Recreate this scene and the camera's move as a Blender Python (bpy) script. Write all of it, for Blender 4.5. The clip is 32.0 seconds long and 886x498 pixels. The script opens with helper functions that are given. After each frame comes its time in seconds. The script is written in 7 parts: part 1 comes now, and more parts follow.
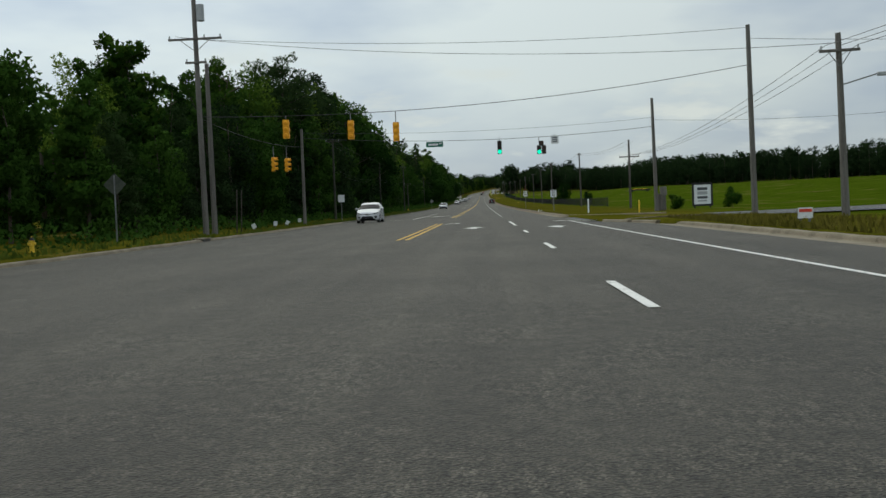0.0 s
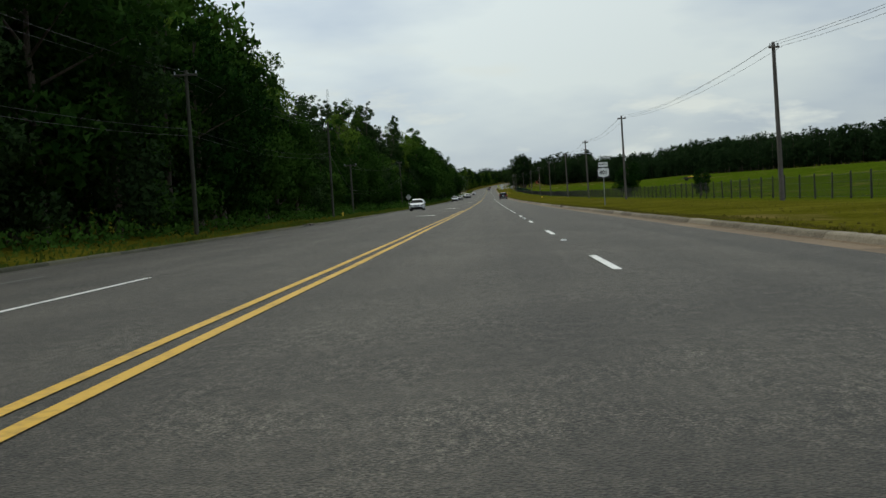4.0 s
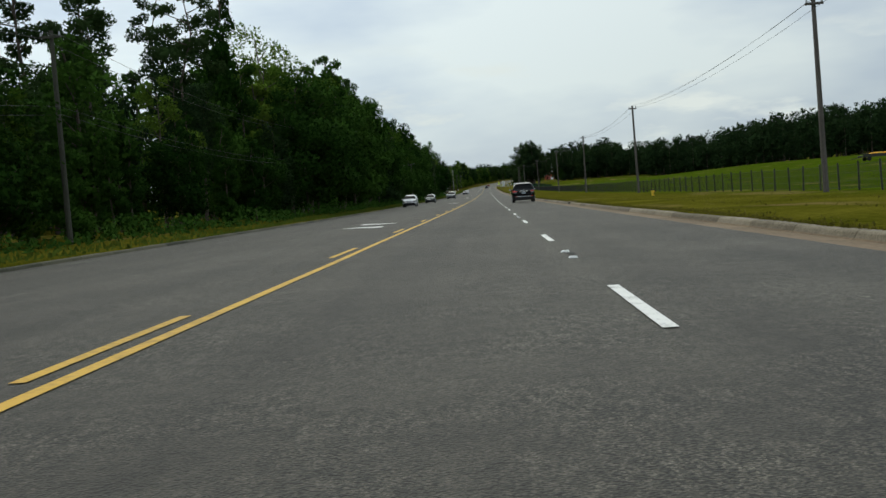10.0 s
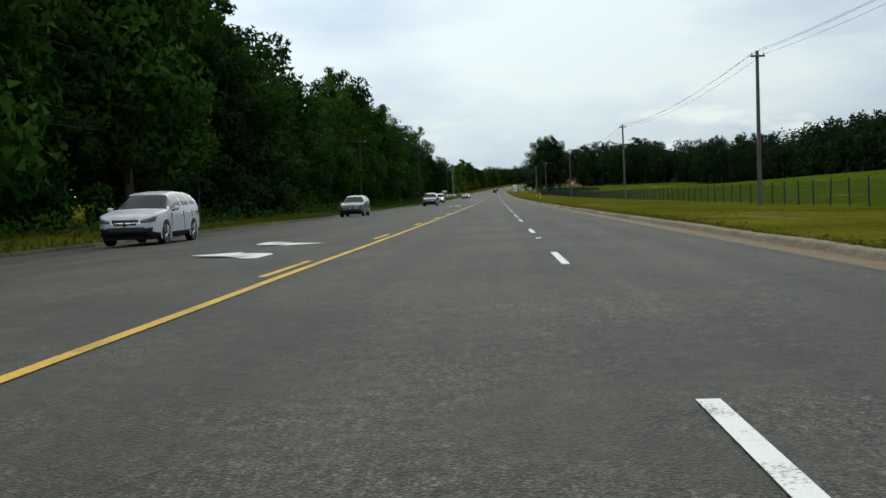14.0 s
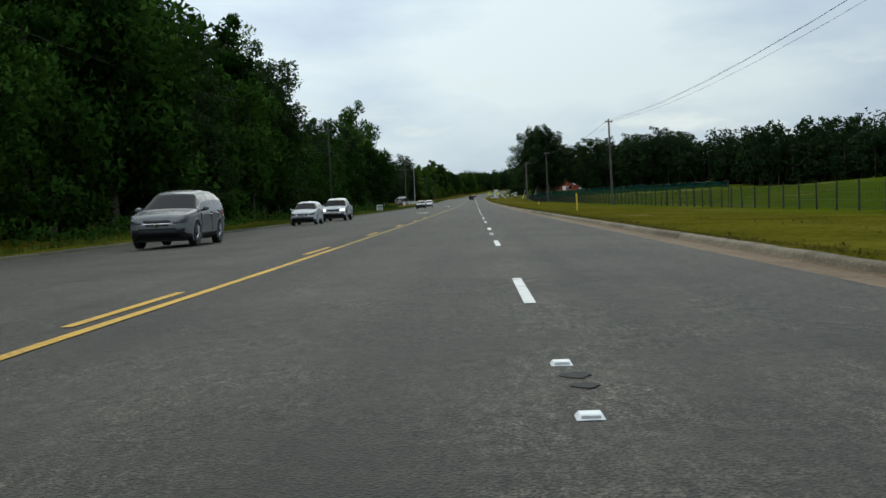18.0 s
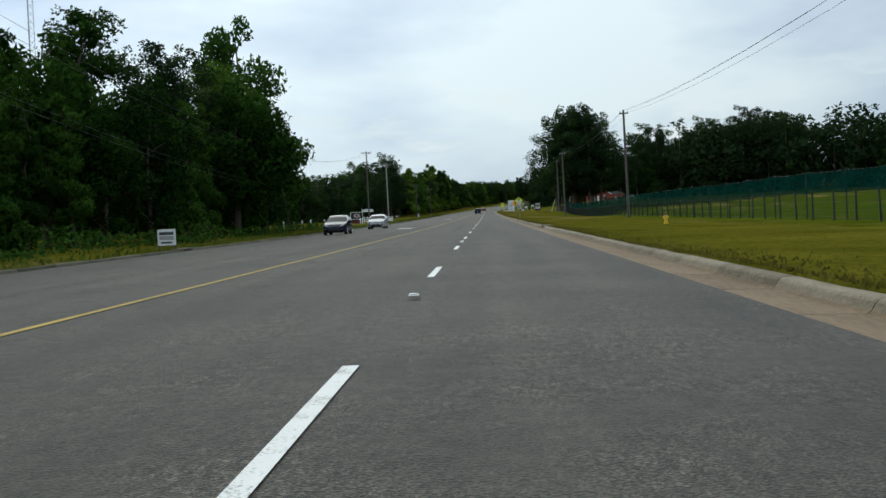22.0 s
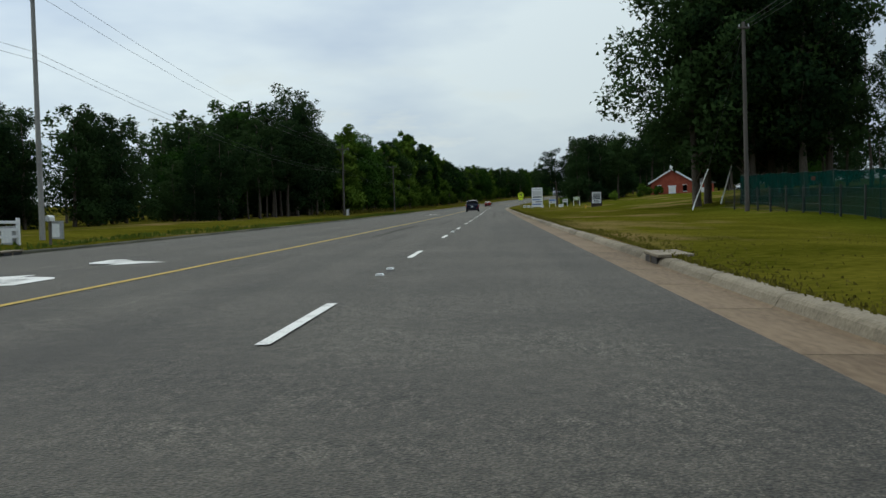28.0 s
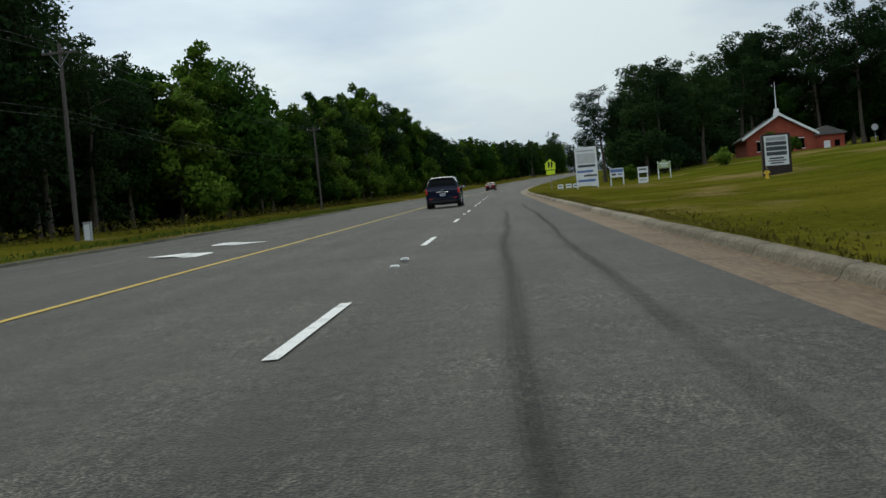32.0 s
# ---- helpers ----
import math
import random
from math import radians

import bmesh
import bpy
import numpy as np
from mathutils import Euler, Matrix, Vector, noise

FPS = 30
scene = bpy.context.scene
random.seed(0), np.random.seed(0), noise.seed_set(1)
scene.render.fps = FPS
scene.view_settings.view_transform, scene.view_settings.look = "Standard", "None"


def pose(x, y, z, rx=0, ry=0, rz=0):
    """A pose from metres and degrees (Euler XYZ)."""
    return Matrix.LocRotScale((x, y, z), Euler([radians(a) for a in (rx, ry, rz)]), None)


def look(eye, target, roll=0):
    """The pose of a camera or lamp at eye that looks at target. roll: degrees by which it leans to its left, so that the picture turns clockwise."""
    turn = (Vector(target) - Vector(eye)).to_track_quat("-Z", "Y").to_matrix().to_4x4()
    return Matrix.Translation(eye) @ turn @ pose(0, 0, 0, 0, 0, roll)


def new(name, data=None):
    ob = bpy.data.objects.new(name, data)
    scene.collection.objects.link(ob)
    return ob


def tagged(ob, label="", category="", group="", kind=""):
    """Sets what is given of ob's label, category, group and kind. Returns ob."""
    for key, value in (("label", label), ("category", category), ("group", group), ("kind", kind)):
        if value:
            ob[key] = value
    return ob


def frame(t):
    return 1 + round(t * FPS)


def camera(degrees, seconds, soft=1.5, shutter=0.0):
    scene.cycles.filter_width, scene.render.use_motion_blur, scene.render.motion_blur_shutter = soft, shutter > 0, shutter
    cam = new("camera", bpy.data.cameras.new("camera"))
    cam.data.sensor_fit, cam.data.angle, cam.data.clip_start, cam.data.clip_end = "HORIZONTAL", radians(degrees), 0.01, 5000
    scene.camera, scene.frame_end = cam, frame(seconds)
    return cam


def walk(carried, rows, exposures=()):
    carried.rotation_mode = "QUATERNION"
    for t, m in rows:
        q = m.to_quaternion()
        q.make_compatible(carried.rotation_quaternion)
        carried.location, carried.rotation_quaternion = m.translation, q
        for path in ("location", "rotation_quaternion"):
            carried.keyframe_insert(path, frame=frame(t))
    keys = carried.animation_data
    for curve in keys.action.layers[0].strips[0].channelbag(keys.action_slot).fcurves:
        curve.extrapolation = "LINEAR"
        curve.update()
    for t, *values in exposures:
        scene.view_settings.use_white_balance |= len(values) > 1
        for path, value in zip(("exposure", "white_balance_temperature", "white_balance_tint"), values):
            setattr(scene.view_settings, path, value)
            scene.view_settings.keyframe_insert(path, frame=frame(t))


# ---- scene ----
cam = camera(45.94, 32.0, soft=1.5, shutter=0.0)
# seconds, x, y, z, yaw, pitch, roll of the camera
PATH = [
    (0.0, -1.39, -0.00, 0.900, 2.17, -2.25, -2.28),
    (1.0, -1.15, 28.75, 0.910, 2.55, -2.20, -3.37),
    (2.0, -1.22, 57.54, 0.940, 2.99, -1.67, -3.96),
    (3.0, -1.33, 86.36, 0.989, 2.73, -2.26, -3.88),
    (6.0, -1.55, 176.72, 1.275, 2.60, -2.49, -2.56),
    (7.0, -1.51, 206.60, 1.412, 2.65, -2.68, -2.92),
    (8.0, -1.43, 235.69, 1.567, 2.58, -2.05, -2.06),
    (9.0, -1.24, 263.58, 1.734, 2.76, -2.17, -3.08),
    (10.0, -1.07, 292.43, 1.926, 2.52, -2.35, -4.03),
    (11.0, -0.97, 321.05, 2.137, 2.44, -2.04, -2.02),
    (12.0, -0.82, 348.72, 2.359, 2.51, -2.21, -1.13),
    (13.0, -0.79, 377.94, 2.614, 2.73, -2.21, -1.06),
    (16.0, -1.10, 464.53, 3.489, 2.90, -1.88, -4.69),
    (17.0, -0.91, 492.85, 3.815, 2.05, -2.01, -4.27),
    (18.0, -0.45, 521.44, 4.163, 1.77, -1.72, -2.24),
    (19.0, -0.01, 550.68, 4.605, 2.31, -1.2, -1.97),
    (20.0, 0.28, 579.06, 4.924, 2.52, -1.54, -3.54),
    (21.0, 0.50, 607.94, 5.335, 2.40, -1.58, -3.75),
    (22.0, 0.88, 636.95, 5.768, 2.44, -0.89, -2.66),
    (23.0, 1.11, 665.03, 6.207, 2.17, -1.74, -1.99),
    (24.0, 1.39, 693.78, 6.676, 2.74, -1.61, -2.22),
    (26.5, 1.51, 762.41, 7.875, 2.90, -1.22, -2.92),
    (27.0, 1.54, 776.30, 8.132, 2.89, -1.27, -3.23),
    (28.0, 1.61, 803.97, 8.656, 2.90, -1.11, -1.56),
    (29.0, 1.61, 831.67, 9.200, 2.91, -1.96, -2.10),
    (30.0, 1.60, 856.84, 9.710, 3.19, -1.98, -2.38),
    (31.0, 1.53, 880.21, 10.197, 3.24, -2.04, -2.32),
    (32.0, 1.44, 902.48, 10.674, 3.30, -1.84, -4.90),
]
walk(cam, [(t, pose(x, y, z, 90 + p, -r, a)) for t, x, y, z, a, p, r in PATH],
     exposures=[(t, e, k, 0) for t, e, k in ((0.0, -0.24, 6450), (2.0, -0.34, 6450), (3.0, -0.26, 6500), (6.0, -0.14, 6500), (7.0, -0.2, 6500), (9.0, -0.06, 6450), (11.0, -0.06, 6400), (13.0, 0.14, 6350), (18.0, 0.0, 6200), (19.0, 0.04, 6200), (20.0, 0.2, 6150), (21.0, 0.06, 6100), (22.0, 0.06, 6100), (24.0, 0.2, 6100), (26.5, -0.16, 6200), (27.0, -0.22, 6200), (29.0, -0.13, 6150), (30.0, -0.08, 6200), (31.0, -0.12, 6350), (32.0, -0.12, 6250))])

# ---- world and light ----
world = bpy.data.worlds.new("world")
scene.world = world
world.use_nodes = True
wn, wl = world.node_tree.nodes, world.node_tree.links
wbg = wn["Background"]
wsky = wn.new("ShaderNodeTexSky")
wsky.sky_type, wsky.sun_disc = "NISHITA", False
wsky.sun_elevation, wsky.sun_rotation = radians(48), radians(-25)
wsky.air_density, wsky.dust_density, wsky.ozone_density = 1.0, 0.6, 2.0
wscale = wn.new("ShaderNodeVectorMath")
wscale.operation = "SCALE"
wscale.inputs["Scale"].default_value = 0.10
wl.new(wsky.outputs[0], wscale.inputs[0])
# thin overcast: soft streaks of cloud over the blue, brighter high up
wco = wn.new("ShaderNodeTexCoord")
wmap = wn.new("ShaderNodeMapping")
wmap.inputs["Scale"].default_value = (1.6, 1.1, 5.0)
wmap.inputs["Rotation"].default_value = (0.0, 0.25, 0.5)
wl.new(wco.outputs["Generated"], wmap.inputs["Vector"])
wnoise = wn.new("ShaderNodeTexNoise")
wnoise.inputs["Scale"].default_value = 1.5
wnoise.inputs["Detail"].default_value = 5.0
wnoise.inputs["Roughness"].default_value = 0.5
wl.new(wmap.outputs[0], wnoise.inputs["Vector"])
wramp = wn.new("ShaderNodeValToRGB")
wramp.color_ramp.elements[0].position, wramp.color_ramp.elements[0].color = 0.36, (0.46, 0.53, 0.72, 1)
wramp.color_ramp.elements[1].position, wramp.color_ramp.elements[1].color = 0.62, (0.93, 0.96, 0.99, 1)
wl.new(wnoise.outputs["Fac"], wramp.inputs["Fac"])
wsep = wn.new("ShaderNodeSeparateXYZ")
wl.new(wco.outputs["Generated"], wsep.inputs[0])
wup = wn.new("ShaderNodeMapRange")
wup.inputs["From Min"].default_value, wup.inputs["From Max"].default_value = 0.0, 0.9
wup.inputs["To Min"].default_value, wup.inputs["To Max"].default_value = 0.84, 1.75
wl.new(wsep.outputs["Z"], wup.inputs["Value"])
wmul = wn.new("ShaderNodeVectorMath")
wmul.operation = "SCALE"
wl.new(wramp.outputs[0], wmul.inputs[0])
wl.new(wup.outputs[0], wmul.inputs["Scale"])
wmix = wn.new("ShaderNodeMix")
wmix.data_type = "RGBA"
wmix.inputs["Factor"].default_value = 0.88
wl.new(wscale.outputs[0], wmix.inputs["A"])
wl.new(wmul.outputs[0], wmix.inputs["B"])
# the cloud glows on the side where the hidden sun stands
wside = wn.new("ShaderNodeMapRange")
wside.inputs["From Min"].default_value, wside.inputs["From Max"].default_value = -0.5, 0.5
wside.inputs["To Min"].default_value, wside.inputs["To Max"].default_value = 1.14, 0.84
wl.new(wsep.outputs["X"], wside.inputs["Value"])
wglow = wn.new("ShaderNodeVectorMath")
wglow.operation = "SCALE"
wl.new(wmix.outputs["Result"], wglow.inputs[0])
wl.new(wside.outputs[0], wglow.inputs["Scale"])
# low puffs of fair-weather cloud just over the tree line
wpm, wpn, wpr = wn.new("ShaderNodeMapping"), wn.new("ShaderNodeTexNoise"), wn.new("ShaderNodeMapRange")
wpm.inputs["Scale"].default_value, wpm.inputs["Location"].default_value = (9.0, 9.0, 34.0), (0.4, 1.7, 0.0)
wl.new(wco.outputs["Generated"], wpm.inputs["Vector"])
wpn.inputs["Scale"].default_value, wpn.inputs["Detail"].default_value, wpn.inputs["Roughness"].default_value = 1.0, 5.0, 0.55
wl.new(wpm.outputs[0], wpn.inputs["Vector"])
wpr.inputs["From Min"].default_value, wpr.inputs["From Max"].default_value = 0.56, 0.70
wl.new(wpn.outputs["Fac"], wpr.inputs["Value"])
wpb = wn.new("ShaderNodeValToRGB")
for wk, (wa, wv) in enumerate(((0.0, 0.0), (0.05, 1.0), (0.10, 0.8), (0.17, 0.0))):
    we = wpb.color_ramp.elements[wk] if wk < 2 else wpb.color_ramp.elements.new(wa)
    we.position, we.color = wa, (wv, wv, wv, 1)
wl.new(wsep.outputs["Z"], wpb.inputs["Fac"])
wpf = wn.new("ShaderNodeMath")
wpf.operation = "MULTIPLY"
wl.new(wpr.outputs[0], wpf.inputs[0])
wl.new(wpb.outputs[0], wpf.inputs[1])
wpx = wn.new("ShaderNodeMix")
wpx.data_type = "RGBA"
wpx.inputs["B"].default_value = (0.86, 0.87, 0.86, 1)
wl.new(wpf.outputs[0], wpx.inputs["Factor"])
wl.new(wglow.outputs[0], wpx.inputs["A"])
wl.new(wpx.outputs["Result"], wbg.inputs["Color"])
wbg.inputs["Strength"].default_value = 0.95
sun = new("sun", bpy.data.lights.new("sun", "SUN"))
sun.data.energy, sun.data.angle, sun.data.color = 1.35, radians(90), (1.0, 0.89, 0.72)
sun.matrix_world = look((0, 0, 60), (14, -30, 23))

# ---- materials ----
def material(name, c1, c2, scale=1.0, fine=20.0, rough=0.85, metal=0.0, bump=0.0, spec=0.3, object_random=0.0, island=0.0, stretch=(1, 1, 1), lo=0.35, hi=0.65):
    """A surface of two colours mixed by a broad and a fine noise, in metres."""
    m = bpy.data.materials.new(name)
    m.use_nodes = True
    n, l = m.node_tree.nodes, m.node_tree.links
    b = n["Principled BSDF"]
    b.inputs["Roughness"].default_value, b.inputs["Metallic"].default_value = rough, metal
    b.inputs["Specular IOR Level"].default_value = spec
    co = n.new("ShaderNodeTexCoord")
    mp = n.new("ShaderNodeMapping")
    mp.inputs["Scale"].default_value = stretch
    l.new(co.outputs["Object"], mp.inputs["Vector"])
    big, small = n.new("ShaderNodeTexNoise"), n.new("ShaderNodeTexNoise")
    for tex, s in ((big, scale), (small, fine)):
        tex.inputs["Scale"].default_value, tex.inputs["Detail"].default_value = s, 4.0
        l.new(mp.outputs[0], tex.inputs["Vector"])
    add = n.new("ShaderNodeMath")
    add.operation = "ADD"
    half = n.new("ShaderNodeMath")
    half.operation = "MULTIPLY"
    half.inputs[1].default_value = 0.5
    l.new(big.outputs["Fac"], add.inputs[0])
    l.new(small.outputs["Fac"], add.inputs[1])
    l.new(add.outputs[0], half.inputs[0])
    last = half.outputs[0]
    for amount, node_type, socket in ((object_random, "ShaderNodeObjectInfo", "Random"), (island, "ShaderNodeNewGeometry", "Random Per Island")):
        if amount:
            info, ma = n.new(node_type), n.new("ShaderNodeMath")
            ma.operation = "MULTIPLY_ADD"
            ma.inputs[1].default_value = amount
            l.new(info.outputs[socket], ma.inputs[0])
            l.new(last, ma.inputs[2])
            shift = n.new("ShaderNodeMath")
            shift.operation = "SUBTRACT"
            shift.inputs[1].default_value = amount / 2
            l.new(ma.outputs[0], shift.inputs[0])
            last = shift.outputs[0]
    ramp = n.new("ShaderNodeValToRGB")
    ramp.color_ramp.elements[0].position, ramp.color_ramp.elements[0].color = lo, (*c1, 1)
    ramp.color_ramp.elements[1].position, ramp.color_ramp.elements[1].color = hi, (*c2, 1)
    l.new(last, ramp.inputs["Fac"])
    l.new(ramp.outputs[0], b.inputs["Base Color"])
    if bump:
        bp = n.new("ShaderNodeBump")
        bp.inputs["Strength"].default_value, bp.inputs["Distance"].default_value = bump, 0.02
        l.new(small.outputs["Fac"], bp.inputs["Height"])
        l.new(bp.outputs[0], b.inputs["Normal"])
    return m


def asphalt_material(name, dark, light, tint):
    """Worn asphalt: aggregate speckle, broad stains and long streaks where wheels run."""
    m = material(name, dark, light, 0.35, 6.0, rough=0.75, spec=0.3, lo=0.38, hi=0.62)
    n, l = m.node_tree.nodes, m.node_tree.links
    b = n["Principled BSDF"]
    co = next(x for x in n if x.bl_idname == "ShaderNodeTexCoord")
    ramp = next(x for x in n if x.bl_idname == "ShaderNodeValToRGB")
    mp = n.new("ShaderNodeMapping")
    mp.inputs["Scale"].default_value = (1.1, 0.012, 1)
    l.new(co.outputs["Object"], mp.inputs["Vector"])
    streak = n.new("ShaderNodeTexNoise")
    streak.inputs["Scale"].default_value, streak.inputs["Detail"].default_value = 1.0, 3.0
    l.new(mp.outputs[0], streak.inputs["Vector"])
    sr = n.new("ShaderNodeMapRange")
    sr.inputs["From Min"].default_value, sr.inputs["From Max"].default_value = 0.32, 0.68
    sr.inputs["To Min"].default_value, sr.inputs["To Max"].default_value = 0.74, 1.24
    l.new(streak.outputs["Fac"], sr.inputs["Value"])
    grit = n.new("ShaderNodeTexVoronoi")
    grit.inputs["Scale"].default_value = 60.0
    l.new(co.outputs["Object"], grit.inputs["Vector"])
    gr = n.new("ShaderNodeMapRange")
    gr.inputs["From Min"].default_value, gr.inputs["From Max"].default_value = 0.1, 0.75
    gr.inputs["To Min"].default_value, gr.inputs["To Max"].default_value = 1.5, 0.62
    l.new(grit.outputs["Distance"], gr.inputs["Value"])
    chip, patch = n.new("ShaderNodeTexVoronoi"), n.new("ShaderNodeTexNoise")
    chip.inputs["Scale"].default_value, patch.inputs["Scale"].default_value, patch.inputs["Detail"].default_value = 95.0, 1.1, 5.0
    l.new(co.outputs["Object"], chip.inputs["Vector"])
    l.new(co.outputs["Object"], patch.inputs["Vector"])
    tone, worn = n.new("ShaderNodeSeparateColor"), n.new("ShaderNodeMapRange")
    l.new(chip.outputs["Color"], tone.inputs[0])
    worn.inputs["From Min"].default_value, worn.inputs["From Max"].default_value = 0.4, 0.62
    worn.inputs["To Min"].default_value, worn.inputs["To Max"].default_value = 0.35, 1.0
    l.new(patch.outputs["Fac"], worn.inputs["Value"])
    pale = n.new("ShaderNodeMapRange")
    pale.inputs["From Min"].default_value, pale.inputs["From Max"].default_value = 0.55, 1.0
    pale.inputs["To Min"].default_value, pale.inputs["To Max"].default_value = -0.32, 1.7
    l.new(tone.outputs["Red"], pale.inputs["Value"])
    fleck = n.new("ShaderNodeMath")
    fleck.operation = "MULTIPLY"
    l.new(pale.outputs[0], fleck.inputs[0])
    l.new(worn.outputs[0], fleck.inputs[1])
    gritty = n.new("ShaderNodeMath")
    gritty.operation = "ADD"
    l.new(gr.outputs[0], gritty.inputs[0])
    l.new(fleck.outputs[0], gritty.inputs[1])
    # coarse stones worn bare, in clusters a little longer along the road
    mot_map, mottle, mot = n.new("ShaderNodeMapping"), n.new("ShaderNodeTexNoise"), n.new("ShaderNodeMapRange")
    mot_map.inputs["Scale"].default_value = (21.0, 7.0, 1)
    l.new(co.outputs["Object"], mot_map.inputs["Vector"])
    mottle.inputs["Scale"].default_value, mottle.inputs["Detail"].default_value, mottle.inputs["Roughness"].default_value = 1.0, 2.0, 0.6
    l.new(mot_map.outputs[0], mottle.inputs["Vector"])
    mot.inputs["From Min"].default_value, mot.inputs["From Max"].default_value = 0.3, 0.7
    mot.inputs["To Min"].default_value, mot.inputs["To Max"].default_value = -0.55, 0.55
    l.new(mottle.outputs["Fac"], mot.inputs["Value"])
    mot_worn, mot_one = n.new("ShaderNodeMath"), n.new("ShaderNodeMath")
    mot_worn.operation, mot_one.operation = "MULTIPLY", "ADD"
    mot_one.inputs[1].default_value = 1.0
    l.new(mot.outputs[0], mot_worn.inputs[0])
    l.new(worn.outputs[0], mot_worn.inputs[1])
    l.new(mot_worn.outputs[0], mot_one.inputs[0])
    stained = n.new("ShaderNodeMath")
    stained.operation = "MULTIPLY"
    l.new(sr.outputs[0], stained.inputs[0])
    l.new(mot_one.outputs[0], stained.inputs[1])
    mu = n.new("ShaderNodeMath")
    mu.operation = "MULTIPLY"
    l.new(stained.outputs[0], mu.inputs[0])
    l.new(gritty.outputs[0], mu.inputs[1])
    sc = n.new("ShaderNodeVectorMath")
    sc.operation = "SCALE"
    l.new(ramp.outputs[0], sc.inputs[0])
    l.new(mu.outputs[0], sc.inputs["Scale"])
    tn = n.new("ShaderNodeVectorMath")
    tn.operation = "MULTIPLY"
    tn.inputs[1].default_value = tint
    l.new(sc.outputs[0], tn.inputs[0])
    l.new(tn.outputs[0], b.inputs["Base Color"])
    bp = n.new("ShaderNodeBump")
    bp.inputs["Strength"].default_value, bp.inputs["Distance"].default_value = 0.9, 0.010
    l.new(grit.outputs["Distance"], bp.inputs["Height"])
    l.new(bp.outputs[0], b.inputs["Normal"])
    return m


def leaf_material(name, c1, c2):
    m = material(name, c1, c2, 0.25, 2.0, rough=0.9, spec=0.02, object_random=0.6, island=0.3, lo=0.15, hi=0.85)
    n, l = m.node_tree.nodes, m.node_tree.links
    b = n["Principled BSDF"]
    ramp = next(x for x in n if x.bl_idname == "ShaderNodeValToRGB")
    tr = n.new("ShaderNodeBsdfTranslucent")
    mix = n.new("ShaderNodeMixShader")
    mix.inputs[0].default_value = 0.22
    out = n["Material Output"]
    l.new(ramp.outputs[0], tr.inputs["Color"])
    l.new(b.outputs[0], mix.inputs[1])
    l.new(tr.outputs[0], mix.inputs[2])
    l.new(mix.outputs[0], out.inputs["Surface"])
    return m


def veil_material(name, colour, cover):
    """Woven netting of which a share is thread and the rest is open."""
    m = material(name, [c * 0.8 for c in colour], [c * 1.2 for c in colour], 0.6, 15.0, rough=1.0, spec=0.0)
    n, l = m.node_tree.nodes, m.node_tree.links
    tr, mix = n.new("ShaderNodeBsdfTransparent"), n.new("ShaderNodeMixShader")
    mix.inputs[0].default_value = cover
    l.new(tr.outputs[0], mix.inputs[1])
    l.new(n["Principled BSDF"].outputs[0], mix.inputs[2])
    l.new(mix.outputs[0], n["Material Output"].inputs["Surface"])
    return m


def glow_material(name, colour, strength):
    m = material(name, colour, colour, rough=0.4)
    b = m.node_tree.nodes["Principled BSDF"]
    b.inputs["Emission Color"].default_value, b.inputs["Emission Strength"].default_value = (*colour, 1), strength
    return m


ASPHALT = asphalt_material("asphalt", (0.024, 0.0237, 0.0232), (0.045, 0.0445, 0.0435), (1.12, 1.02, 0.80))
SIDE_ASPHALT = asphalt_material("side_street_asphalt", (0.045, 0.045, 0.044), (0.075, 0.075, 0.073), (1.0, 1.0, 1.0))
CONCRETE = material("kerb_concrete", (0.085, 0.068, 0.042), (0.22, 0.185, 0.13), 1.2, 25.0, rough=0.9, bump=0.3, object_random=0.25)
GUTTER = material("gutter_dirt", (0.088, 0.058, 0.032), (0.175, 0.124, 0.075), 0.8, 12.0, rough=0.95, bump=0.2, object_random=0.15, stretch=(1.5, 0.35, 1))
GRASS = material("verge_grass", (0.035, 0.039, 0.003), (0.098, 0.087, 0.011), 0.22, 5.0, rough=1.0, bump=0.6, spec=0.0)
# beyond the fence the pasture is greener than the mown verge
_n, _l = GRASS.node_tree.nodes, GRASS.node_tree.links
_ramp = next(x for x in _n if x.bl_idname == "ShaderNodeValToRGB")
_co = next(x for x in _n if x.bl_idname == "ShaderNodeTexCoord")
_green = _n.new("ShaderNodeValToRGB")
_green.color_ramp.elements[0].position, _green.color_ramp.elements[0].color = 0.35, (0.024, 0.042, 0.002, 1)
_green.color_ramp.elements[1].position, _green.color_ramp.elements[1].color = 0.65, (0.056, 0.080, 0.006, 1)
_l.new(_ramp.inputs["Fac"].links[0].from_socket, _green.inputs["Fac"])
_sep, _rng, _mix = _n.new("ShaderNodeSeparateXYZ"), _n.new("ShaderNodeMapRange"), _n.new("ShaderNodeMix")
_mix.data_type = "RGBA"
_rng.inputs["From Min"].default_value, _rng.inputs["From Max"].default_value = 13.0, 19.0
_l.new(_co.outputs["Object"], _sep.inputs[0])
_l.new(_sep.outputs["X"], _rng.inputs["Value"])
_l.new(_ramp.outputs[0], _mix.inputs["A"])
_l.new(_green.outputs[0], _mix.inputs["B"])
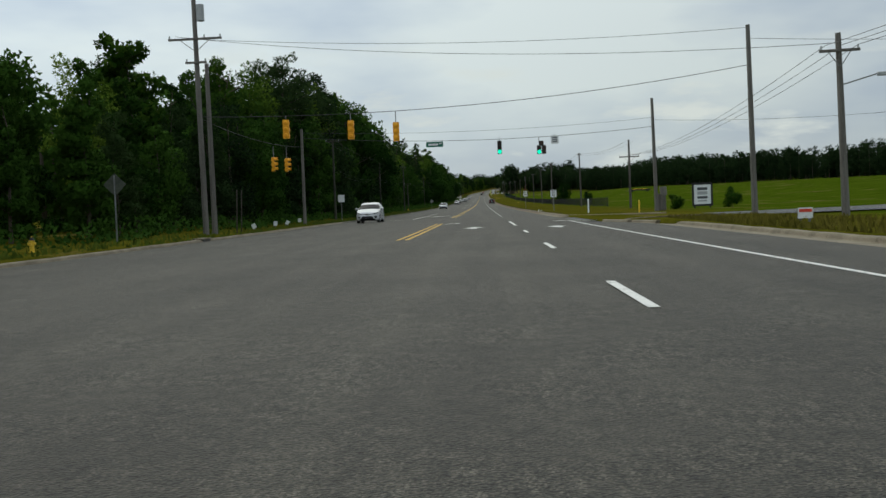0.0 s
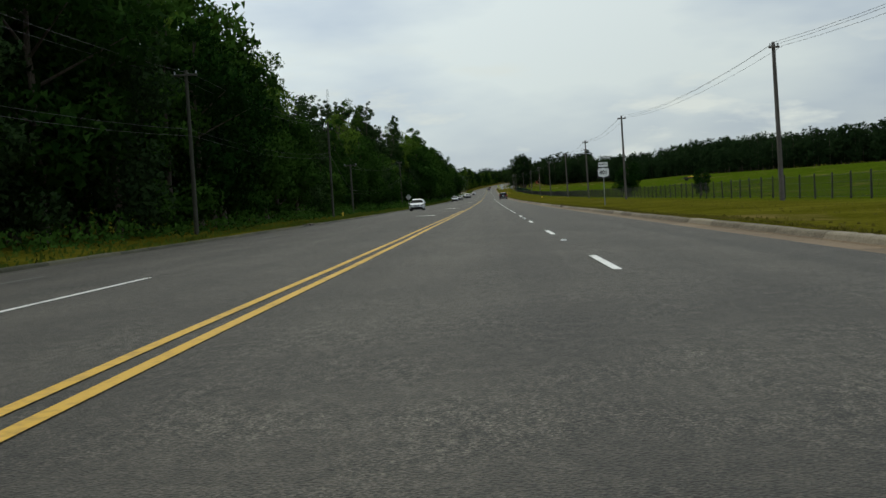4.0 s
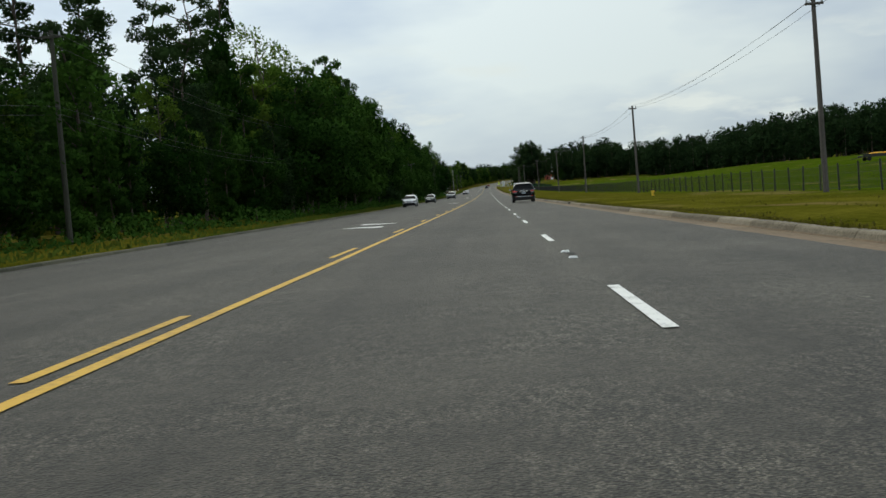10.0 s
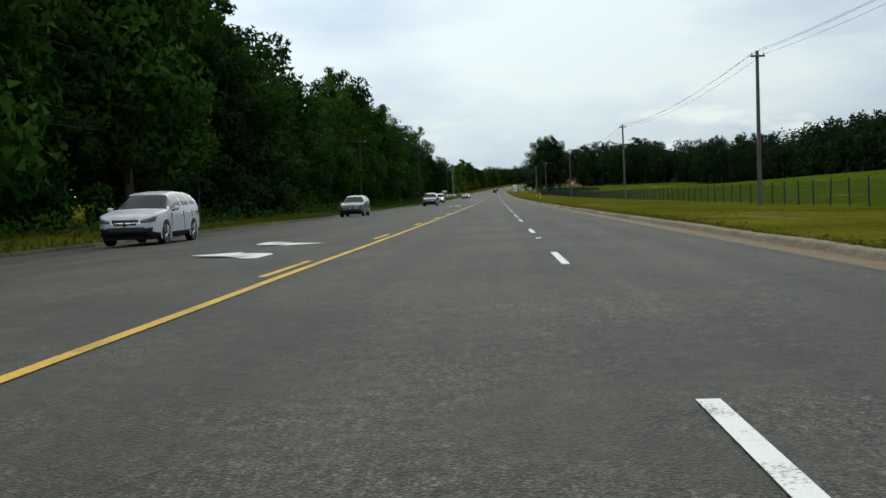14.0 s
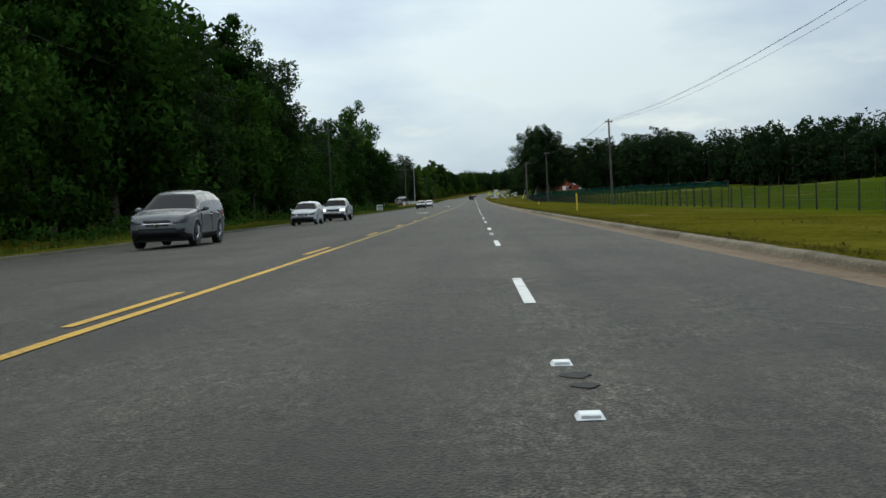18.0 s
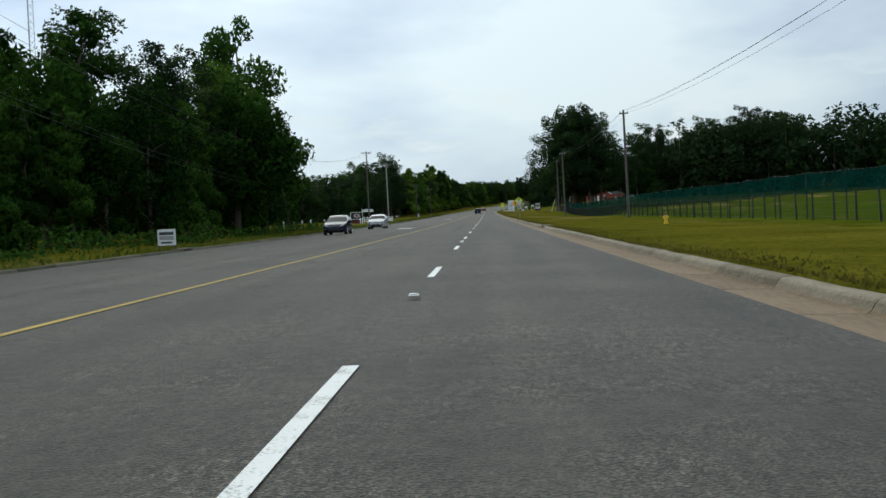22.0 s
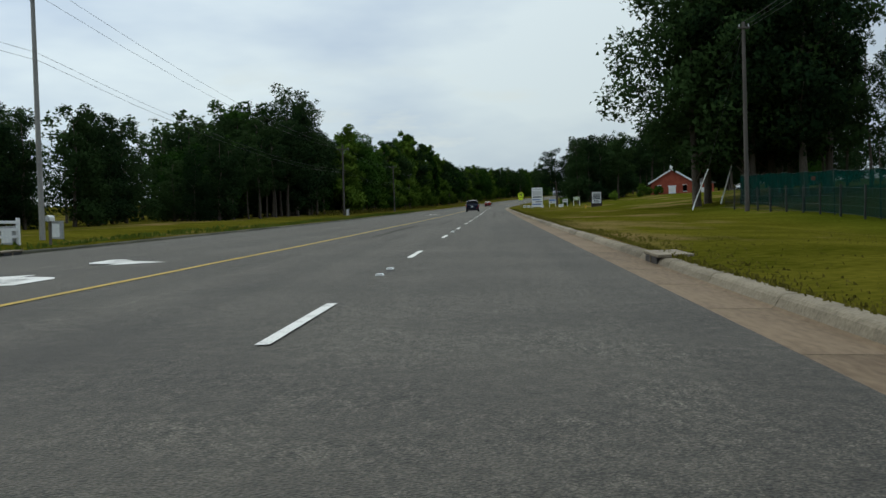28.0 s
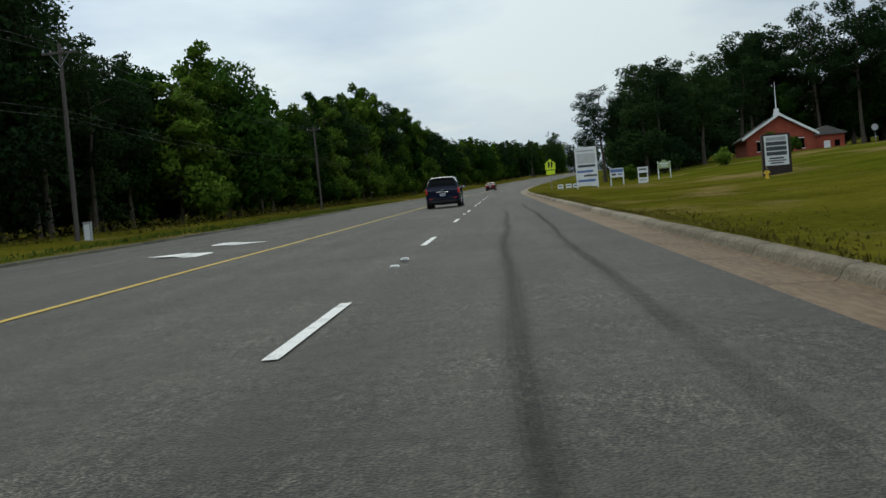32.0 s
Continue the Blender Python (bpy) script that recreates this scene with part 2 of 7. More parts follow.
# dry straw patches and worn bare soil, drawn out along the road
_map, _dry, _cut, _dirt = _n.new("ShaderNodeMapping"), _n.new("ShaderNodeTexNoise"), _n.new("ShaderNodeMapRange"), _n.new("ShaderNodeMix")
_map.inputs["Scale"].default_value = (0.16, 0.05, 1)
_l.new(_co.outputs["Object"], _map.inputs["Vector"])
_dry.inputs["Scale"].default_value, _dry.inputs["Detail"].default_value, _dry.inputs["Roughness"].default_value = 1.0, 7.0, 0.62
_l.new(_map.outputs[0], _dry.inputs["Vector"])
_cut.inputs["From Min"].default_value, _cut.inputs["From Max"].default_value = 0.585, 0.78
_south, _more = _n.new("ShaderNodeMapRange"), _n.new("ShaderNodeMath")
_south.inputs["From Min"].default_value, _south.inputs["From Max"].default_value = 680.0, 830.0
_south.inputs["To Max"].default_value = 0.055
_l.new(_sep.outputs["Y"], _south.inputs["Value"])
_more.operation = "ADD"
_l.new(_dry.outputs["Fac"], _more.inputs[0])
_l.new(_south.outputs[0], _more.inputs[1])
_l.new(_more.outputs[0], _cut.inputs["Value"])
# the lawn by the church is as dry as the verge
_lawn, _keep = _n.new("ShaderNodeMapRange"), _n.new("ShaderNodeMath")
_lawn.inputs["From Min"].default_value, _lawn.inputs["From Max"].default_value = 820.0, 900.0
_lawn.inputs["To Min"].default_value, _lawn.inputs["To Max"].default_value = 1.0, 0.3
_l.new(_sep.outputs["Y"], _lawn.inputs["Value"])
_keep.operation = "MULTIPLY"
_l.new(_rng.outputs[0], _keep.inputs[0])
_l.new(_lawn.outputs[0], _keep.inputs[1])
_l.new(_keep.outputs[0], _mix.inputs["Factor"])
_dirt.data_type = "RGBA"
_dirt.inputs["B"].default_value = (0.19, 0.13, 0.058, 1)
_l.new(_cut.outputs[0], _dirt.inputs["Factor"])
_l.new(_mix.outputs["Result"], _dirt.inputs["A"])
_l.new(_dirt.outputs["Result"], _n["Principled BSDF"].inputs["Base Color"])
SCAR = material("bitumen_scar", (0.010, 0.010, 0.0095), (0.022, 0.0215, 0.02), 4.0, 30.0, rough=0.8)
OLD_KERB = material("dirty_old_kerb", (0.024, 0.026, 0.014), (0.085, 0.08, 0.05), 0.9, 12.0, rough=0.95, object_random=0.3)
OLD_GUTTER = material("dirty_old_gutter", (0.05, 0.047, 0.04), (0.10, 0.095, 0.08), 0.7, 9.0, rough=0.95)
BLADE = leaf_material("grass_blade", (0.034, 0.037, 0.004), (0.112, 0.096, 0.018))
BLADE_GREEN = leaf_material("green_grass_blade", (0.028, 0.050, 0.006), (0.075, 0.098, 0.014))
LEAF = leaf_material("broad_leaf", (0.006, 0.022, 0.0035), (0.046, 0.100, 0.014))
LEAF_YOUNG = leaf_material("young_leaf", (0.018, 0.050, 0.005), (0.115, 0.182, 0.022))
NEEDLE = leaf_material("pine_needle", (0.010, 0.023, 0.009), (0.038, 0.068, 0.020))
BARK = material("bark", (0.035, 0.028, 0.02), (0.11, 0.09, 0.07), 1.5, 12.0, rough=0.95, bump=0.5, stretch=(3, 3, 0.6))
POLE = material("weathered_pole_wood", (0.050, 0.044, 0.038), (0.125, 0.11, 0.097), 1.0, 14.0, rough=0.9, bump=0.3, stretch=(6, 6, 0.4))
POLE_GREY = material("grey_pole_wood", (0.085, 0.078, 0.068), (0.19, 0.175, 0.155), 1.0, 14.0, rough=0.9, bump=0.3, stretch=(6, 6, 0.4))
# light grey pole wood, brightened in its colour for sunlight falling on it
POLE_SUNLIT = material("sunlit_pole_wood", (0.17, 0.165, 0.15), (0.33, 0.32, 0.30), 1.0, 14.0, rough=0.9, bump=0.3, stretch=(6, 6, 0.4))
# pole wood darkened in its colour for the shade along the wood's edge
POLE_SHADED = material("shaded_pole_wood", (0.03, 0.031, 0.022), (0.075, 0.074, 0.055), 1.0, 14.0, rough=0.95, bump=0.3, stretch=(6, 6, 0.4))
GALV = material("galvanised_steel", (0.17, 0.175, 0.175), (0.30, 0.305, 0.305), 2.0, 20.0, rough=0.5, metal=0.8)
DARKPOST = material("dark_fence_steel", (0.015, 0.017, 0.015), (0.04, 0.04, 0.036), 2.0, 20.0, rough=0.7)
WIRE = material("cable_rubber", (0.03, 0.03, 0.032), (0.07, 0.07, 0.072), 2.0, 20.0, rough=0.7)
WHITE = material("white_road_paint", (0.22, 0.215, 0.20), (0.64, 0.63, 0.60), 3.0, 45.0, rough=0.75, bump=0.2, lo=0.36, hi=0.47)
YELLOW = material("yellow_road_paint", (0.28, 0.17, 0.024), (0.50, 0.30, 0.03), 0.9, 14.0, rough=0.7, lo=0.35, hi=0.52)
DULL = material("dull_yellow_paint", (0.30, 0.21, 0.035), (0.50, 0.34, 0.05), 0.6, 12.0, rough=0.8)
FADED = material("faded_yellow_paint", (0.20, 0.14, 0.035), (0.36, 0.25, 0.05), 0.6, 12.0, rough=0.8)
SKID = veil_material("tyre_rubber_film", (0.012, 0.012, 0.012), 0.075)
SIGN_WHITE = material("sign_white", (0.62, 0.63, 0.62), (0.78, 0.79, 0.78), 1.5, 8.0, rough=0.45)
SIGN_LIME = material("sign_fluorescent_lime", (0.55, 0.72, 0.02), (0.68, 0.82, 0.03), 1.5, 8.0, rough=0.45)
SIGN_AMBER = material("sign_amber", (0.75, 0.33, 0.01), (0.85, 0.42, 0.02), 1.5, 8.0, rough=0.45)
SIGN_GREEN = material("sign_green", (0.01, 0.11, 0.07), (0.015, 0.15, 0.09), 1.5, 8.0, rough=0.45)
SIGN_RED = material("sign_red", (0.55, 0.05, 0.03), (0.65, 0.08, 0.04), 1.5, 8.0, rough=0.45)
SIGN_ORANGE = material("sign_orange", (0.85, 0.16, 0.02), (0.95, 0.22, 0.03), 1.5, 8.0, rough=0.5)
# darker green-grey sign back, with the shade it stands in put into its colour
SIGN_SHADED = material("shaded_sign_back", (0.035, 0.042, 0.03), (0.075, 0.085, 0.062), 1.5, 10.0, rough=0.7)
SIGN_BLUE = material("sign_blue", (0.08, 0.14, 0.32), (0.14, 0.2, 0.42), 1.5, 8.0, rough=0.5)
SIGN_GREY = material("sign_aluminium_back", (0.30, 0.31, 0.31), (0.42, 0.43, 0.43), 1.5, 10.0, rough=0.5, metal=0.3)
BLACK = material("black_paint", (0.012, 0.012, 0.012), (0.025, 0.025, 0.025), 1.0, 10.0, rough=0.5)
PRINT = material("dark_print", (0.04, 0.045, 0.05), (0.09, 0.095, 0.1), 1.0, 10.0, rough=0.6)
SIGNAL_YELLOW = material("signal_yellow_paint", (0.72, 0.31, 0.01), (0.85, 0.40, 0.02), 1.5, 9.0, rough=0.55)
LENS_DARK = material("unlit_lens", (0.03, 0.012, 0.008), (0.05, 0.03, 0.02), 4.0, 20.0, rough=0.3)
LENS_GREEN = glow_material("lit_green_lens", (0.03, 0.85, 0.5), 1.6)
BRICK = material("red_brick", (0.20, 0.04, 0.022), (0.34, 0.085, 0.05), 0.8, 14.0, rough=0.9, bump=0.3)
BRICK_DARK = material("dark_brick", (0.07, 0.022, 0.016), (0.14, 0.045, 0.03), 0.8, 14.0, rough=0.9, bump=0.3)
ROOF = material("grey_shingle", (0.08, 0.075, 0.07), (0.15, 0.14, 0.13), 0.6, 10.0, rough=0.9, bump=0.3)
TRIM = material("white_trim_paint", (0.66, 0.67, 0.66), (0.8, 0.8, 0.78), 1.0, 10.0, rough=0.5)
BARN = material("green_board", (0.26, 0.33, 0.16), (0.36, 0.42, 0.22), 1.0, 10.0, rough=0.6)
NET = veil_material("green_windscreen_net", (0.004, 0.030, 0.024), 0.86)
HYDRANT = material("hydrant_yellow", (0.62, 0.40, 0.03), (0.78, 0.53, 0.05), 2.0, 15.0, rough=0.5)
TYRE = material("tyre_rubber", (0.012, 0.012, 0.012), (0.025, 0.025, 0.024), 3.0, 30.0, rough=0.85)
RIM = material("alloy_rim", (0.32, 0.33, 0.34), (0.5, 0.51, 0.52), 3.0, 20.0, rough=0.3, metal=0.9)
CHROME = material("chrome", (0.6, 0.6, 0.6), (0.75, 0.75, 0.75), 3.0, 20.0, rough=0.15, metal=1.0)
PLASTIC = material("black_plastic", (0.015, 0.015, 0.016), (0.028, 0.028, 0.03), 3.0, 30.0, rough=0.6)
CAR_GLASS = material("tinted_car_glass", (0.002, 0.0026, 0.003), (0.005, 0.006, 0.0065), 0.8, 3.0, rough=0.08, spec=0.07)
SIDE_GLASS = material("side_car_glass", (0.006, 0.008, 0.009), (0.014, 0.017, 0.018), 0.8, 3.0, rough=0.04, spec=0.45)
TAIL = material("tail_lamp_red", (0.42, 0.012, 0.012), (0.60, 0.03, 0.025), 3.0, 20.0, rough=0.15, spec=0.6)
CLEAR = material("clear_lamp_lens", (0.04, 0.042, 0.045), (0.16, 0.163, 0.165), 14.0, 40.0, rough=0.15, spec=0.5)
REVERSE = material("clear_reverse_lens", (0.12, 0.11, 0.11), (0.34, 0.33, 0.32), 14.0, 40.0, rough=0.15, spec=0.5)
LAMP_LIT = glow_material("lit_headlight", (1.0, 0.97, 0.88), 1.6)
PLATE = material("number_plate", (0.42, 0.46, 0.52), (0.55, 0.58, 0.62), 6.0, 30.0, rough=0.4)


def paint(name, c):
    m = material(name, [v * 0.9 for v in c], [min(1, v * 1.1) for v in c], 0.7, 8.0, rough=0.22, spec=0.12)
    b = m.node_tree.nodes["Principled BSDF"]
    b.inputs["Coat Weight"].default_value, b.inputs["Coat Roughness"].default_value = 0.22, 0.04
    return m


# ---- mesh helpers ----
def finish(name, bm, mat, smooth=False):
    me = bpy.data.meshes.new(name)
    bmesh.ops.recalc_face_normals(bm, faces=bm.faces)
    bm.to_mesh(me)
    bm.free()
    me.materials.append(mat)
    if smooth:
        for p in me.polygons:
            p.use_smooth = True
    return me


def part(name, bm, mat, parent=None, label="", smooth=False, m=None):
    """Links a bmesh (or a ready mesh) as one mesh object under a thing or a part."""
    me = bm if isinstance(bm, bpy.types.Mesh) else finish(name, bm, mat, smooth)
    ob = new(name, me)
    if parent:
        ob.parent = parent
    if m is not None:
        ob.matrix_basis = m
    return tagged(ob, label) if label else ob


def thing(name, label, category, m=None, group="", kind=""):
    ob = new(name)
    if m is not None:
        ob.matrix_basis = m
    return tagged(ob, label, category, group, kind)


def box(bm, x0, x1, y0, y1, z0, z1, bevel=0.0):
    vs = [bm.verts.new((x, y, z)) for z in (z0, z1) for x, y in ((x0, y0), (x1, y0), (x1, y1), (x0, y1))]
    fs = [bm.faces.new([vs[i] for i in f]) for f in ((3, 2, 1, 0), (4, 5, 6, 7), (0, 1, 5, 4), (1, 2, 6, 5), (2, 3, 7, 6), (3, 0, 4, 7))]
    if bevel:
        es = {e for f in fs for e in f.edges}
        bmesh.ops.bevel(bm, geom=list(es), offset=bevel, segments=1, affect="EDGES")
    return bm


def boxed(x0, x1, y0, y1, z0, z1, bevel=0.0):
    return box(bmesh.new(), x0, x1, y0, y1, z0, z1, bevel)


def prism(pts, y0, y1, bm=None):
    """An outline in x and z, pulled from y0 to y1."""
    bm = bm or bmesh.new()
    a = [bm.verts.new((x, y0, z)) for x, z in pts]
    b = [bm.verts.new((x, y1, z)) for x, z in pts]
    bm.faces.new(a)
    bm.faces.new(b[::-1])
    for i in range(len(pts)):
        j = (i + 1) % len(pts)
        bm.faces.new((a[i], b[i], b[j], a[j]))
    return bm


def rounded(w, h, r, n=4):
    """A rounded rectangle round the origin, as an outline."""
    return [(sx * (w / 2 - r) + r * math.cos(a), sz * (h / 2 - r) + r * math.sin(a))
            for q, (sx, sz) in enumerate(((1, 1), (-1, 1), (-1, -1), (1, -1))) for a in [radians(90 * q + 90 * k / n) for k in range(n + 1)]]


def tube(bm, p, q, r0, r1=None, seg=8, caps=True):
    """A tapered round bar from p to q."""
    p, q = Vector(p), Vector(q)
    r1 = r0 if r1 is None else r1
    d = (q - p).normalized()
    u = d.orthogonal().normalized()
    v = d.cross(u)
    rings = [[bm.verts.new(c + r * (math.cos(a) * u + math.sin(a) * v)) for a in [2 * math.pi * k / seg for k in range(seg)]] for c, r in ((p, r0), (q, r1))]
    for k in range(seg):
        j = (k + 1) % seg
        bm.faces.new((rings[0][k], rings[0][j], rings[1][j], rings[1][k]))
    if caps:
        bm.faces.new(rings[0][::-1])
        bm.faces.new(rings[1])
    return bm


def loft(bm, rings, caps=True):
    vs = [[bm.verts.new(p) for p in r] for r in rings]
    n = len(vs[0])
    for a, b in zip(vs[:-1], vs[1:]):
        for k in range(n):
            j = (k + 1) % n
            bm.faces.new((a[k], a[j], b[j], b[k]))
    if caps:
        bm.faces.new(vs[0][::-1])
        bm.faces.new(vs[-1])
    return bm


def wire(bm, pts, r, seg=5):
    """One unbroken round wire through the points."""
    pts = [Vector(p) for p in pts]
    rings = []
    for k, p in enumerate(pts):
        d = (pts[min(k + 1, len(pts) - 1)] - pts[max(k - 1, 0)]).normalized()
        a = d.cross(Vector((0, 0, 1))).normalized()
        b = d.cross(a)
        rings.append([p + r * (math.cos(q) * a + math.sin(q) * b) for q in [2 * math.pi * j / seg for j in range(seg)]])
    return loft(bm, rings)


def lettering(text, size, mat, parent, x, z, y=-0.006, label=""):
    """Built-in font, upright, read from -y, centred on x and z."""
    cu = bpy.data.curves.new("lettering", "FONT")
    cu.body, cu.size, cu.align_x, cu.align_y, cu.extrude, cu.offset = text, size, "CENTER", "CENTER", 0.001, size * 0.022
    tmp = new("lettering", cu)
    bpy.context.view_layer.update()
    me = bpy.data.meshes.new_from_object(tmp)
    bpy.data.objects.remove(tmp)
    me.materials.clear()
    me.materials.append(mat)
    ob = part("lettering", me, mat, parent, label)
    ob.matrix_basis = pose(x, y, z, 90, 0, 0)
    return ob


def bars(parent, rows, mat, y=-0.006, name="print_bar"):
    """Plain bars for print: x0, x1, z, height."""
    for x0, x1, z, h in rows:
        part(name, boxed(x0, x1, y - 0.002, y + 0.002, z - h / 2, z + h / 2), mat, parent)


# ---- the lie of the land ----
def zr(y):
    """Height of the road: a long rise that grows steeper beyond the church, then a crest."""
    if y <= 1050:
        return 1.2e-5 * y ** 2 if y > 0 else 0.0
    d = min(y - 1050, 150)
    z = 13.23 + 0.0252 * d + 5e-5 * d * d
    e = min(max(y - 1200, 0), 130)
    f = min(max(y - 1330, 0), 160)
    return z + 0.0402 * e + 0.0402 * f - 1.25e-4 * f * f


def cx(y):
    """Sideways drift of the road, which bends to the right beyond the church."""
    return 3.72e-4 * max(0, min(y, 1480) - 1005) ** 2


def bend(y):
    """Degrees by which the road has turned to the right."""
    return math.degrees(math.atan(cx(y + 0.5) - cx(y - 0.5)))


def grade(y):
    """Degrees by which the road climbs."""
    return math.degrees(math.atan(zr(y + 0.5) - zr(y - 0.5)))


def smooth(a, b, v):
    t = min(1, max(0, (v - a) / (b - a)))
    return t * t * (3 - 2 * t)


LEFT, RIGHT = -14.6, 4.28


def cross(x):
    """Height across the road: the crown falls away to both sides."""
    return -0.03 * min(max(0, -5.4 - x), 9.2) - 0.022 * min(max(0, x), 7.0)


def right_edge(y):
    """The kerb line on the right: a turn lane before the side street."""
    return RIGHT + 2.3 * (1 - smooth(44, 56, y)) if y < 60 else RIGHT


def gz(x, y):
    """Height of the ground."""
    x = x - cx(y)
    z = zr(y)
    if x < LEFT - 0.15:
        d = LEFT - x
        return z + cross(LEFT) + 0.13 + 0.25 * smooth(1, 9, d) + 1.5 * smooth(20, 120, d) + 0.06 * math.sin(y * 0.13 + x)
    e = right_edge(y)
    if x > e + 0.12:
        d = x - e
        flat = 0.13 - 0.2 * smooth(2, 12, d) + 0.03 * math.sin(y * 0.21 + x * 0.7)
        field = (4.6 * smooth(22, 130, x) + 2.5 * smooth(100, 400, x)) * (1 - 0.5 * smooth(700, 850, y)) * (0.72 + 0.28 * smooth(140, 290, y))
        knoll = 2.1 * smooth(6, 42, x) * smooth(800, 900, y) - 0.35 * smooth(9, 15, x) * smooth(770, 795, y) * (1 - smooth(838, 858, y))
        if 53 < y < 68 and x < 80:
            flat = min(flat, 0.02)
        return z + cross(e) + flat + field + knoll
    return z + cross(x) - 0.09


# ---- ground and road ----
def grid_mesh(name, xs_of, ys, height, mat, smooth_shade=True):
    verts, faces, n = [], [], None
    for y in ys:
        row = xs_of(y)
        n = len(row)
        verts += [(x, y, height(x, y)) for x in row]
    for r in range(len(ys) - 1):
        for k in range(n - 1):
            a = r * n + k
            faces.append((a, a + 1, a + n + 1, a + n))
    me = bpy.data.meshes.new(name)
    me.from_pydata(verts, [], faces)
    me.materials.append(mat)
    for p in me.polygons:
        p.use_smooth = smooth_shade
    return me


def ground_row(y):
    c, e = cx(y), right_edge(y)
    near = [LEFT - 0.2, LEFT - 0.1, -9, -4, 0, e + 0.08, e + 0.17, e + 1.2, e + 3, e + 6, e + 9]
    far = [16, 19, 23, 28, 35, 45, 60, 80, 105, 140, 190, 260, 400, 700, 1500]
    return [c + v for v in [-1500, -700, -400, -250, -160, -110, -80, -60, -45, -35, -28, -24, -21, -18.5, -17, -16, -15.2] + near + far]


GY = [-300, -150] + list(range(-80, 1400, 8)) + [1420, 1460, 1520, 1600, 1800, 2200, 3000]
ground = tagged(new("ground", grid_mesh("ground", ground_row, GY, gz, GRASS)), kind="structure")

road = tagged(new("road", grid_mesh("road", lambda y: [cx(y) + v for v in (LEFT + 0.1, -11, -7.4, -5.4, -3.4, 0, 2.5)] + [cx(y) + right_edge(y) - 0.78],
                                    list(range(-120, 1500, 4)), lambda x, y: zr(y) + cross(x - cx(y)), ASPHALT)), kind="structure")
side_street = tagged(new("side_street", grid_mesh("side_street", lambda y: [3.5, 5, 8, 20, 50, 90], [55 + 1.5 * k for k in range(9)],
                                                  lambda x, y: zr(y) + cross(x) + 0.008 + 0.06 * smooth(7, 12, x) + max(0, gz(x, y) - zr(y) + 0.15) * smooth(20, 60, x), SIDE_ASPHALT)), kind="structure")


def ribbon(name, x0, x1, y0, y1, mat, dz=0.008, parent=None, step=4.0, wobble=0.0):
    n = max(1, int((y1 - y0) / step))
    ys = [y0 + (y1 - y0) * k / n for k in range(n + 1)]
    w = lambda y: wobble * math.sin(y * 0.19) + wobble * 0.6 * math.sin(y * 0.53 + 1)
    me = grid_mesh(name, lambda y: [cx(y) + x0 + w(y), cx(y) + x1 + w(y)], ys, lambda x, y: zr(y) + cross(x - cx(y)) + dz, mat)
    return part(name, me, mat, parent or road)


# lane dashes: ten feet long, every forty
DASH = grid_mesh("lane_dash", lambda y: [-0.052, -0.048, 0.05, 0.054], [0, 0.02, 1.0, 2.0, 3.03, 3.05], lambda x, y: 0.0, WHITE)

OLD_DASH = DASH.copy()
OLD_DASH.materials[0] = material("rubbed_white_paint", (0.05, 0.05, 0.048), (0.15, 0.148, 0.14), 2.0, 30.0, rough=0.8)


def dash(y, x=0.0, w=1.0, mesh=DASH):
    ob = part("lane_dash", mesh, WHITE, road)
    ob.matrix_basis = pose(x + cx(y), y, zr(y) + cross(x) + 0.010, grade(y + 1.5), 0, -bend(y + 1.5)) @ Matrix.Diagonal((w, 1, 1, 1))


for k in range(-8, 3):
    dash(8.70 + 12.192 * k)
for k in range(0, 106):
    dash(79.47 + 12.192 * k)
for k in range(2, 40):
    dash(86.0 + 24.384 * k, -11.0, mesh=OLD_DASH)
ribbon("lane_line", -0.06, 0.06, 45.0, 55.4, WHITE)
ribbon("lane_line", 3.04, 3.16, -60, 55.4, WHITE)
ribbon("stop_line", -3.4, 3.0, 55.6, 56.1, WHITE)
ribbon("stop_line", 3.2, 7.4, 55.0, 55.4, WHITE)
ribbon("stop_line", -9.0, -3.7, 85.4, 86.0, WHITE)
ribbon("lane_line", -7.16, -7.04, 86.0, 133.0, WHITE)
ribbon("double_yellow_line", -3.66, -3.54, 30, 56.0, YELLOW, wobble=0.01)
ribbon("double_yellow_line", -3.92, -3.81, 30, 56.0, YELLOW, wobble=0.012)
ribbon("double_yellow_line", -3.66, -3.54, 84.0, 545, YELLOW, wobble=0.012)
ribbon("faded_centre_line", -3.66, -3.54, 545, 800, FADED, wobble=0.012)
ribbon("dull_centre_line", -3.66, -3.54, 800, 1400, DULL, wobble=0.025)
ribbon("double_yellow_line", -3.93, -3.82, 84.0, 208.0, YELLOW, wobble=0.014)
for k in range(0, 36):
    ya = 213.0 + 12.192 * k
    ribbon("yellow_dash", -3.93, -3.82, ya, ya + 3.4, YELLOW, step=1.7)

# tyre marks and patches in the lanes
for x0, x1, ya, yb in ((2.42, 2.53, 906, 960), (1.42, 1.55, 884, 945), (-1.5, -1.38, 858, 884), (-1.5, -1.2, 209, 226), (-2.6, -2.42, 836, 862), (-6.6, -6.4, 80, 100), (-9.5, -9.2, 470, 520)):
    for k, wide in enumerate((1.7, 1.1, 0.55)):
        mid, half = (x0 + x1) / 2, (x1 - x0) / 2 * wide
        ribbon("tyre_mark", mid - half, mid + half, ya + 3 * k, yb - 3 * k, SKID, dz=0.003 + 0.001 * k, wobble=0.06)
PATCH = bpy.data.meshes.new("marker_scar")
_pb = bmesh.new()
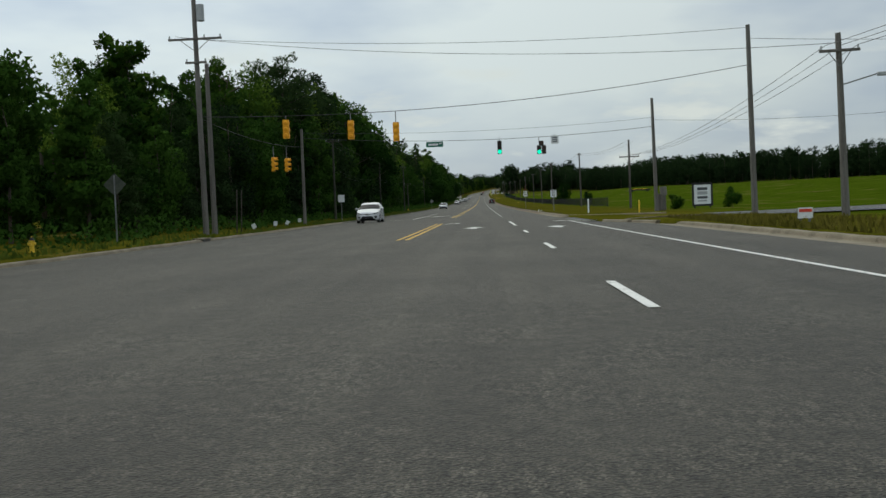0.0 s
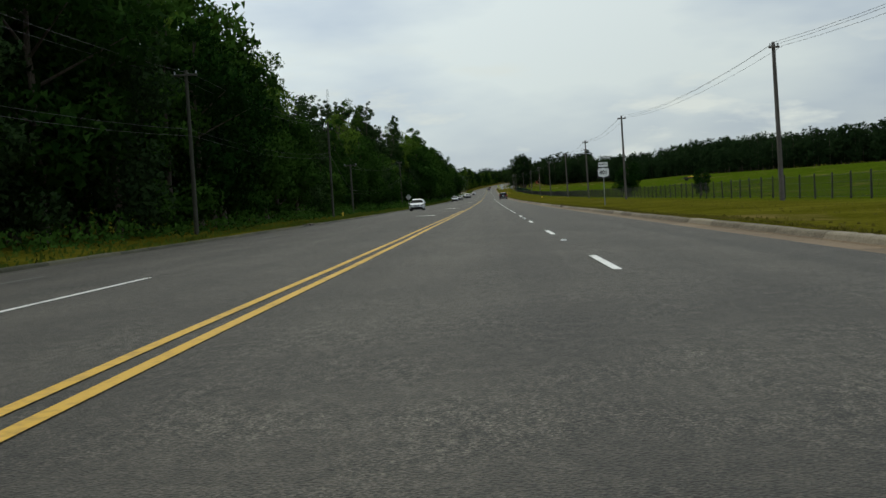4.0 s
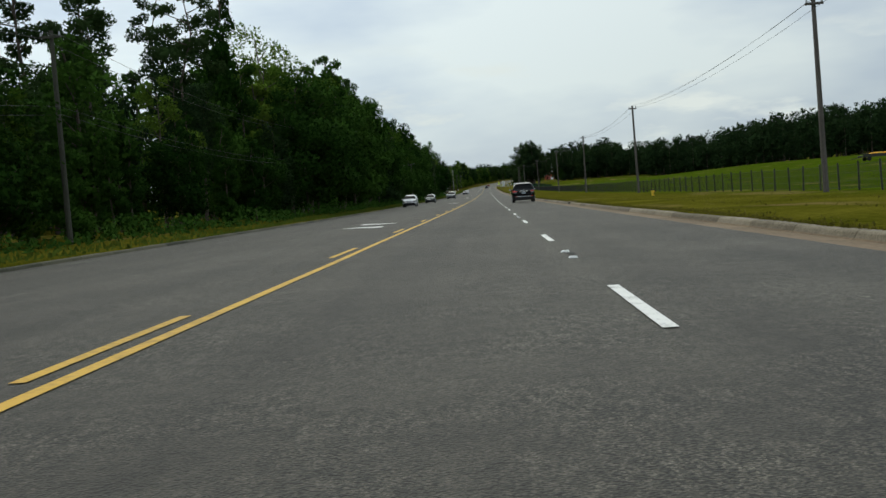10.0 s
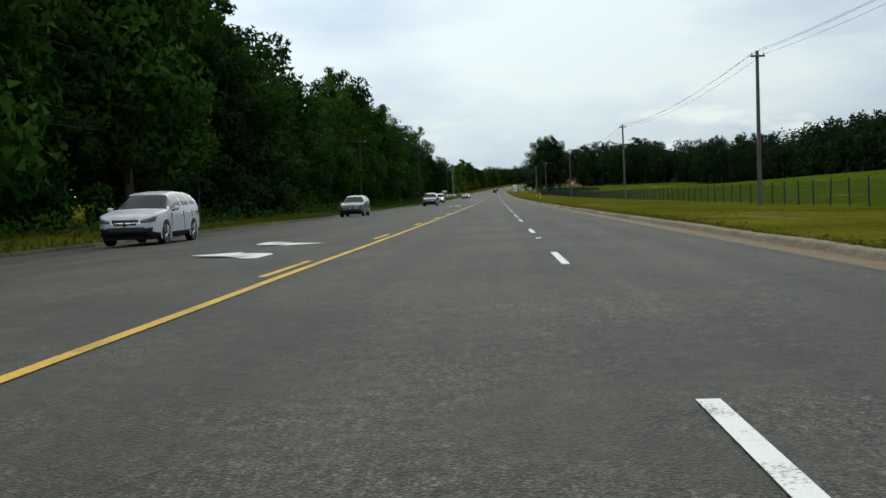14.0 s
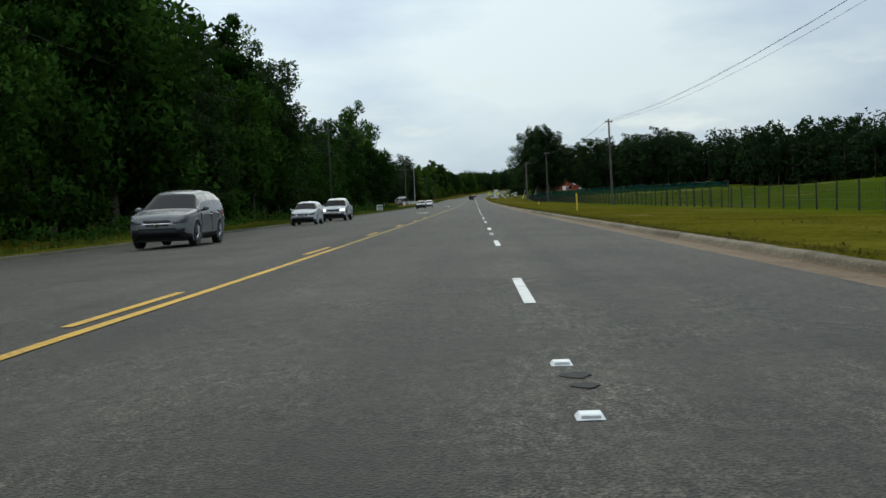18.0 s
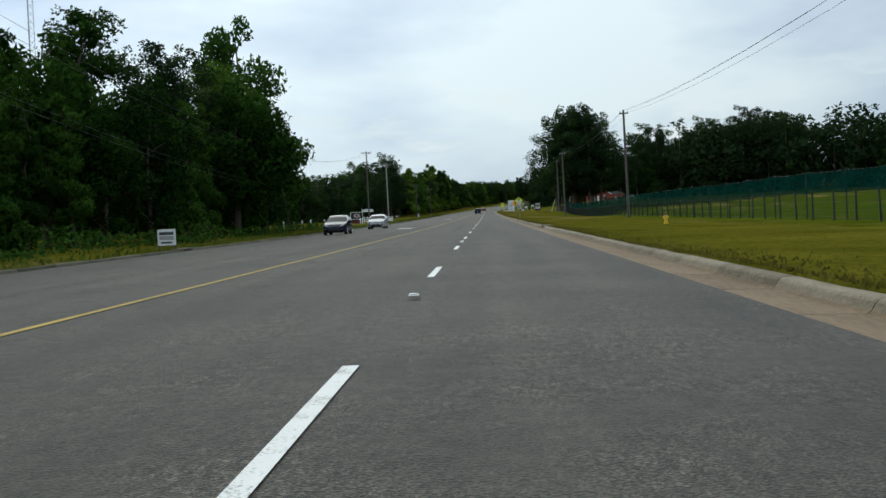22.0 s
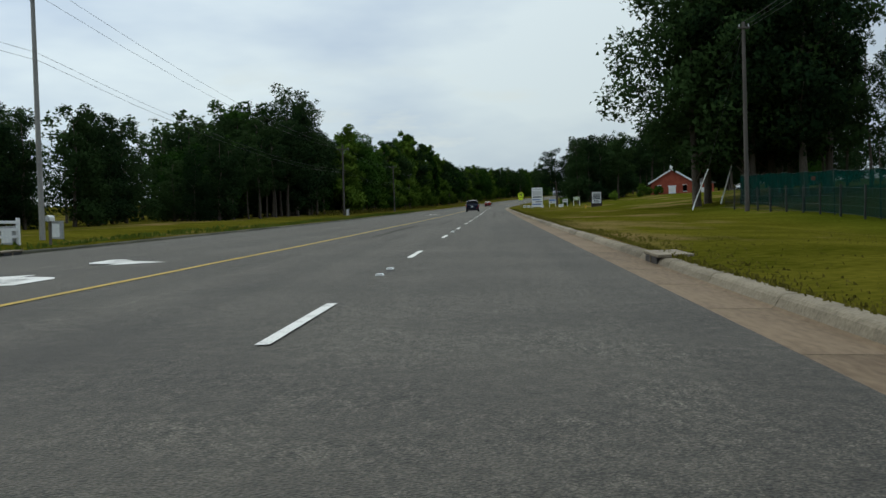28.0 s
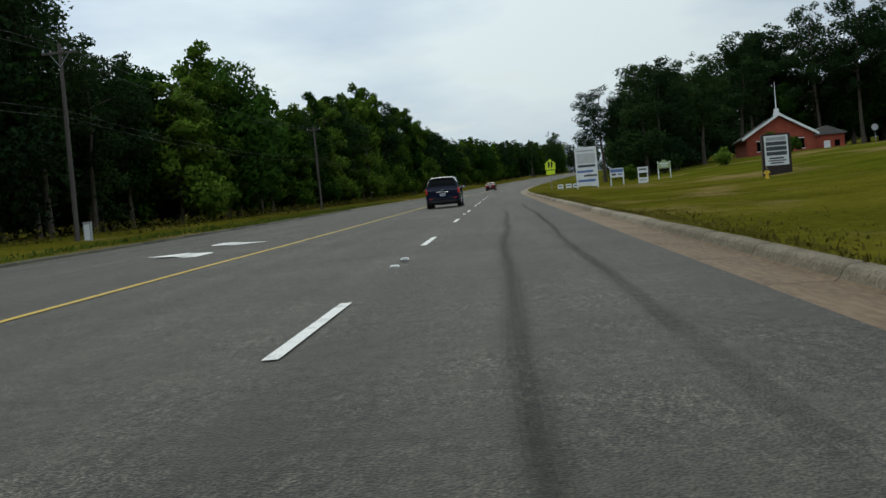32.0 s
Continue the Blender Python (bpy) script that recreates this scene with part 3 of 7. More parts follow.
_ring = [_pb.verts.new((0.10 * math.cos(a) * (1 + 0.25 * math.sin(3 * a)), 0.13 * math.sin(a) * (1 + 0.2 * math.cos(5 * a)), 0)) for a in [2 * math.pi * k / 14 for k in range(14)]]
_pb.faces.new(_ring)
_pb.to_mesh(PATCH)
_pb.free()
PATCH.materials.append(SCAR)


# ---- arrows on the lanes ----
def arrow_outline(turn):
    """Outline in x and y: a straight shaft, or one that bends to the left with its head."""
    if turn == 0:
        return [(-0.1, 0), (0.1, 0), (0.1, 1.5), (0.42, 1.5), (0, 2.9), (-0.42, 1.5), (-0.1, 1.5)]
    return [(1.4 * p, 1.12 * q) for p, q in [(0.28, 0), (0.48, 0), (0.48, 1.2), (0.36, 1.55), (0.05, 1.75), (-0.1, 1.76), (-0.1, 2.3), (-0.72, 1.55), (-0.1, 0.9), (-0.1, 1.38), (0.1, 1.34), (0.26, 1.15)]]


def lane_arrow(x, y, turn, back=False, label="worn white turn arrow painted on the asphalt lane"):
    bm = bmesh.new()
    pts = [(a if turn <= 0 else -a, b) for a, b in arrow_outline(turn)]
    f = bm.faces.new([bm.verts.new((a, b, 0)) for a, b in pts])
    bmesh.ops.triangulate(bm, faces=[f])
    me = finish("lane_arrow", bm, WHITE)
    slope = grade(y)
    ob = part("lane_arrow", me, WHITE, road)
    ob.matrix_basis = pose(x + cx(y), y, zr(y) + cross(x) + 0.02, -slope if back else slope, 0, 180 if back else 0)


lane_arrow(-1.75, 41.0, 0)
lane_arrow(1.55, 39.6, 0)
lane_arrow(-5.9, 187.7, -1)
for ya in (233.7, 330.0, 425.0, 523.0, 623.0, 718.0, 818.0, 924.0, 1029.0):
    lane_arrow(-5.7, ya, -1)
    lane_arrow(-5.9, ya + 7.9, -1, back=True)
lane_arrow(-5.3, 97.6, -1, back=True)


# ---- raised pavement markers ----
def marker(y, x, scar):
    t = thing("pavement_marker", "small white raised reflector glued between lane dashes" if not scar else "white raised reflector beside a dark scar on the asphalt", "road stud",
              pose(x, y, zr(y) + 0.002, grade(y)), "raised reflectors along the lane line")
    part("housing", MARKER, SIGN_WHITE, t)
    part("lens", MARKER_LENS, SIGN_WHITE, t)


_mb = bmesh.new()
loft(_mb, [[(-0.06, -0.06, z0), (0.06, -0.06, z0), (0.06, 0.06, z0), (-0.06, 0.06, z0)] if k == 0 else [(-0.045, -0.035, z0), (0.045, -0.035, z0), (0.045, 0.035, z0), (-0.045, 0.035, z0)] for k, z0 in enumerate((0.0, 0.022))])
MARKER = finish("housing", _mb, SIGN_WHITE)
MARKER_LENS = finish("lens", boxed(-0.04, 0.04, -0.055, -0.048, 0.004, 0.018), material("reflector_lens", (0.5, 0.5, 0.48), (0.7, 0.7, 0.68), rough=0.2))
for k in range(1, 38):
    yd = 79.47 + 12.192 * (2 * k - 1) - 4.2
    if k == 26:
        continue
    marker(yd + 0.78, -0.01, False)
    if k % 3:
        marker(yd - 0.64, -0.01, True)
    sc = part("marker_scar", PATCH, SCAR, road)
    sc.matrix_basis = pose(0.03, yd + 0.4, zr(yd + 0.4) + 0.005, grade(yd)) @ Matrix.Diagonal((0.8, 0.7, 1, 1))
    sc = part("marker_scar", PATCH, SCAR, road)
    sc.matrix_basis = pose(0.05, yd + 0.1, zr(yd + 0.1) + 0.005, grade(yd)) @ Matrix.Diagonal((0.7, 0.6, 1, 1))
    sc = part("marker_scar", PATCH, SCAR, road)
    sc.matrix_basis = pose(-3.75, yd + 6, zr(yd) + 0.012, grade(yd)) @ Matrix.Diagonal((0.9, 2.2, 1, 1))


# ---- kerbs with their gutters ----
SEG = 3.048


def kerb_profile(side):
    """Gutter pan, face and top in x and z, from the road outwards."""
    p = [(-0.80, -0.004), (-0.14, -0.022), (-0.10, 0.0), (-0.065, 0.075), (-0.04, 0.10), (-0.01, 0.112), (0.15, 0.115), (0.17, 0.10), (0.17, -0.2), (-0.80, -0.2)]
    return [(side * a, b) for a, b in p]


def kerb_mesh(side, joint=0.012, worn=0.0):
    bm = bmesh.new()
    prof = kerb_profile(side)
    rings = []
    for v, d in ((joint, 0.012), (joint + 0.03, 0.0), (SEG / 2, worn), (SEG - joint - 0.03, 0.0), (SEG - joint, 0.012)):
        rings.append([(a, v, b - (d if b > 0.05 else 0)) for a, b in prof])
    loft(bm, rings)
    me = finish("kerb_stone", bm, CONCRETE)
    me.materials.append(GUTTER)
    for p in me.polygons:
        c = p.center
        if p.normal.z > 0.7 and c.z < 0.03:
            p.material_index = 1
    return me


kerb_right = tagged(new("kerb_right"), kind="structure")
kerb_left = tagged(new("kerb_left"), kind="structure")
KR = [kerb_mesh(1, 0.012, w) for w in (0.0, 0.012, -0.008)]
KL = [kerb_mesh(-1, 0.012, w) for w in (0.0, 0.012, -0.008)]
for me in KL:
    me.materials[0], me.materials[1] = OLD_KERB, OLD_GUTTER
KERB_RNG = random.Random(5)
SEGMENTS = []
for k in range(-30, 465):
    y = k * SEG
    for side, meshes, edge, parent in ((1, KR, right_edge(y + 1.5), kerb_right), (-1, KL, LEFT, kerb_left)):
        if side == 1 and 50 < y < 72.9:
            continue
        turn = -math.degrees(math.atan((cx(y + SEG) - cx(y)) / SEG))
        if side == 1 and y < 60:
            turn -= math.degrees(math.atan((right_edge(y + SEG) - right_edge(y)) / SEG))
        m = pose(edge + cx(y), y, zr(y) + cross(edge), math.degrees(math.atan((zr(y + SEG) - zr(y)) / SEG)), 0, turn)
        SEGMENTS.append((parent, meshes[KERB_RNG.randrange(3)], m, y))
REST = {kerb_right: [], kerb_left: []}
for parent, me, m, y in SEGMENTS:
    if 95 < y < 1009:
        part("kerb_stone", me, CONCRETE, parent).matrix_basis = m
    else:
        REST[parent].append((me, m))
for parent, some in REST.items():
    bm = bmesh.new()
    for me, m in some:
        a = len(bm.verts)
        bm.from_mesh(me)
        bm.verts.ensure_lookup_table()
        bmesh.ops.transform(bm, matrix=m, verts=bm.verts[a:])
    tagged(part("kerb_run", bm, CONCRETE, parent), kind="stuff")
# rounded corners where the side street joins
for y0, sgn in ((50.0, 1), (73.2, -1)):
    bm = bmesh.new()
    rings = []
    xe = RIGHT + 0.0 if sgn < 0 else right_edge(50)
    for k in range(9):
        a = radians(90 * k / 8)
        ox, oy = xe + 6 * (1 - math.cos(a)), y0 + sgn * 6 * math.sin(a)
        rad = Vector((math.cos(a), -sgn * math.sin(a)))
        rings.append([(ox + rad.x * p, oy + rad.y * p, zr(oy) + cross(xe) + q + 0.004) for p, q in [(a1, b1) for a1, b1 in kerb_profile(1)]])
    loft(bm, rings)
    part("kerb_corner", bm, CONCRETE, kerb_right)


def storm_drain(x, y, side):
    t = thing("storm_drain", "concrete kerb inlet with a dark open throat", "storm drain", pose(x, y, zr(y) + cross(x), grade(y)))
    # solid black blocks stand in for the shade inside the open inlet
    for k in (0, 1):
        bm = boxed(-0.06 if side > 0 else -0.02, 0.02 if side > 0 else 0.06, -0.62 + 0.66 * k, -0.04 + 0.66 * k, -0.02, 0.105)
        part("throat", bm, BLACK, t)
    bm = boxed(-0.07, 0.5, -0.85, 0.85, 0.11, 0.165, 0.01) if side > 0 else boxed(-0.5, 0.07, -0.85, 0.85, 0.11, 0.165, 0.01)
    part("cover_slab", bm, CONCRETE, t)
    part("pier", boxed(-0.075, 0.03, -0.04, 0.04, -0.02, 0.11) if side > 0 else boxed(-0.03, 0.075, -0.04, 0.04, -0.02, 0.11), CONCRETE, t)


for ys in (199.8, 362.0, 526.6, 700.0, 821.5):
    storm_drain(RIGHT - 0.05, ys, 1)
for ys in (49.0, 192.0, 505.0, 690.0, 838.0):
    storm_drain(LEFT + 0.05, ys, -1)


# ---- grass stuff ----
def quads(name, pts, mat, out=None):
    """A mesh of loose leaves from an array of n x corners x 3."""
    n, c = pts.shape[:2]
    me = bpy.data.meshes.new(name)
    me.vertices.add(c * n)
    me.vertices.foreach_set("co", np.ascontiguousarray(pts, dtype=np.float32).ravel())
    me.loops.add(c * n)
    me.loops.foreach_set("vertex_index", np.arange(c * n, dtype=np.int32))
    me.polygons.add(n)
    me.polygons.foreach_set("loop_start", np.arange(0, c * n, c, dtype=np.int32))
    me.update(calc_edges=True)
    me.materials.append(mat)
    if out is not None:
        # leaves take the light of the rounded mass that they belong to
        me.normals_split_custom_set_from_vertices(np.repeat(out, c, axis=0).astype(np.float32).tolist())
    return me


def blades(rng, x0, x1, y0, y1, n, h0, h1, wide=0.05):
    """Tufts of grass: narrow leaning blades on the ground."""
    y = rng.uniform(y0, y1, n)
    u = rng.uniform(0, 1, n) ** 1.6
    base = np.array([[a, b, gz(a, b)] for a, b in zip(cx0(y) + x0 + (x1 - x0) * u, y)])
    h = rng.uniform(h0, h1, n)
    ang = rng.uniform(0, 2 * np.pi, n)
    side = np.stack([np.cos(ang), np.sin(ang), 0 * ang], 1) * wide * rng.uniform(0.6, 1.6, n)[:, None]
    lean = np.stack([rng.normal(0, 0.35, n) * h, rng.normal(0, 0.35, n) * h, h], 1)
    out = np.stack([base - side, base + side, base + side * 0.3 + lean, base - side * 0.3 + lean], 1)
    away = np.cross(out[:, 1] - out[:, 0], out[:, 2] - out[:, 0])[:, 1] > 0
    out[away] = out[away][:, ::-1]
    return out


def cx0(y):
    return 3.72e-4 * np.maximum(0, np.minimum(y, 1480) - 1005) ** 2


RNG = np.random.default_rng(7)
edge_grass = np.concatenate([
    blades(RNG, RIGHT + 0.2, RIGHT + 0.36, 82, 1000, 34000, 0.02, 0.075, 0.016) - [0.1, 0, 0],
    blades(RNG, RIGHT + 0.17, RIGHT + 1.0, 82, 560, 5200, 0.02, 0.06, 0.03),
    blades(RNG, RIGHT + 0.17, RIGHT + 1.0, 560, 1000, 14000, 0.015, 0.05, 0.02),
    blades(RNG, RIGHT + 0.5, RIGHT + 9, 560, 1000, 22000, 0.01, 0.032, 0.016),
    blades(RNG, RIGHT + 3, RIGHT + 18, 82, 560, 9000, 0.02, 0.06, 0.03),
    blades(RNG, 7.0, 11.0, -30, 48, 6000, 0.05, 0.24, 0.03)])
left_grass = blades(RNG, LEFT - 0.12, LEFT - 3.5, -20, 1050, 20000, 0.04, 0.2, 0.05)
tagged(new("grass", quads("grass", edge_grass, BLADE, np.tile([[0.0, -0.25, 0.97]], (len(edge_grass), 1)))), "short green and straw-coloured grass on the road verge", "grass", kind="stuff")
tagged(new("grass", quads("grass", left_grass, BLADE_GREEN, np.tile([[0.0, -0.25, 0.97]], (len(left_grass), 1)))), "green uncut grass between the old kerb and the wood", "grass", kind="stuff")


# ---- trees ----
def leaf_quads(rng, centres, size, flat=0.0, out=None):
    """One ragged leaf spray at each centre, turned at random; flat keeps it near level."""
    n = len(centres)
    u = rng.normal(size=(n, 3))
    u[:, 2] *= 1 - flat
    u /= np.linalg.norm(u, axis=1)[:, None]
    w = rng.normal(size=(n, 3))
    w[:, 2] *= 1 - flat
    v = np.cross(u, w)
    v /= np.linalg.norm(v, axis=1)[:, None] + 1e-9
    if flat:
        v = np.cross(np.cross(u, v), u)
    s = size * rng.uniform(0.6, 1.4, n)[:, None]
    tri = np.stack([centres - u * s * 0.6 - v * s * 0.5, centres - u * s * 0.5 + v * s * 0.55, centres + u * s], 1)
    if out is not None:
        # every spray shows its upper side outwards
        face = np.cross(tri[:, 1] - tri[:, 0], tri[:, 2] - tri[:, 0])
        back = (face * out).sum(1) < 0
        tri[back] = tri[back][:, ::-1]
    return tri


def lobes(rng, n, radius, z0, z1, shape):
    """Centres and radii of the rounded masses that make up a crown."""
    out = []
    for k in range(n):
        f = (k + rng.uniform(0.1, 0.9)) / n
        z = z0 + (z1 - z0) * f
        if shape == "round":
            r = radius * math.sin(math.pi * min(0.97, 0.18 + 0.78 * f)) ** 0.7
        elif shape == "column":
            r = radius * (1 - 0.75 * f) ** 0.6
        elif shape == "tiers":
            r = radius * (0.32 + 0.68 * math.sin(math.pi * (0.2 + 0.74 * f)))
        elif shape == "tufts":
            r = radius * (0.3 + 0.7 * math.sin(math.pi * (0.25 + 0.7 * f)))
        else:
            r = radius * (0.55 + 0.45 * math.sin(math.pi * (0.15 + 0.8 * f)))
        a = rng.uniform(0, 2 * math.pi)
        loose = shape in ("tiers", "tufts")
        d = r * (rng.uniform(0.25, 1.0) if loose else rng.uniform(0.3, 0.85))
        size = rng.uniform(0.27, 0.47) if shape == "tiers" else rng.uniform(0.2, 0.36) if loose else rng.uniform(0.38, 0.62)
        out.append((np.array([d * math.cos(a), d * math.sin(a), z]), r * size))
    return out


def crown_points(rng, lob, n, squash=0.8):
    """Points on and in the lobes, thicker towards their skins."""
    wts = np.array([r * r for _, r in lob])
    pick = rng.choice(len(lob), n, p=wts / wts.sum())
    c = np.array([lob[k][0] for k in pick])
    r = np.array([lob[k][1] for k in pick])
    d = rng.normal(size=(n, 3))
    d /= np.linalg.norm(d, axis=1)[:, None]
    rad = r * rng.uniform(0.15, 1.0, n) ** 0.45 * rng.uniform(0.85, 1.2, n)
    out = d * [1, 1, 0.9] + [0, 0, 0.15] + rng.normal(size=(n, 3)) * 0.22
    axis = c * [1, 1, 0]
    out += 0.5 * axis / (np.linalg.norm(axis, axis=1)[:, None] + 0.5)
    d[:, 2] *= squash
    return c + d * rad[:, None], out / np.linalg.norm(out, axis=1)[:, None]


def trunk_mesh(rng, height, r, lob, bare=0.0, seg=7):
    """A tapered, slightly bent trunk with limbs out to the crown's masses."""
    bm = bmesh.new()
    pts = [Vector((0, 0, -0.3))]
    for k in range(1, 6):
        pts.append(Vector((rng.normal(0, 0.02) * height * k / 5, rng.normal(0, 0.02) * height * k / 5, height * k / 5)))
    for k in range(5):
        tube(bm, pts[k], pts[k + 1], r * (1 - 0.17 * k) * (1.25 if k == 0 else 1), r * (1 - 0.17 * (k + 1)), seg, caps=False)
    for c, rad in lob[:: max(1, len(lob) // 9)]:
        z = max(bare, c[2] - rad * 0.8 - 0.3)
        k = min(4, int(z / height * 5))
        p = pts[k].lerp(pts[k + 1], min(1, max(0, z / height * 5 - k)))
        tube(bm, p, Vector(c), r * 0.32, r * 0.08, 5, caps=False)
    return finish("trunk", bm, BARK, True)


def tree_kind(seed, kind):
    """Meshes of a trunk and a crown, and a coarse crown for the far woods."""
    rng = np.random.default_rng(seed)
    if kind == "broad":
        h, rad = rng.uniform(11, 14), rng.uniform(3.4, 4.4)
        lob, n, size, mat, r = lobes(rng, 24, rad, 1.6, h, "round"), 8500, 0.21, LEAF, 0.22
    elif kind == "young":
        h, rad = rng.uniform(9, 12), rng.uniform(2.4, 3.2)
        lob, n, size, mat, r = lobes(rng, 20, rad, 1.0, h, "column"), 7500, 0.19, LEAF_YOUNG, 0.15
    elif kind == "column":
        h, rad = rng.uniform(14, 17), rng.uniform(2.6, 3.3)
        lob, n, size, mat, r = lobes(rng, 28, rad, 1.0, h, "column"), 8800, 0.21, LEAF, 0.22
    elif kind == "open":
        h, rad = rng.uniform(13, 16), rng.uniform(3.6, 4.6)
        lob, n, size, mat, r = lobes(rng, 22, rad * 0.9, 4.5, h, "tiers"), 4200, 0.17, LEAF_YOUNG, 0.2
    elif kind == "pine":
        h, rad = rng.uniform(18, 22), rng.uniform(3.2, 4.2)
        lob, n, size, mat, r = lobes(rng, 44, rad, h * 0.34, h, "tiers"), 8800, 0.20, NEEDLE, 0.26
    elif kind == "sparse_pine":
        h, rad = rng.uniform(20, 23), rng.uniform(2.9, 3.6)
        lob, n, size, mat, r = lobes(rng, 26, rad, h * 0.52, h, "tufts"), 4600, 0.19, NEEDLE, 0.2
    elif kind == "grove_pine":
        h, rad = rng.uniform(18, 21), rng.uniform(4.2, 5.0)
        lob, n, size, mat, r = lobes(rng, 64, rad, h * 0.17, h, "tiers"), 12500, 0.21, NEEDLE, 0.27
    elif kind == "dense_pine":
        h, rad = rng.uniform(15, 18), rng.uniform(3.4, 4.4)
        lob, n, size, mat, r = lobes(rng, 40, rad, 1.2, h, "column"), 9000, 0.21, NEEDLE, 0.24
    else:
        h, rad = rng.uniform(1.6, 2.6), rng.uniform(1.2, 1.8)
        lob, n, size, mat, r = lobes(rng, 9, rad, 0.3, h, "round"), 1600, 0.15, LEAF_YOUNG, 0.06
    flat = 0.2 if "pine" in kind else 0.0
    sq = 0.74 if "pine" in kind else 0.8
    where, out = crown_points(rng, lob, n, sq)
    pts = leaf_quads(rng, where, size, flat, out)
    where2, out2 = crown_points(rng, lob, 850, sq)
    coarse = leaf_quads(rng, where2, size * 2.1, flat, out2)
    return dict(trunk=trunk_mesh(rng, h * 0.93, r, lob, h * 0.4 if kind in ("pine", "sparse_pine") else 0.5), crown=quads("crown", pts, mat, out), coarse=coarse, coarse_out=out2, kind=kind, h=h, mat=mat)


KINDS = {k: [tree_kind(100 * q + 17 * i + 3, k) for i in range(n)] for q, (k, n) in enumerate((("broad", 4), ("young", 3), ("column", 3), ("open", 2), ("pine", 4), ("dense_pine", 3), ("shrub", 3), ("grove_pine", 3), ("sparse_pine", 4)))}
TREE_WORDS = {"broad": ("dark green broadleaf tree in full leaf at the wood's edge", "tree"), "young": ("bright green young tree with leaves to the ground", "tree"),
              "column": ("tall narrow green tree with dense dark leaves", "tree"), "open": ("tall thin tree with light open spring leaves", "tree"),
              "pine": ("tall pine with a bare trunk and dark tufted crown", "pine tree"), "dense_pine": ("dense dark green pine branched almost to the ground", "pine tree"),
              "grove_pine": ("big old pine with dark clumped boughs hanging low", "pine tree"), "sparse_pine": ("tall thin pine with sky showing through its loose tufted crown", "pine tree"), "shrub": ("low leafy green bush growing in rough grass", "bush")}
FIRST = {}


def plant(kind, x, y, scale, turn, i=None, label="", group=""):
    k = KINDS[kind][(i if i is not None else TREE_RNG.randrange(99)) % len(KINDS[kind])]
    key = id(k)
    m = pose(x, y, gz(x, y) - 0.05, TREE_RNG.uniform(-2, 2), TREE_RNG.uniform(-2, 2), turn) @ Matrix.Diagonal((scale[0], scale[0], scale[1], 1))
    name = "bush" if kind == "shrub" else "pine_tree" if "pine" in kind else "tree"
    t = thing(name, label or TREE_WORDS[kind][0], TREE_WORDS[kind][1], m, group or "trees along the road")
    part("trunk", k["trunk"], BARK, t)
    part("crown", k["crown"], k["mat"], t)


TREE_RNG = random.Random(11)
u = TREE_RNG.uniform


def row_of_trees(x0, x1, y0, y1, step, mix, h0, h1, wide=(0.9, 1.2), skip=()):
    y = y0
    while y < y1:
        if not any(a < y < b for a, b in skip):
            kind = mix[TREE_RNG.randrange(len(mix))]
            s = u(h0, h1)
            plant(kind, u(x0, x1) + cx(y), y + u(-1, 1), (s * u(*wide), s), u(0, 360))
        y += step * u(0.8, 1.25)


# left: the wood along the road, two rows deep as single trees
WOOD = [(-40, 13), (51, 11.5), (70, 12.5), (88, 13.5), (106, 15.5), (121, 16.5), (140, 20), (161, 22), (190, 20.5), (230, 19), (238, 14.5), (246, 11.5), (254, 9.5), (264, 9.8), (272, 13.5), (285, 15.5), (294, 14.5), (302, 11.5), (306, 10.5), (345, 10.5), (376, 12), (388, 13), (394, 19), (405, 19.5), (417, 20.5), (430, 22.5), (453, 23.5), (477, 23.5), (494, 21), (507, 18), (523, 16), (536, 16), (544, 12), (549, 12), (555, 16.5), (570, 19), (584, 22), (595, 22), (606, 18.5), (630, 20.5), (640, 21), (643, 15), (668, 13), (687, 14), (705, 14.5), (724, 17), (739, 21.5), (754, 23), (768, 20)]
FAR_WOOD = [(905, 8.5), (926, 9.6), (934, 11), (939, 13.3), (950, 15.3), (958, 16), (963, 20), (971, 20.5), (974, 13.8), (984, 14.5), (997, 16.5), (1006, 16), (1017, 14.8), (1030, 14), (1059, 17), (1095, 21.5), (1130, 21.5), (1165, 17.5), (1200, 14.6), (1400, 14.5)]


def stepped(keys, y):
    return float(np.interp(y, [k[0] for k in keys], [k[1] for k in keys]))


def wood_height(y):
    """How tall the wood stands along the road, in metres."""
    return stepped(WOOD, y)


def wood_row(x0, x1, y0, y1, step, mix, f0, f1, wide, keys=WOOD):
    y = y0
    while y < y1:
        k = KINDS[mix[TREE_RNG.randrange(len(mix))]]
        i = TREE_RNG.randrange(len(k))
        s = stepped(keys, y) * u(f0, f1) / k[i]["h"]
        plant(k[i]["kind"], u(x0, x1) + cx(y), y + u(-1, 1), (min(1.45, s) * u(*wide), s), u(0, 360), i)
        y += step * u(0.8, 1.25)


wood_row(-22.6, -20.8, -14, 754, 5.2, ["broad", "column", "column", "broad", "column", "dense_pine"], 0.5, 0.8, (0.9, 1.1))
wood_row(-27.5, -24.5, -20, 760, 4.8, ["broad", "column", "pine", "open", "young", "column", "broad", "open", "pine"], 0.72, 1.1, (0.9, 1.1))
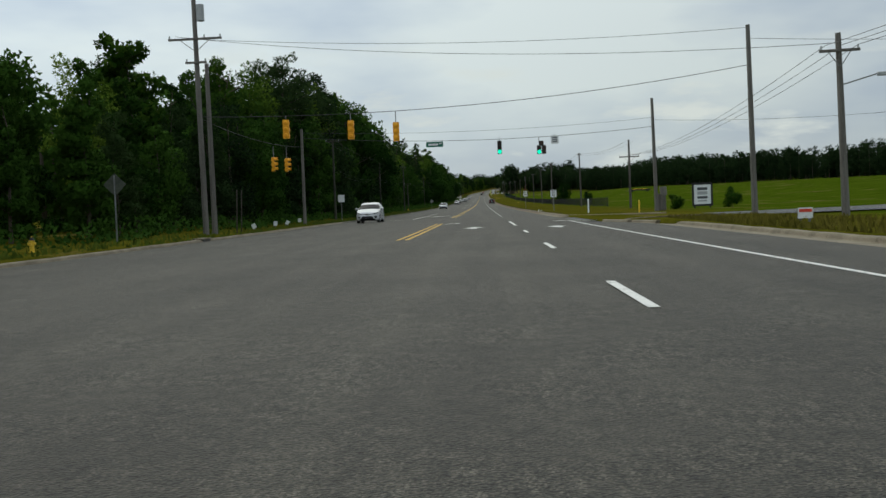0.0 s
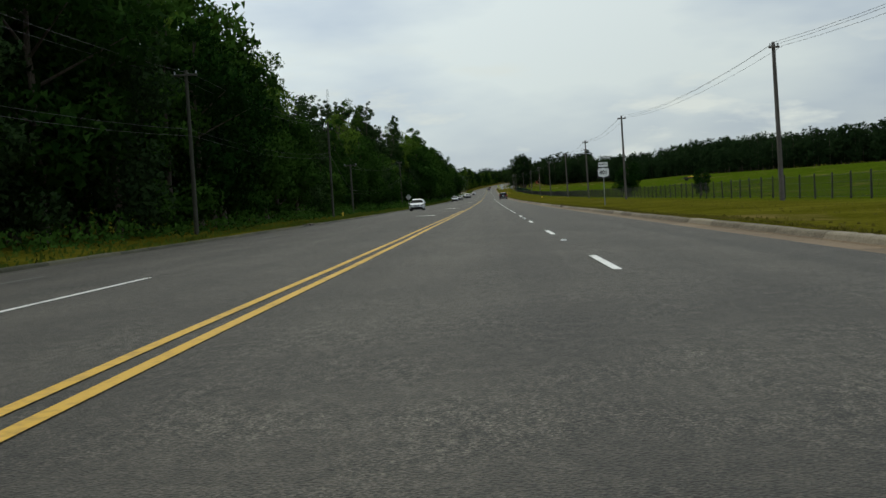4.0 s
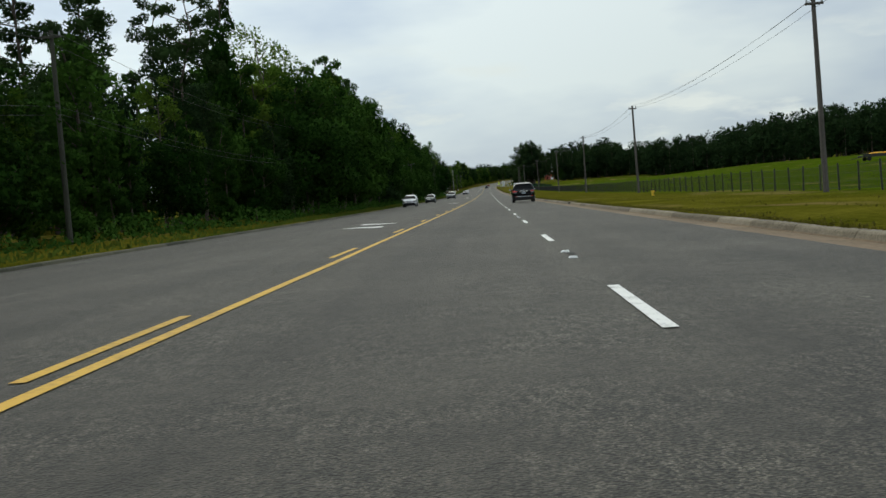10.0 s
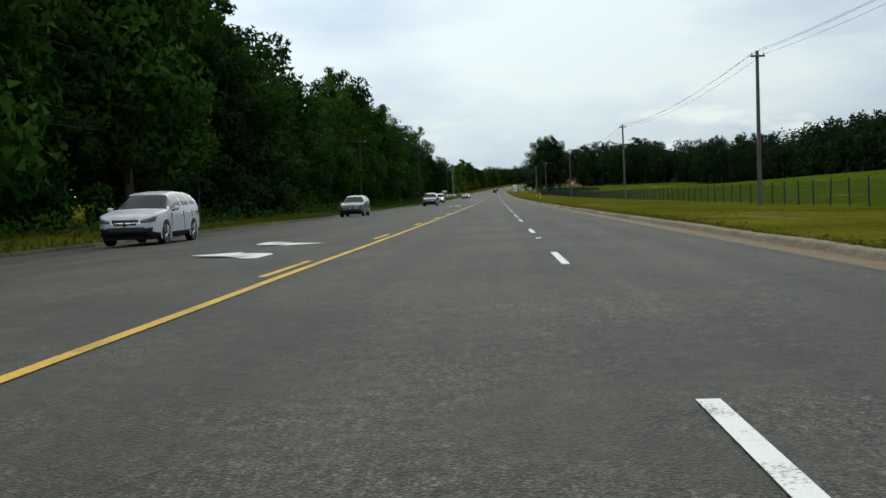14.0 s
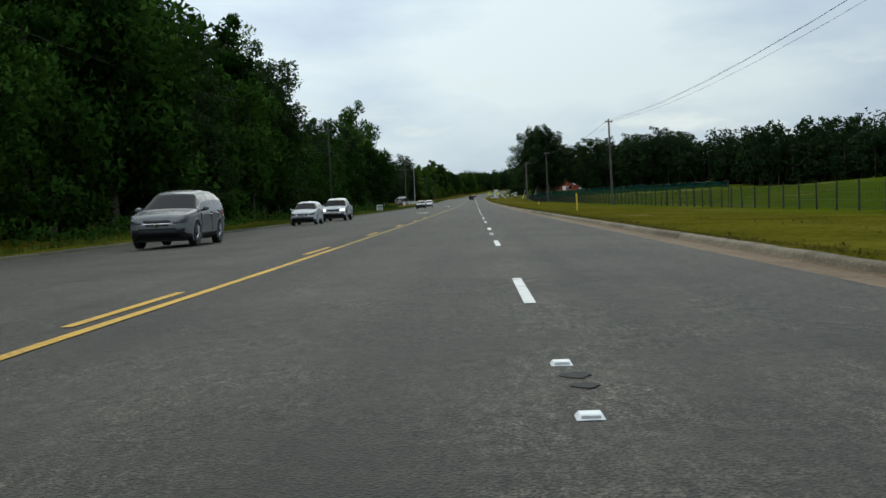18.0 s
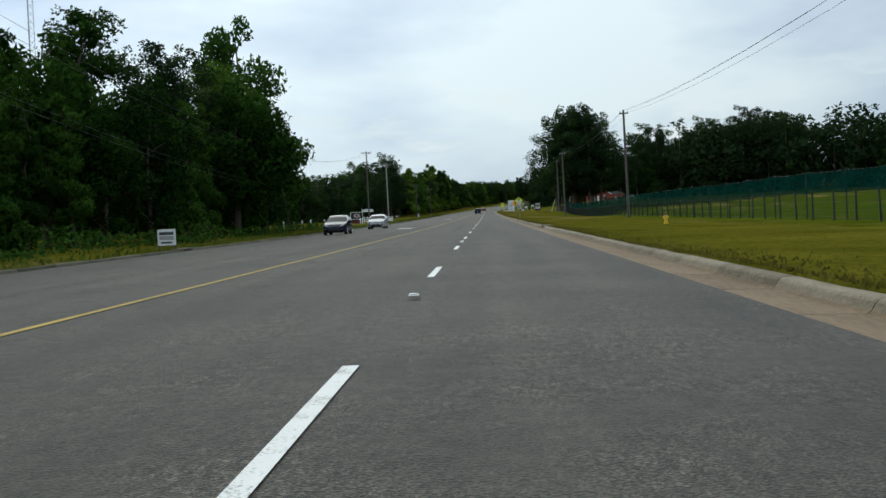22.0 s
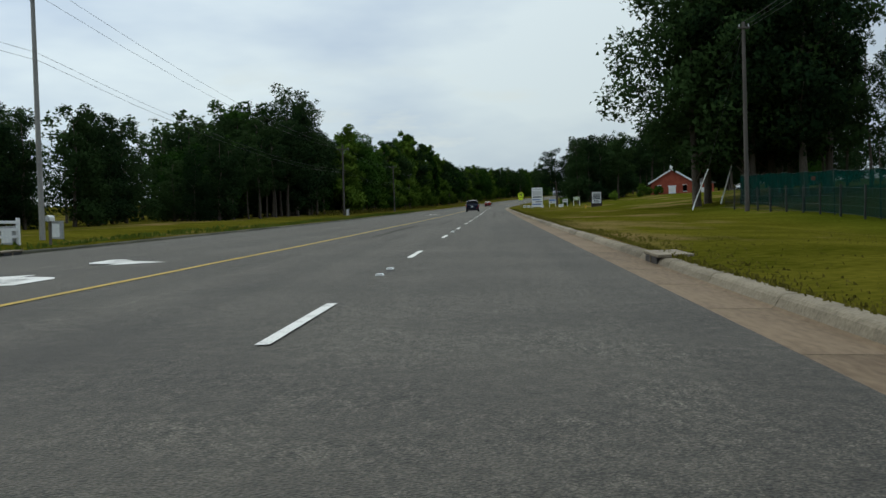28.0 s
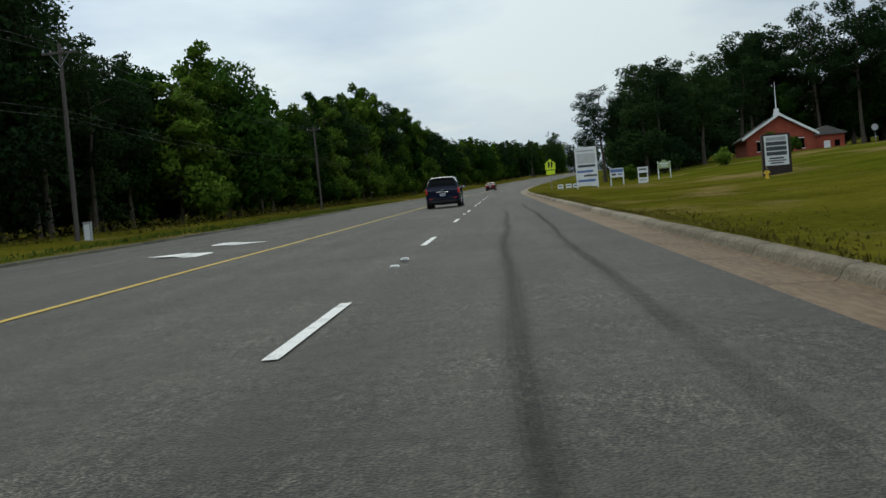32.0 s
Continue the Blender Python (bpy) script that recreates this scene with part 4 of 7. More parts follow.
# a stand of thin tall pines over the low trees
y = 304.0
while y < 391:
    s = u(0.86, 1.06)
    plant("sparse_pine", u(-31.5, -25.5), y, (s * u(0.9, 1.1), s), u(0, 360))
    y += u(4.5, 9.0)
plant("sparse_pine", -26.0, 261, (0.85, 0.76), 70, 2, label="single tall pine standing clear of the low trees")
plant("open", -25.8, 289, (1.0, 1.16), 20, 0, label="tall light green tree with an open leafy crown")
plant("open", -26.2, 301, (1.05, 1.24), 110, 1, label="tall light green tree with an open leafy crown")
plant("column", -25.8, 392, (0.9, 1.42), 40, 1, label="tall narrow light green tree standing over the wood")
for x, y, s in ((-24, 121, 0.9), (-25, 127, 0.98), (-24, 628, 0.98), (-24, 637, 1.0)):
    plant("pine" if u(0, 1) < 0.6 else "dense_pine", x, y, (s * 1.2, s), u(0, 360), label="tall dark pine standing above the roadside wood")
# left: beyond the entrance the trees stand back, then close in again
row_of_trees(-48, -42, 772, 905, 2.7, ["dense_pine", "dense_pine", "broad"], 0.58, 0.74)
row_of_trees(-40, -36, 868, 915, 4.0, ["dense_pine", "dense_pine", "dense_pine"], 0.56, 0.7)
wood_row(-31, -27.5, 915, 986, 3.0, ["pine", "dense_pine", "sparse_pine", "pine"], 0.76, 1.04, (1.0, 1.2), FAR_WOOD)
wood_row(-28, -25, 990, 1400, 4.2, ["broad", "young", "young", "column", "pine"], 0.8, 1.02, (1.0, 1.2), FAR_WOOD)
# right: single bush in the field, pines round the church
plant("broad", 20.4, 281, (0.62, 0.5), 40, 0, label="round dark bush-like tree against the field fence")
plant("broad", 22, 233, (0.3, 0.25), 10, 1, label="small round tree behind the field fence")
plant("grove_pine", 18.2, 891, (1.2, 1.15), 130, 0, label="big dark pine overhanging the grass bank")
plant("grove_pine", 22.0, 888, (1.15, 1.2), 250, 2, label="big dark pine overhanging the grass bank")
plant("grove_pine", 25.0, 893, (1.15, 1.22), 80, 1, label="big dark pine overhanging the grass bank")
plant("grove_pine", 20.5, 898, (1.15, 1.2), 20, 0, label="big dark pine overhanging the grass bank")
for x, y, s in ((21.5, 888, 1.25), (24.0, 899, 1.3), (25.5, 886, 1.25), (26.0, 904, 1.2), (24.5, 897, 1.05), (29, 906, 0.98), (31, 899, 0.6), (29.5, 917, 0.92), (29, 915, 1.0), (35, 905, 0.55), (40, 898, 1.0), (46, 904, 1.08), (26, 892, 0.95), (23, 893, 1.2), (28.5, 890, 1.15), (33, 893, 0.6), (37, 889, 0.55), (43, 892, 1.1)):
    plant("grove_pine" if x < 31 else "pine" if s < 1.02 else "dense_pine", x, y, (s * 0.95, s), u(0, 360), label="big dark pine overhanging the grass bank")
row_of_trees(50, 74, 880, 905, 1.4, ["dense_pine", "dense_pine", "pine"], 0.85, 1.02, (1.3, 1.5))
for x, y, s in ((18, 1036, 0.9), (21, 1042, 0.95), (24, 1050, 0.95), (29, 1056, 1.0), (26, 1062, 0.95), (29, 1072, 0.9), (23, 1070, 1.0), (20, 1060, 1.0), (30, 1085, 1.0), (40, 1098, 1.05), (58, 1096, 1.1), (64, 1092, 1.15), (70, 1090, 1.0), (48, 1105, 1.0), (54, 1102, 0.9), (76, 1080, 1.0), (82, 1075, 1.1)):
    kind = ("pine", "dense_pine", "pine", "broad")[TREE_RNG.randrange(4)]
    i = TREE_RNG.randrange(3)
    tall = s * 1.25 if x > 45 else s * 15.8 / KINDS[kind][i]["h"]
    plant(kind, x + 2, y, (s * 1.3 if x > 45 else max(0.9, tall * 1.2), tall), u(0, 360), i, label="mixed tall tree standing behind the church lawn")
plant("pine", 43.5, 1086, (1.35, 1.12), 30, 0, label="tall pine with a broad tufted crown behind the church")
plant("pine", 16.0, 1050, (1.0, 0.62), 200, 1, label="pine with drooping boughs at the end of the church lawn")
plant("sparse_pine", 13.5, 1290, (0.7, 0.65), 90, 0, label="lone thin pine on the far hillside")
row_of_trees(46, 92, 1097, 1114, 1.1, ["dense_pine", "dense_pine", "pine", "broad"], 1.1, 1.35, (1.2, 1.45))
row_of_trees(22, 34, 1064, 1100, 2.4, ["dense_pine", "pine", "broad"], 0.68, 0.85, (1.3, 1.6))
row_of_trees(38, 50, 893, 897, 0.4, ["dense_pine", "broad"], 0.52, 0.68, (1.1, 1.3))
wood_row(-32, -29, 984, 1062, 2.6, ["broad", "young", "dense_pine"], 0.7, 0.95, (1.0, 1.25), FAR_WOOD)
wood_row(-40, -35, 925, 1010, 3.0, ["dense_pine", "dense_pine", "broad"], 0.7, 0.95, (1.2, 1.5), FAR_WOOD)
for x, y, s in ((32, 1022, 1.1), (26, 1018, 0.8), (36, 1030, 1.0), (16.4, 1024, 0.9)):
    plant("shrub", x, y, (s, s), u(0, 360), label="clipped green shrub on the church lawn")
for x, y in ((16.0, 96.0), (21.2, 95.5)):
    plant("shrub", x, y, (0.62, 0.75), u(0, 360), label="small trimmed shrub beside the roadside sign board")
row_of_trees(19, 30, 1100, 1300, 8, ["pine", "dense_pine", "broad"], 0.8, 1.05)


def woods(name, spots, label, mat, kinds):
    """Far woods as one mesh of leaf sprays over many crowns, with their trunks."""
    out, ways, bm = [], [], bmesh.new()
    for x, y, tall in spots:
        k = KINDS[kinds[TREE_RNG.randrange(len(kinds))]]
        k = k[TREE_RNG.randrange(len(k))]
        s = tall / k["h"]
        a = u(0, 2 * math.pi)
        spin = np.array([[math.cos(a), math.sin(a), 0], [-math.sin(a), math.cos(a), 0], [0, 0, 1]])
        q = k["coarse"].reshape(-1, 3) @ spin * [min(1.25, s) * 1.25, min(1.25, s) * 1.25, s]
        ways.append(k["coarse_out"] @ spin)
        out.append((q + [x, y, gz(x, y) - 0.3]).reshape(-1, 3, 3))
        tube(bm, (x, y, gz(x, y) - 0.5), (x, y, gz(x, y) + k["h"] * s * 0.8), 0.25 * s, 0.08, 5, caps=False)
    ob = tagged(new(name, quads(name, np.concatenate(out), mat, np.concatenate(ways))), label, "woods", kind="stuff")
    tagged(part("trunks", bm, BARK, ob), kind="stuff")


# left: depth of the wood
spots = [(u(-60, -31), y + u(-3, 3), wood_height(y) * u(0.8, 1.05) * (0.7 if y > 652 else 0.95)) for y in np.arange(-40, 760, 3.0)]
woods("woodland", spots, "dark broadleaf woodland filling the ground behind the road", LEAF, ["broad", "column", "broad"])
spots = [(u(-75, -52), y + u(-3, 3), u(10, 12.5)) for y in np.arange(770, 930, 2.6)] + [(u(-60, -34) + cx(y), y, u(12, 15)) for y in np.arange(930, 1420, 3.2)]
woods("pine_wood", spots, "dark pine wood standing back from the entrance drive", NEEDLE, ["dense_pine", "pine", "dense_pine"])
# right: the belt of trees at the far side of the field
BELT = [(240, 60), (200, 300), (168, 480), (128, 600), (108, 790), (76, 868), (46, 890)]
BELT_HEIGHT = [(60, 15.5), (300, 15), (500, 15), (600, 16), (700, 18), (790, 18.5), (850, 17.5), (868, 16.8), (890, 17)]
spots = []
for (xa, ya), (xb, yb) in zip(BELT[:-1], BELT[1:]):
    n = int(math.hypot(xb - xa, yb - ya) / 3.6)
    for k in range(n):
        f = k / n
        for back in (0, 6, 13):
            spots.append((xa + (xb - xa) * f + back + u(-2, 2), ya + (yb - ya) * f + back * 0.5 + u(-2, 2), stepped(BELT_HEIGHT, ya + (yb - ya) * f) * u(0.72, 1.1)))
woods("tree_belt", spots, "dark belt of mixed pines along the far edge of the field", NEEDLE, ["dense_pine", "broad", "dense_pine", "broad"])
spots = [(u(30, 120) + cx(y), y + u(-4, 4), u(15, 19)) for y in np.arange(1110, 1480, 3.0)] + [(u(-20, 130), y, u(17, 22)) for y in np.arange(1520, 1600, 1.2)] + [(x, 1500 + u(0, 60), u(17, 22)) for x in np.arange(-160, 260, 5)]
woods("hill_wood", spots, "distant dark pines on the crest of the hill", NEEDLE, ["pine", "dense_pine", "pine"])
for x, y, s in ((13, 1290, 0.9), (16, 1300, 1.0), (21, 1310, 1.1), (-12, 1310, 0.9), (26, 1290, 0.8)):
    plant("pine", x + cx(y), y, (s, s), u(0, 360), label="lone tall pine on the crest of the hill")

# undergrowth along the foot of the wood
n = 30000
UP = np.tile([[0.75, -0.4, 0.5]], (n, 1))
yy = RNG.uniform(-20, 765, n)
hump = 0.5 + 0.5 * np.sin(yy * 0.35) * np.sin(yy * 0.11 + 2)
hh = RNG.uniform(0.05, 1, n) ** 1.3 * (0.3 + 1.1 * hump)
xx = -18.0 - RNG.uniform(0, 2.6, n) - hh * 0.5 - 0.5 * np.sin(yy * 0.23)
base = np.array([gz(a, b) for a, b in zip(xx, yy)])
tagged(new("undergrowth", quads("undergrowth", leaf_quads(RNG, np.stack([xx, yy, base + hh], 1), 0.15, 0.0, UP), LEAF, UP + RNG.normal(size=(n, 3)) * 0.25)),
       "tangled green vines and brambles at the foot of the wood", "undergrowth", kind="stuff")
n = 3500
yy = RNG.uniform(944, 1120, n)
hh = RNG.uniform(0.05, 1, n) ** 1.5 * 0.7
xx = -20.6 - RNG.uniform(0, 3.5, n)
base = np.array([gz(a, b) for a, b in zip(xx, yy)])
tagged(new("rough_grass", quads("rough_grass", leaf_quads(RNG, np.stack([xx + cx0(yy), yy, base + hh], 1), 0.13, 0.0, UP[:n]), BLADE, UP[:n])),
       "tall rough straw grass below the trees", "grass", kind="stuff")


# ---- power poles and cables ----
def insulator(parent, x, z, y=0.0):
    bm = tube(bmesh.new(), (x, y, z), (x, y, z + 0.16), 0.05, 0.035, 8)
    part("insulator", bm, SIGN_GREY, parent)


def power_pole(x, y, h, arms=((0.35, 1.2),), label="weathered wooden power pole with a short crossarm", r=0.15, lean=(0, 0), transformer=False, lamp=False, z=None):
    """arms: distance below the top and half width of each crossarm."""
    t = thing("power_pole", label, "utility pole", pose(x, y, gz(x, y) if z is None else z, lean[0], lean[1], 0), "poles along the road")
    wood = POLE_SHADED if x < -17.5 and y < 770 else POLE_GREY if y < 85 else POLE_SUNLIT if x < 0 and 840 < y < 900 else POLE
    bm = bmesh.new()
    tube(bm, (0, 0, -0.5), (0, 0, h * 0.5), r, r * 0.85, 10, caps=False)
    tube(bm, (0, 0, h * 0.5), (0, 0, h), r * 0.85, r * 0.68, 10)
    part("pole", bm, wood, t, smooth=False)
    for d, w in arms:
        a = part("crossarm", boxed(-w, w, -0.13 - 0.05, -0.13 + 0.05, h - d - 0.06, h - d + 0.06, 0.01), wood, t)
        for sx in (-1, 1):
            insulator(a, sx * (w - 0.08), h - d + 0.06, -0.13)
            if w > 0.8:
                part("brace", tube(bmesh.new(), (sx * w * 0.55, -0.12, h - d - 0.05), (0, -0.1, h - d - 0.7), 0.02, 0.02, 6), GALV, a)
        if w > 1.0:
            insulator(a, w * 0.35, h - d + 0.06, -0.13)
    if transformer:
        part("transformer", tube(bmesh.new(), (0.34, 0, h - 2.6), (0.34, 0, h - 1.7), 0.22, 0.22, 14), SIGN_GREY, t)
    if lamp:
        part("lamp_arm", tube(bmesh.new(), (0, 0, h - 2.2), (1.6, -0.2, h - 1.8), 0.03, 0.03, 6), GALV, t)
        part("lamp_head", boxed(1.5, 2.0, -0.3, -0.1, h - 1.92, h - 1.76, 0.02), SIGN_GREY, t)
    return t


def cable(points, label, group="cables", r=0.009, sag=0.012, side=5):
    """One cable hung from point to point."""
    line = [Vector(points[0])]
    for p, q in zip(points[:-1], points[1:]):
        p, q = Vector(p), Vector(q)
        drop = sag * (q - p).length
        line += [p.lerp(q, k / 8) - Vector((0, 0, 4 * drop * (k / 8) * (1 - k / 8))) for k in range(1, 9)]
    bm = wire(bmesh.new(), line, r, side)
    ob = part("overhead_cable", bm, WIRE)
    return tagged(ob, label, "cable", group)


RIGHT_POLES = [(15.9, 123, 8.0, ((2.0, 1.15),)), (15.2, 176.5, 9.0, ((0.3, 0.3),)), (14.7, 241, 9.9, ((0.35, 0.5),)), (15.4, 295, 9.8, ((0.35, 0.5),)), (15.6, 345, 9.6, ((0.35, 0.45),)),
               (15.8, 411, 9.8, ((0.35, 0.45),)), (15.9, 475, 9.8, ((0.35, 0.45),)), (16.0, 546, 9.9, ((0.35, 0.45),)), (16.2, 648.5, 10.4, ((0.35, 0.45),)), (14.9, 741, 10.6, ((0.35, 0.45),)),
               (15.0, 826, 11.5, ((0.35, 0.45),)), (16.8, 868, 11.4, ((0.35, 0.35),))]
for x, y, h, arms in RIGHT_POLES:
    power_pole(x, y, h, arms, "weathered wooden power pole on the grass by the field fence" if y < 700 else "tall dark wooden power pole beside the netted fence", lean=(0, u(-1.0, 0.4)))
for off, dz in ((-0.42, 0.0), (0.0, 0.25), (0.42, 0.0)):
    cable([(x + off, y - 0.1, gz(x, y) + h - 0.25 + dz) for x, y, h, a in RIGHT_POLES], "thin dark power cable strung between the field-side poles", "power cables over the verge")
cable([(x + 0.1, y, gz(x, y) + h - 0.2) for x, y, h, a in RIGHT_POLES[-2:]] + [(24, 930, 22), (42, 1030, 24), (60, 1140, 26)], "thin dark service cable running over the church lawn", "power cables over the verge")

LEFT_POLES = [(-15.6, 83, 7.6, ((0.4, 0.0),)), (-18.2, 119, 9.2, ((0.3, 0.8),)), (-18.5, 176, 9.5, ((0.3, 0.7),)), (-18.5, 229.2, 10.4, ((0.9, 0.55),)), (-19.2, 251.3, 6.4, ((0.2, 0.8),)), (-20.1, 339, 9.7, ((0.3, 0.5),)),
              (-20.5, 404.7, 9.4, ((0.5, 0.75),)), (-20.0, 473.4, 9.2, ((0.3, 0.8),)), (-19.8, 553, 9.4, ((0.3, 0.8),)), (-20.5, 616, 11.0, ((0.3, 0.8),)), (-19.6, 661, 12.2, ((1.0, 0.75),)),
              (-19.8, 745, 8.0, ((0.4, 0.3),)), (-20.3, 825, 12.9, ((0.25, 0.9), (2.5, 1.5))), (-19.2, 851, 12.0, ((0.45, 0.95),)), (-20.3, 954.7, 10.1, ((0.5, 0.9),)), (-19.6, 1023.6, 9.7, ((0.4, 0.8),)), (-21.4, 1085, 9.4, ((0.3, 0.8),))]
for k, (x, y, h, arms) in enumerate(LEFT_POLES):
    power_pole(x, y, h, [a for a in arms if a[1] > 0], "grey wooden power pole standing at the edge of the wood" if y < 770 else "pale wooden power pole with crossarms by the entrance drive", r=0.14, lean=(0, u(-0.8, 0.8)))
for off, dz in ((-0.6, -0.3), (0.5, -0.3), (0.0, -3.4), (0.15, -3.8)):
    cable([(x + off, y, gz(x, y) + h + dz) for x, y, h, a in LEFT_POLES[1:]], "thin grey power cable strung along the wood's edge", "power cables by the wood")

# the crossing: poles, span wires, signals
for x, y, h, arms, lab in ((-16.9, 58, 14.5, ((3.6, 1.5), (4.9, 0.6)), "tall grey wooden power pole carrying two crossarms"), (-17.05, 60.5, 9.9, ((0.4, 0.0),), "slim leaning brown wooden pole beside a taller pole"),
                           (12.4, 83.6, 8.9, (), "grey wooden pole holding the signal span wire"), (13.4, 57.5, 10.2, (), "thick grey wooden pole holding the near span wire"),
                           (14.0, 45.0, 7.7, ((0.75, 0.85),), "black wooden power pole with a crossarm and street lamp")):
    power_pole(x, y, h, [a for a in arms if a[1] > 0], lab, r=0.17, lean=(0, u(-1.5, 0.5)), lamp=(x == 14.0), transformer=(y == 58))
part("cabinet", boxed(-0.24, 0.24, -0.22, 0.22, 1.2, 1.9, 0.02), POLE_GREY, thing("signal_cabinet", "grey metal cabinet strapped to the signal pole", "cabinet", pose(12.9, 83.3, gz(12.9, 83.3))))
part("cabinet", boxed(-0.38, 0.38, -0.3, 0.3, 0, 1.35, 0.03), POLE_GREY, thing("control_cabinet", "grey ground-standing traffic control cabinet beside a pole", "cabinet", pose(12.9, 84.6, gz(12.9, 84.6))))


def span(p, q, drop, label, r=0.018):
    p, q = Vector(p), Vector(q)
    n = 24
    pts = [p.lerp(q, k / n) - Vector((0, 0, 4 * drop * (k / n) * (1 - k / n))) for k in range(n + 1)]
    tagged(part("span_wire", wire(bmesh.new(), pts, r), WIRE), label, "wire", "span wires over the crossing")
    return lambda x: (lambda f: p.z + (q.z - p.z) * f - 4 * drop * f * (1 - f))((x - p.x) / (q.x - p.x))


far_z = span((-15.6, 83, 6.9), (12.4, 83.6, 6.7), 0.62, "dark span wire that carries the far traffic signals")
near_z = span((-16.9, 58, 6.5), (13.4, 57.5, 8.0), 0.75, "dark span wire that carries the near traffic signals")
span((-15.6, 83, 7.3), (12.4, 83.6, 7.4), 0.45, "thin upper stay wire above the signals", 0.01)
span((13.4, 57.5, 9.4), (60, 66, 11.0), 0.8, "thin power cable leading off along the side street", 0.012)
span((12.4, 83.6, 7.2), (62, 60, 11.0), 2.2, "thin power cable leading off along the side street", 0.012)
span((-16.9, 58, 10.8), (13.4, 57.5, 10.0), 0.5, "thin power cable crossing high over the road", 0.012)
span((-18.1, 58, 11.0), (14.0, 45.0, 7.2), 0.7, "thin power cable crossing high over the road", 0.012)
for off in (-0.7, 0.0, 0.7):
    span((14.0 + off, 45.0, 7.1), (15.9 + off * 0.6, 123, 6.2), 1.0, "thin power cable passing beside the crossing", 0.012)
    span((14.0 + off, 45.0, 7.1), (14.5 + off, -30, 7.4), 0.9, "thin power cable passing beside the crossing", 0.012)


def signal_head(x, y, top, facing=0, lit=None, hang=0.3, label="", sections=3, parent=None):
    """facing 0: shows its lenses to -y; 180: shows its yellow back."""
    t = parent or thing("traffic_signal", label, "traffic light", pose(x, y, top, 0, 0, facing), "signals hung over the crossing")
    part("hanger", tube(bmesh.new(), (0, 0, 0), (0, 0, hang), 0.025, 0.025, 6), GALV, t)
    for k in range(sections):
        z = -0.19 - 0.35 * k
        s = part("signal_section", prism(rounded(0.34, 0.345, 0.05), -0.09, 0.11), SIGNAL_YELLOW if facing else BLACK, t, m=pose(0, 0, z))
        part("rear_dome", tube(bmesh.new(), (0, 0.11, 0), (0, 0.17, 0), 0.13, 0.08, 12), SIGNAL_YELLOW if facing else BLACK, s)
        on = lit == k
        part("lens", tube(bmesh.new(), (0, -0.105, 0), (0, -0.09, 0), 0.14, 0.145, 18), LENS_GREEN if on else LENS_DARK, s, "lit green lens" if on else "")
        bm = bmesh.new()
        for a0 in range(-20, 200, 20):
            a, b = radians(a0), radians(a0 + 20)
            q = [(0.155 * math.cos(v), w, 0.155 * math.sin(v)) for v, w in ((a, -0.09), (b, -0.09), (b, -0.30), (a, -0.30))]
            o = [(p[0] * 1.05, p[1], p[2] * 1.05) for p in q]
            vs = [bm.verts.new(p) for p in q + o]
            for f in ((0, 1, 2, 3), (7, 6, 5, 4), (0, 4, 5, 1), (2, 6, 7, 3), (1, 5, 6, 2), (0, 3, 7, 4)):
                bm.faces.new([vs[i] for i in f])
        part("visor", bm, SIGNAL_YELLOW if facing else BLACK, s)
    return t


signal_head(0.13, 83.2, far_z(0.13) - 0.12, 0, 2, 0.3, "black three-lens traffic signal on a span wire, green lit")
dog = signal_head(3.25, 83.2, far_z(3.25) - 0.65, 0, 1, 0.65, "black five-lens cluster signal on a span wire, green lit", 2)
for dx, dz, n in ((0.19, 0.35, 1), (0.38, 0.0, 2)):
    for k in range(n):
        s = part("signal_section", prism(rounded(0.34, 0.345, 0.05), -0.09, 0.11), BLACK, dog, m=pose(dx, 0, dz - 0.19 - 0.35 * k))
        part("lens", tube(bmesh.new(), (0, -0.105, 0), (0, -0.09, 0), 0.14, 0.145, 18), LENS_DARK, s)
for x, drop in ((-12.1, 0.2), (-8.5, 0.36), (-6.0, 0.6)):
    signal_head(x, 57.8, near_z(x) - drop, 180, None, drop, "yellow traffic signal seen from behind on a span wire")
for x, y in ((-16.7, 77), (-16.1, 79)):
    signal_head(x, y, 5.15, 90, None, 0.8, "yellow traffic signal hung at the wood's edge")
span((-16.9, 58, 6.4), (-15.6, 83, 6.2), 0.4, "dark span wire along the wood's edge")


# ---- road signs ----
def sign_post(t, h, y=0.03, square=True, x=0.0):
    part("post", boxed(x - 0.03, x + 0.03, y, y + 0.04, -0.4, h, 0.006) if square else tube(bmesh.new(), (x, y + 0.03, -0.4), (x, y + 0.03, h), 0.03, 0.03, 8), GALV, t)


def plate_outline(kind, w, h):
    if kind == "diamond":
        r = w / 2 / math.sqrt(2)
        return [(a * math.cos(radians(45)) - b * math.sin(radians(45)), a * math.sin(radians(45)) + b * math.cos(radians(45))) for a, b in rounded(2 * r, 2 * r, 0.05)]
    if kind == "pentagon":
        return [(-w / 2, -h / 2), (w / 2, -h / 2), (w / 2, h * 0.1), (0, h / 2), (-w / 2, h * 0.1)]
    if kind == "octagon":
        return [(w / 2 * math.cos(radians(22.5 + 45 * k)), w / 2 * math.sin(radians(22.5 + 45 * k))) for k in range(8)]
    return rounded(w, h, 0.05)


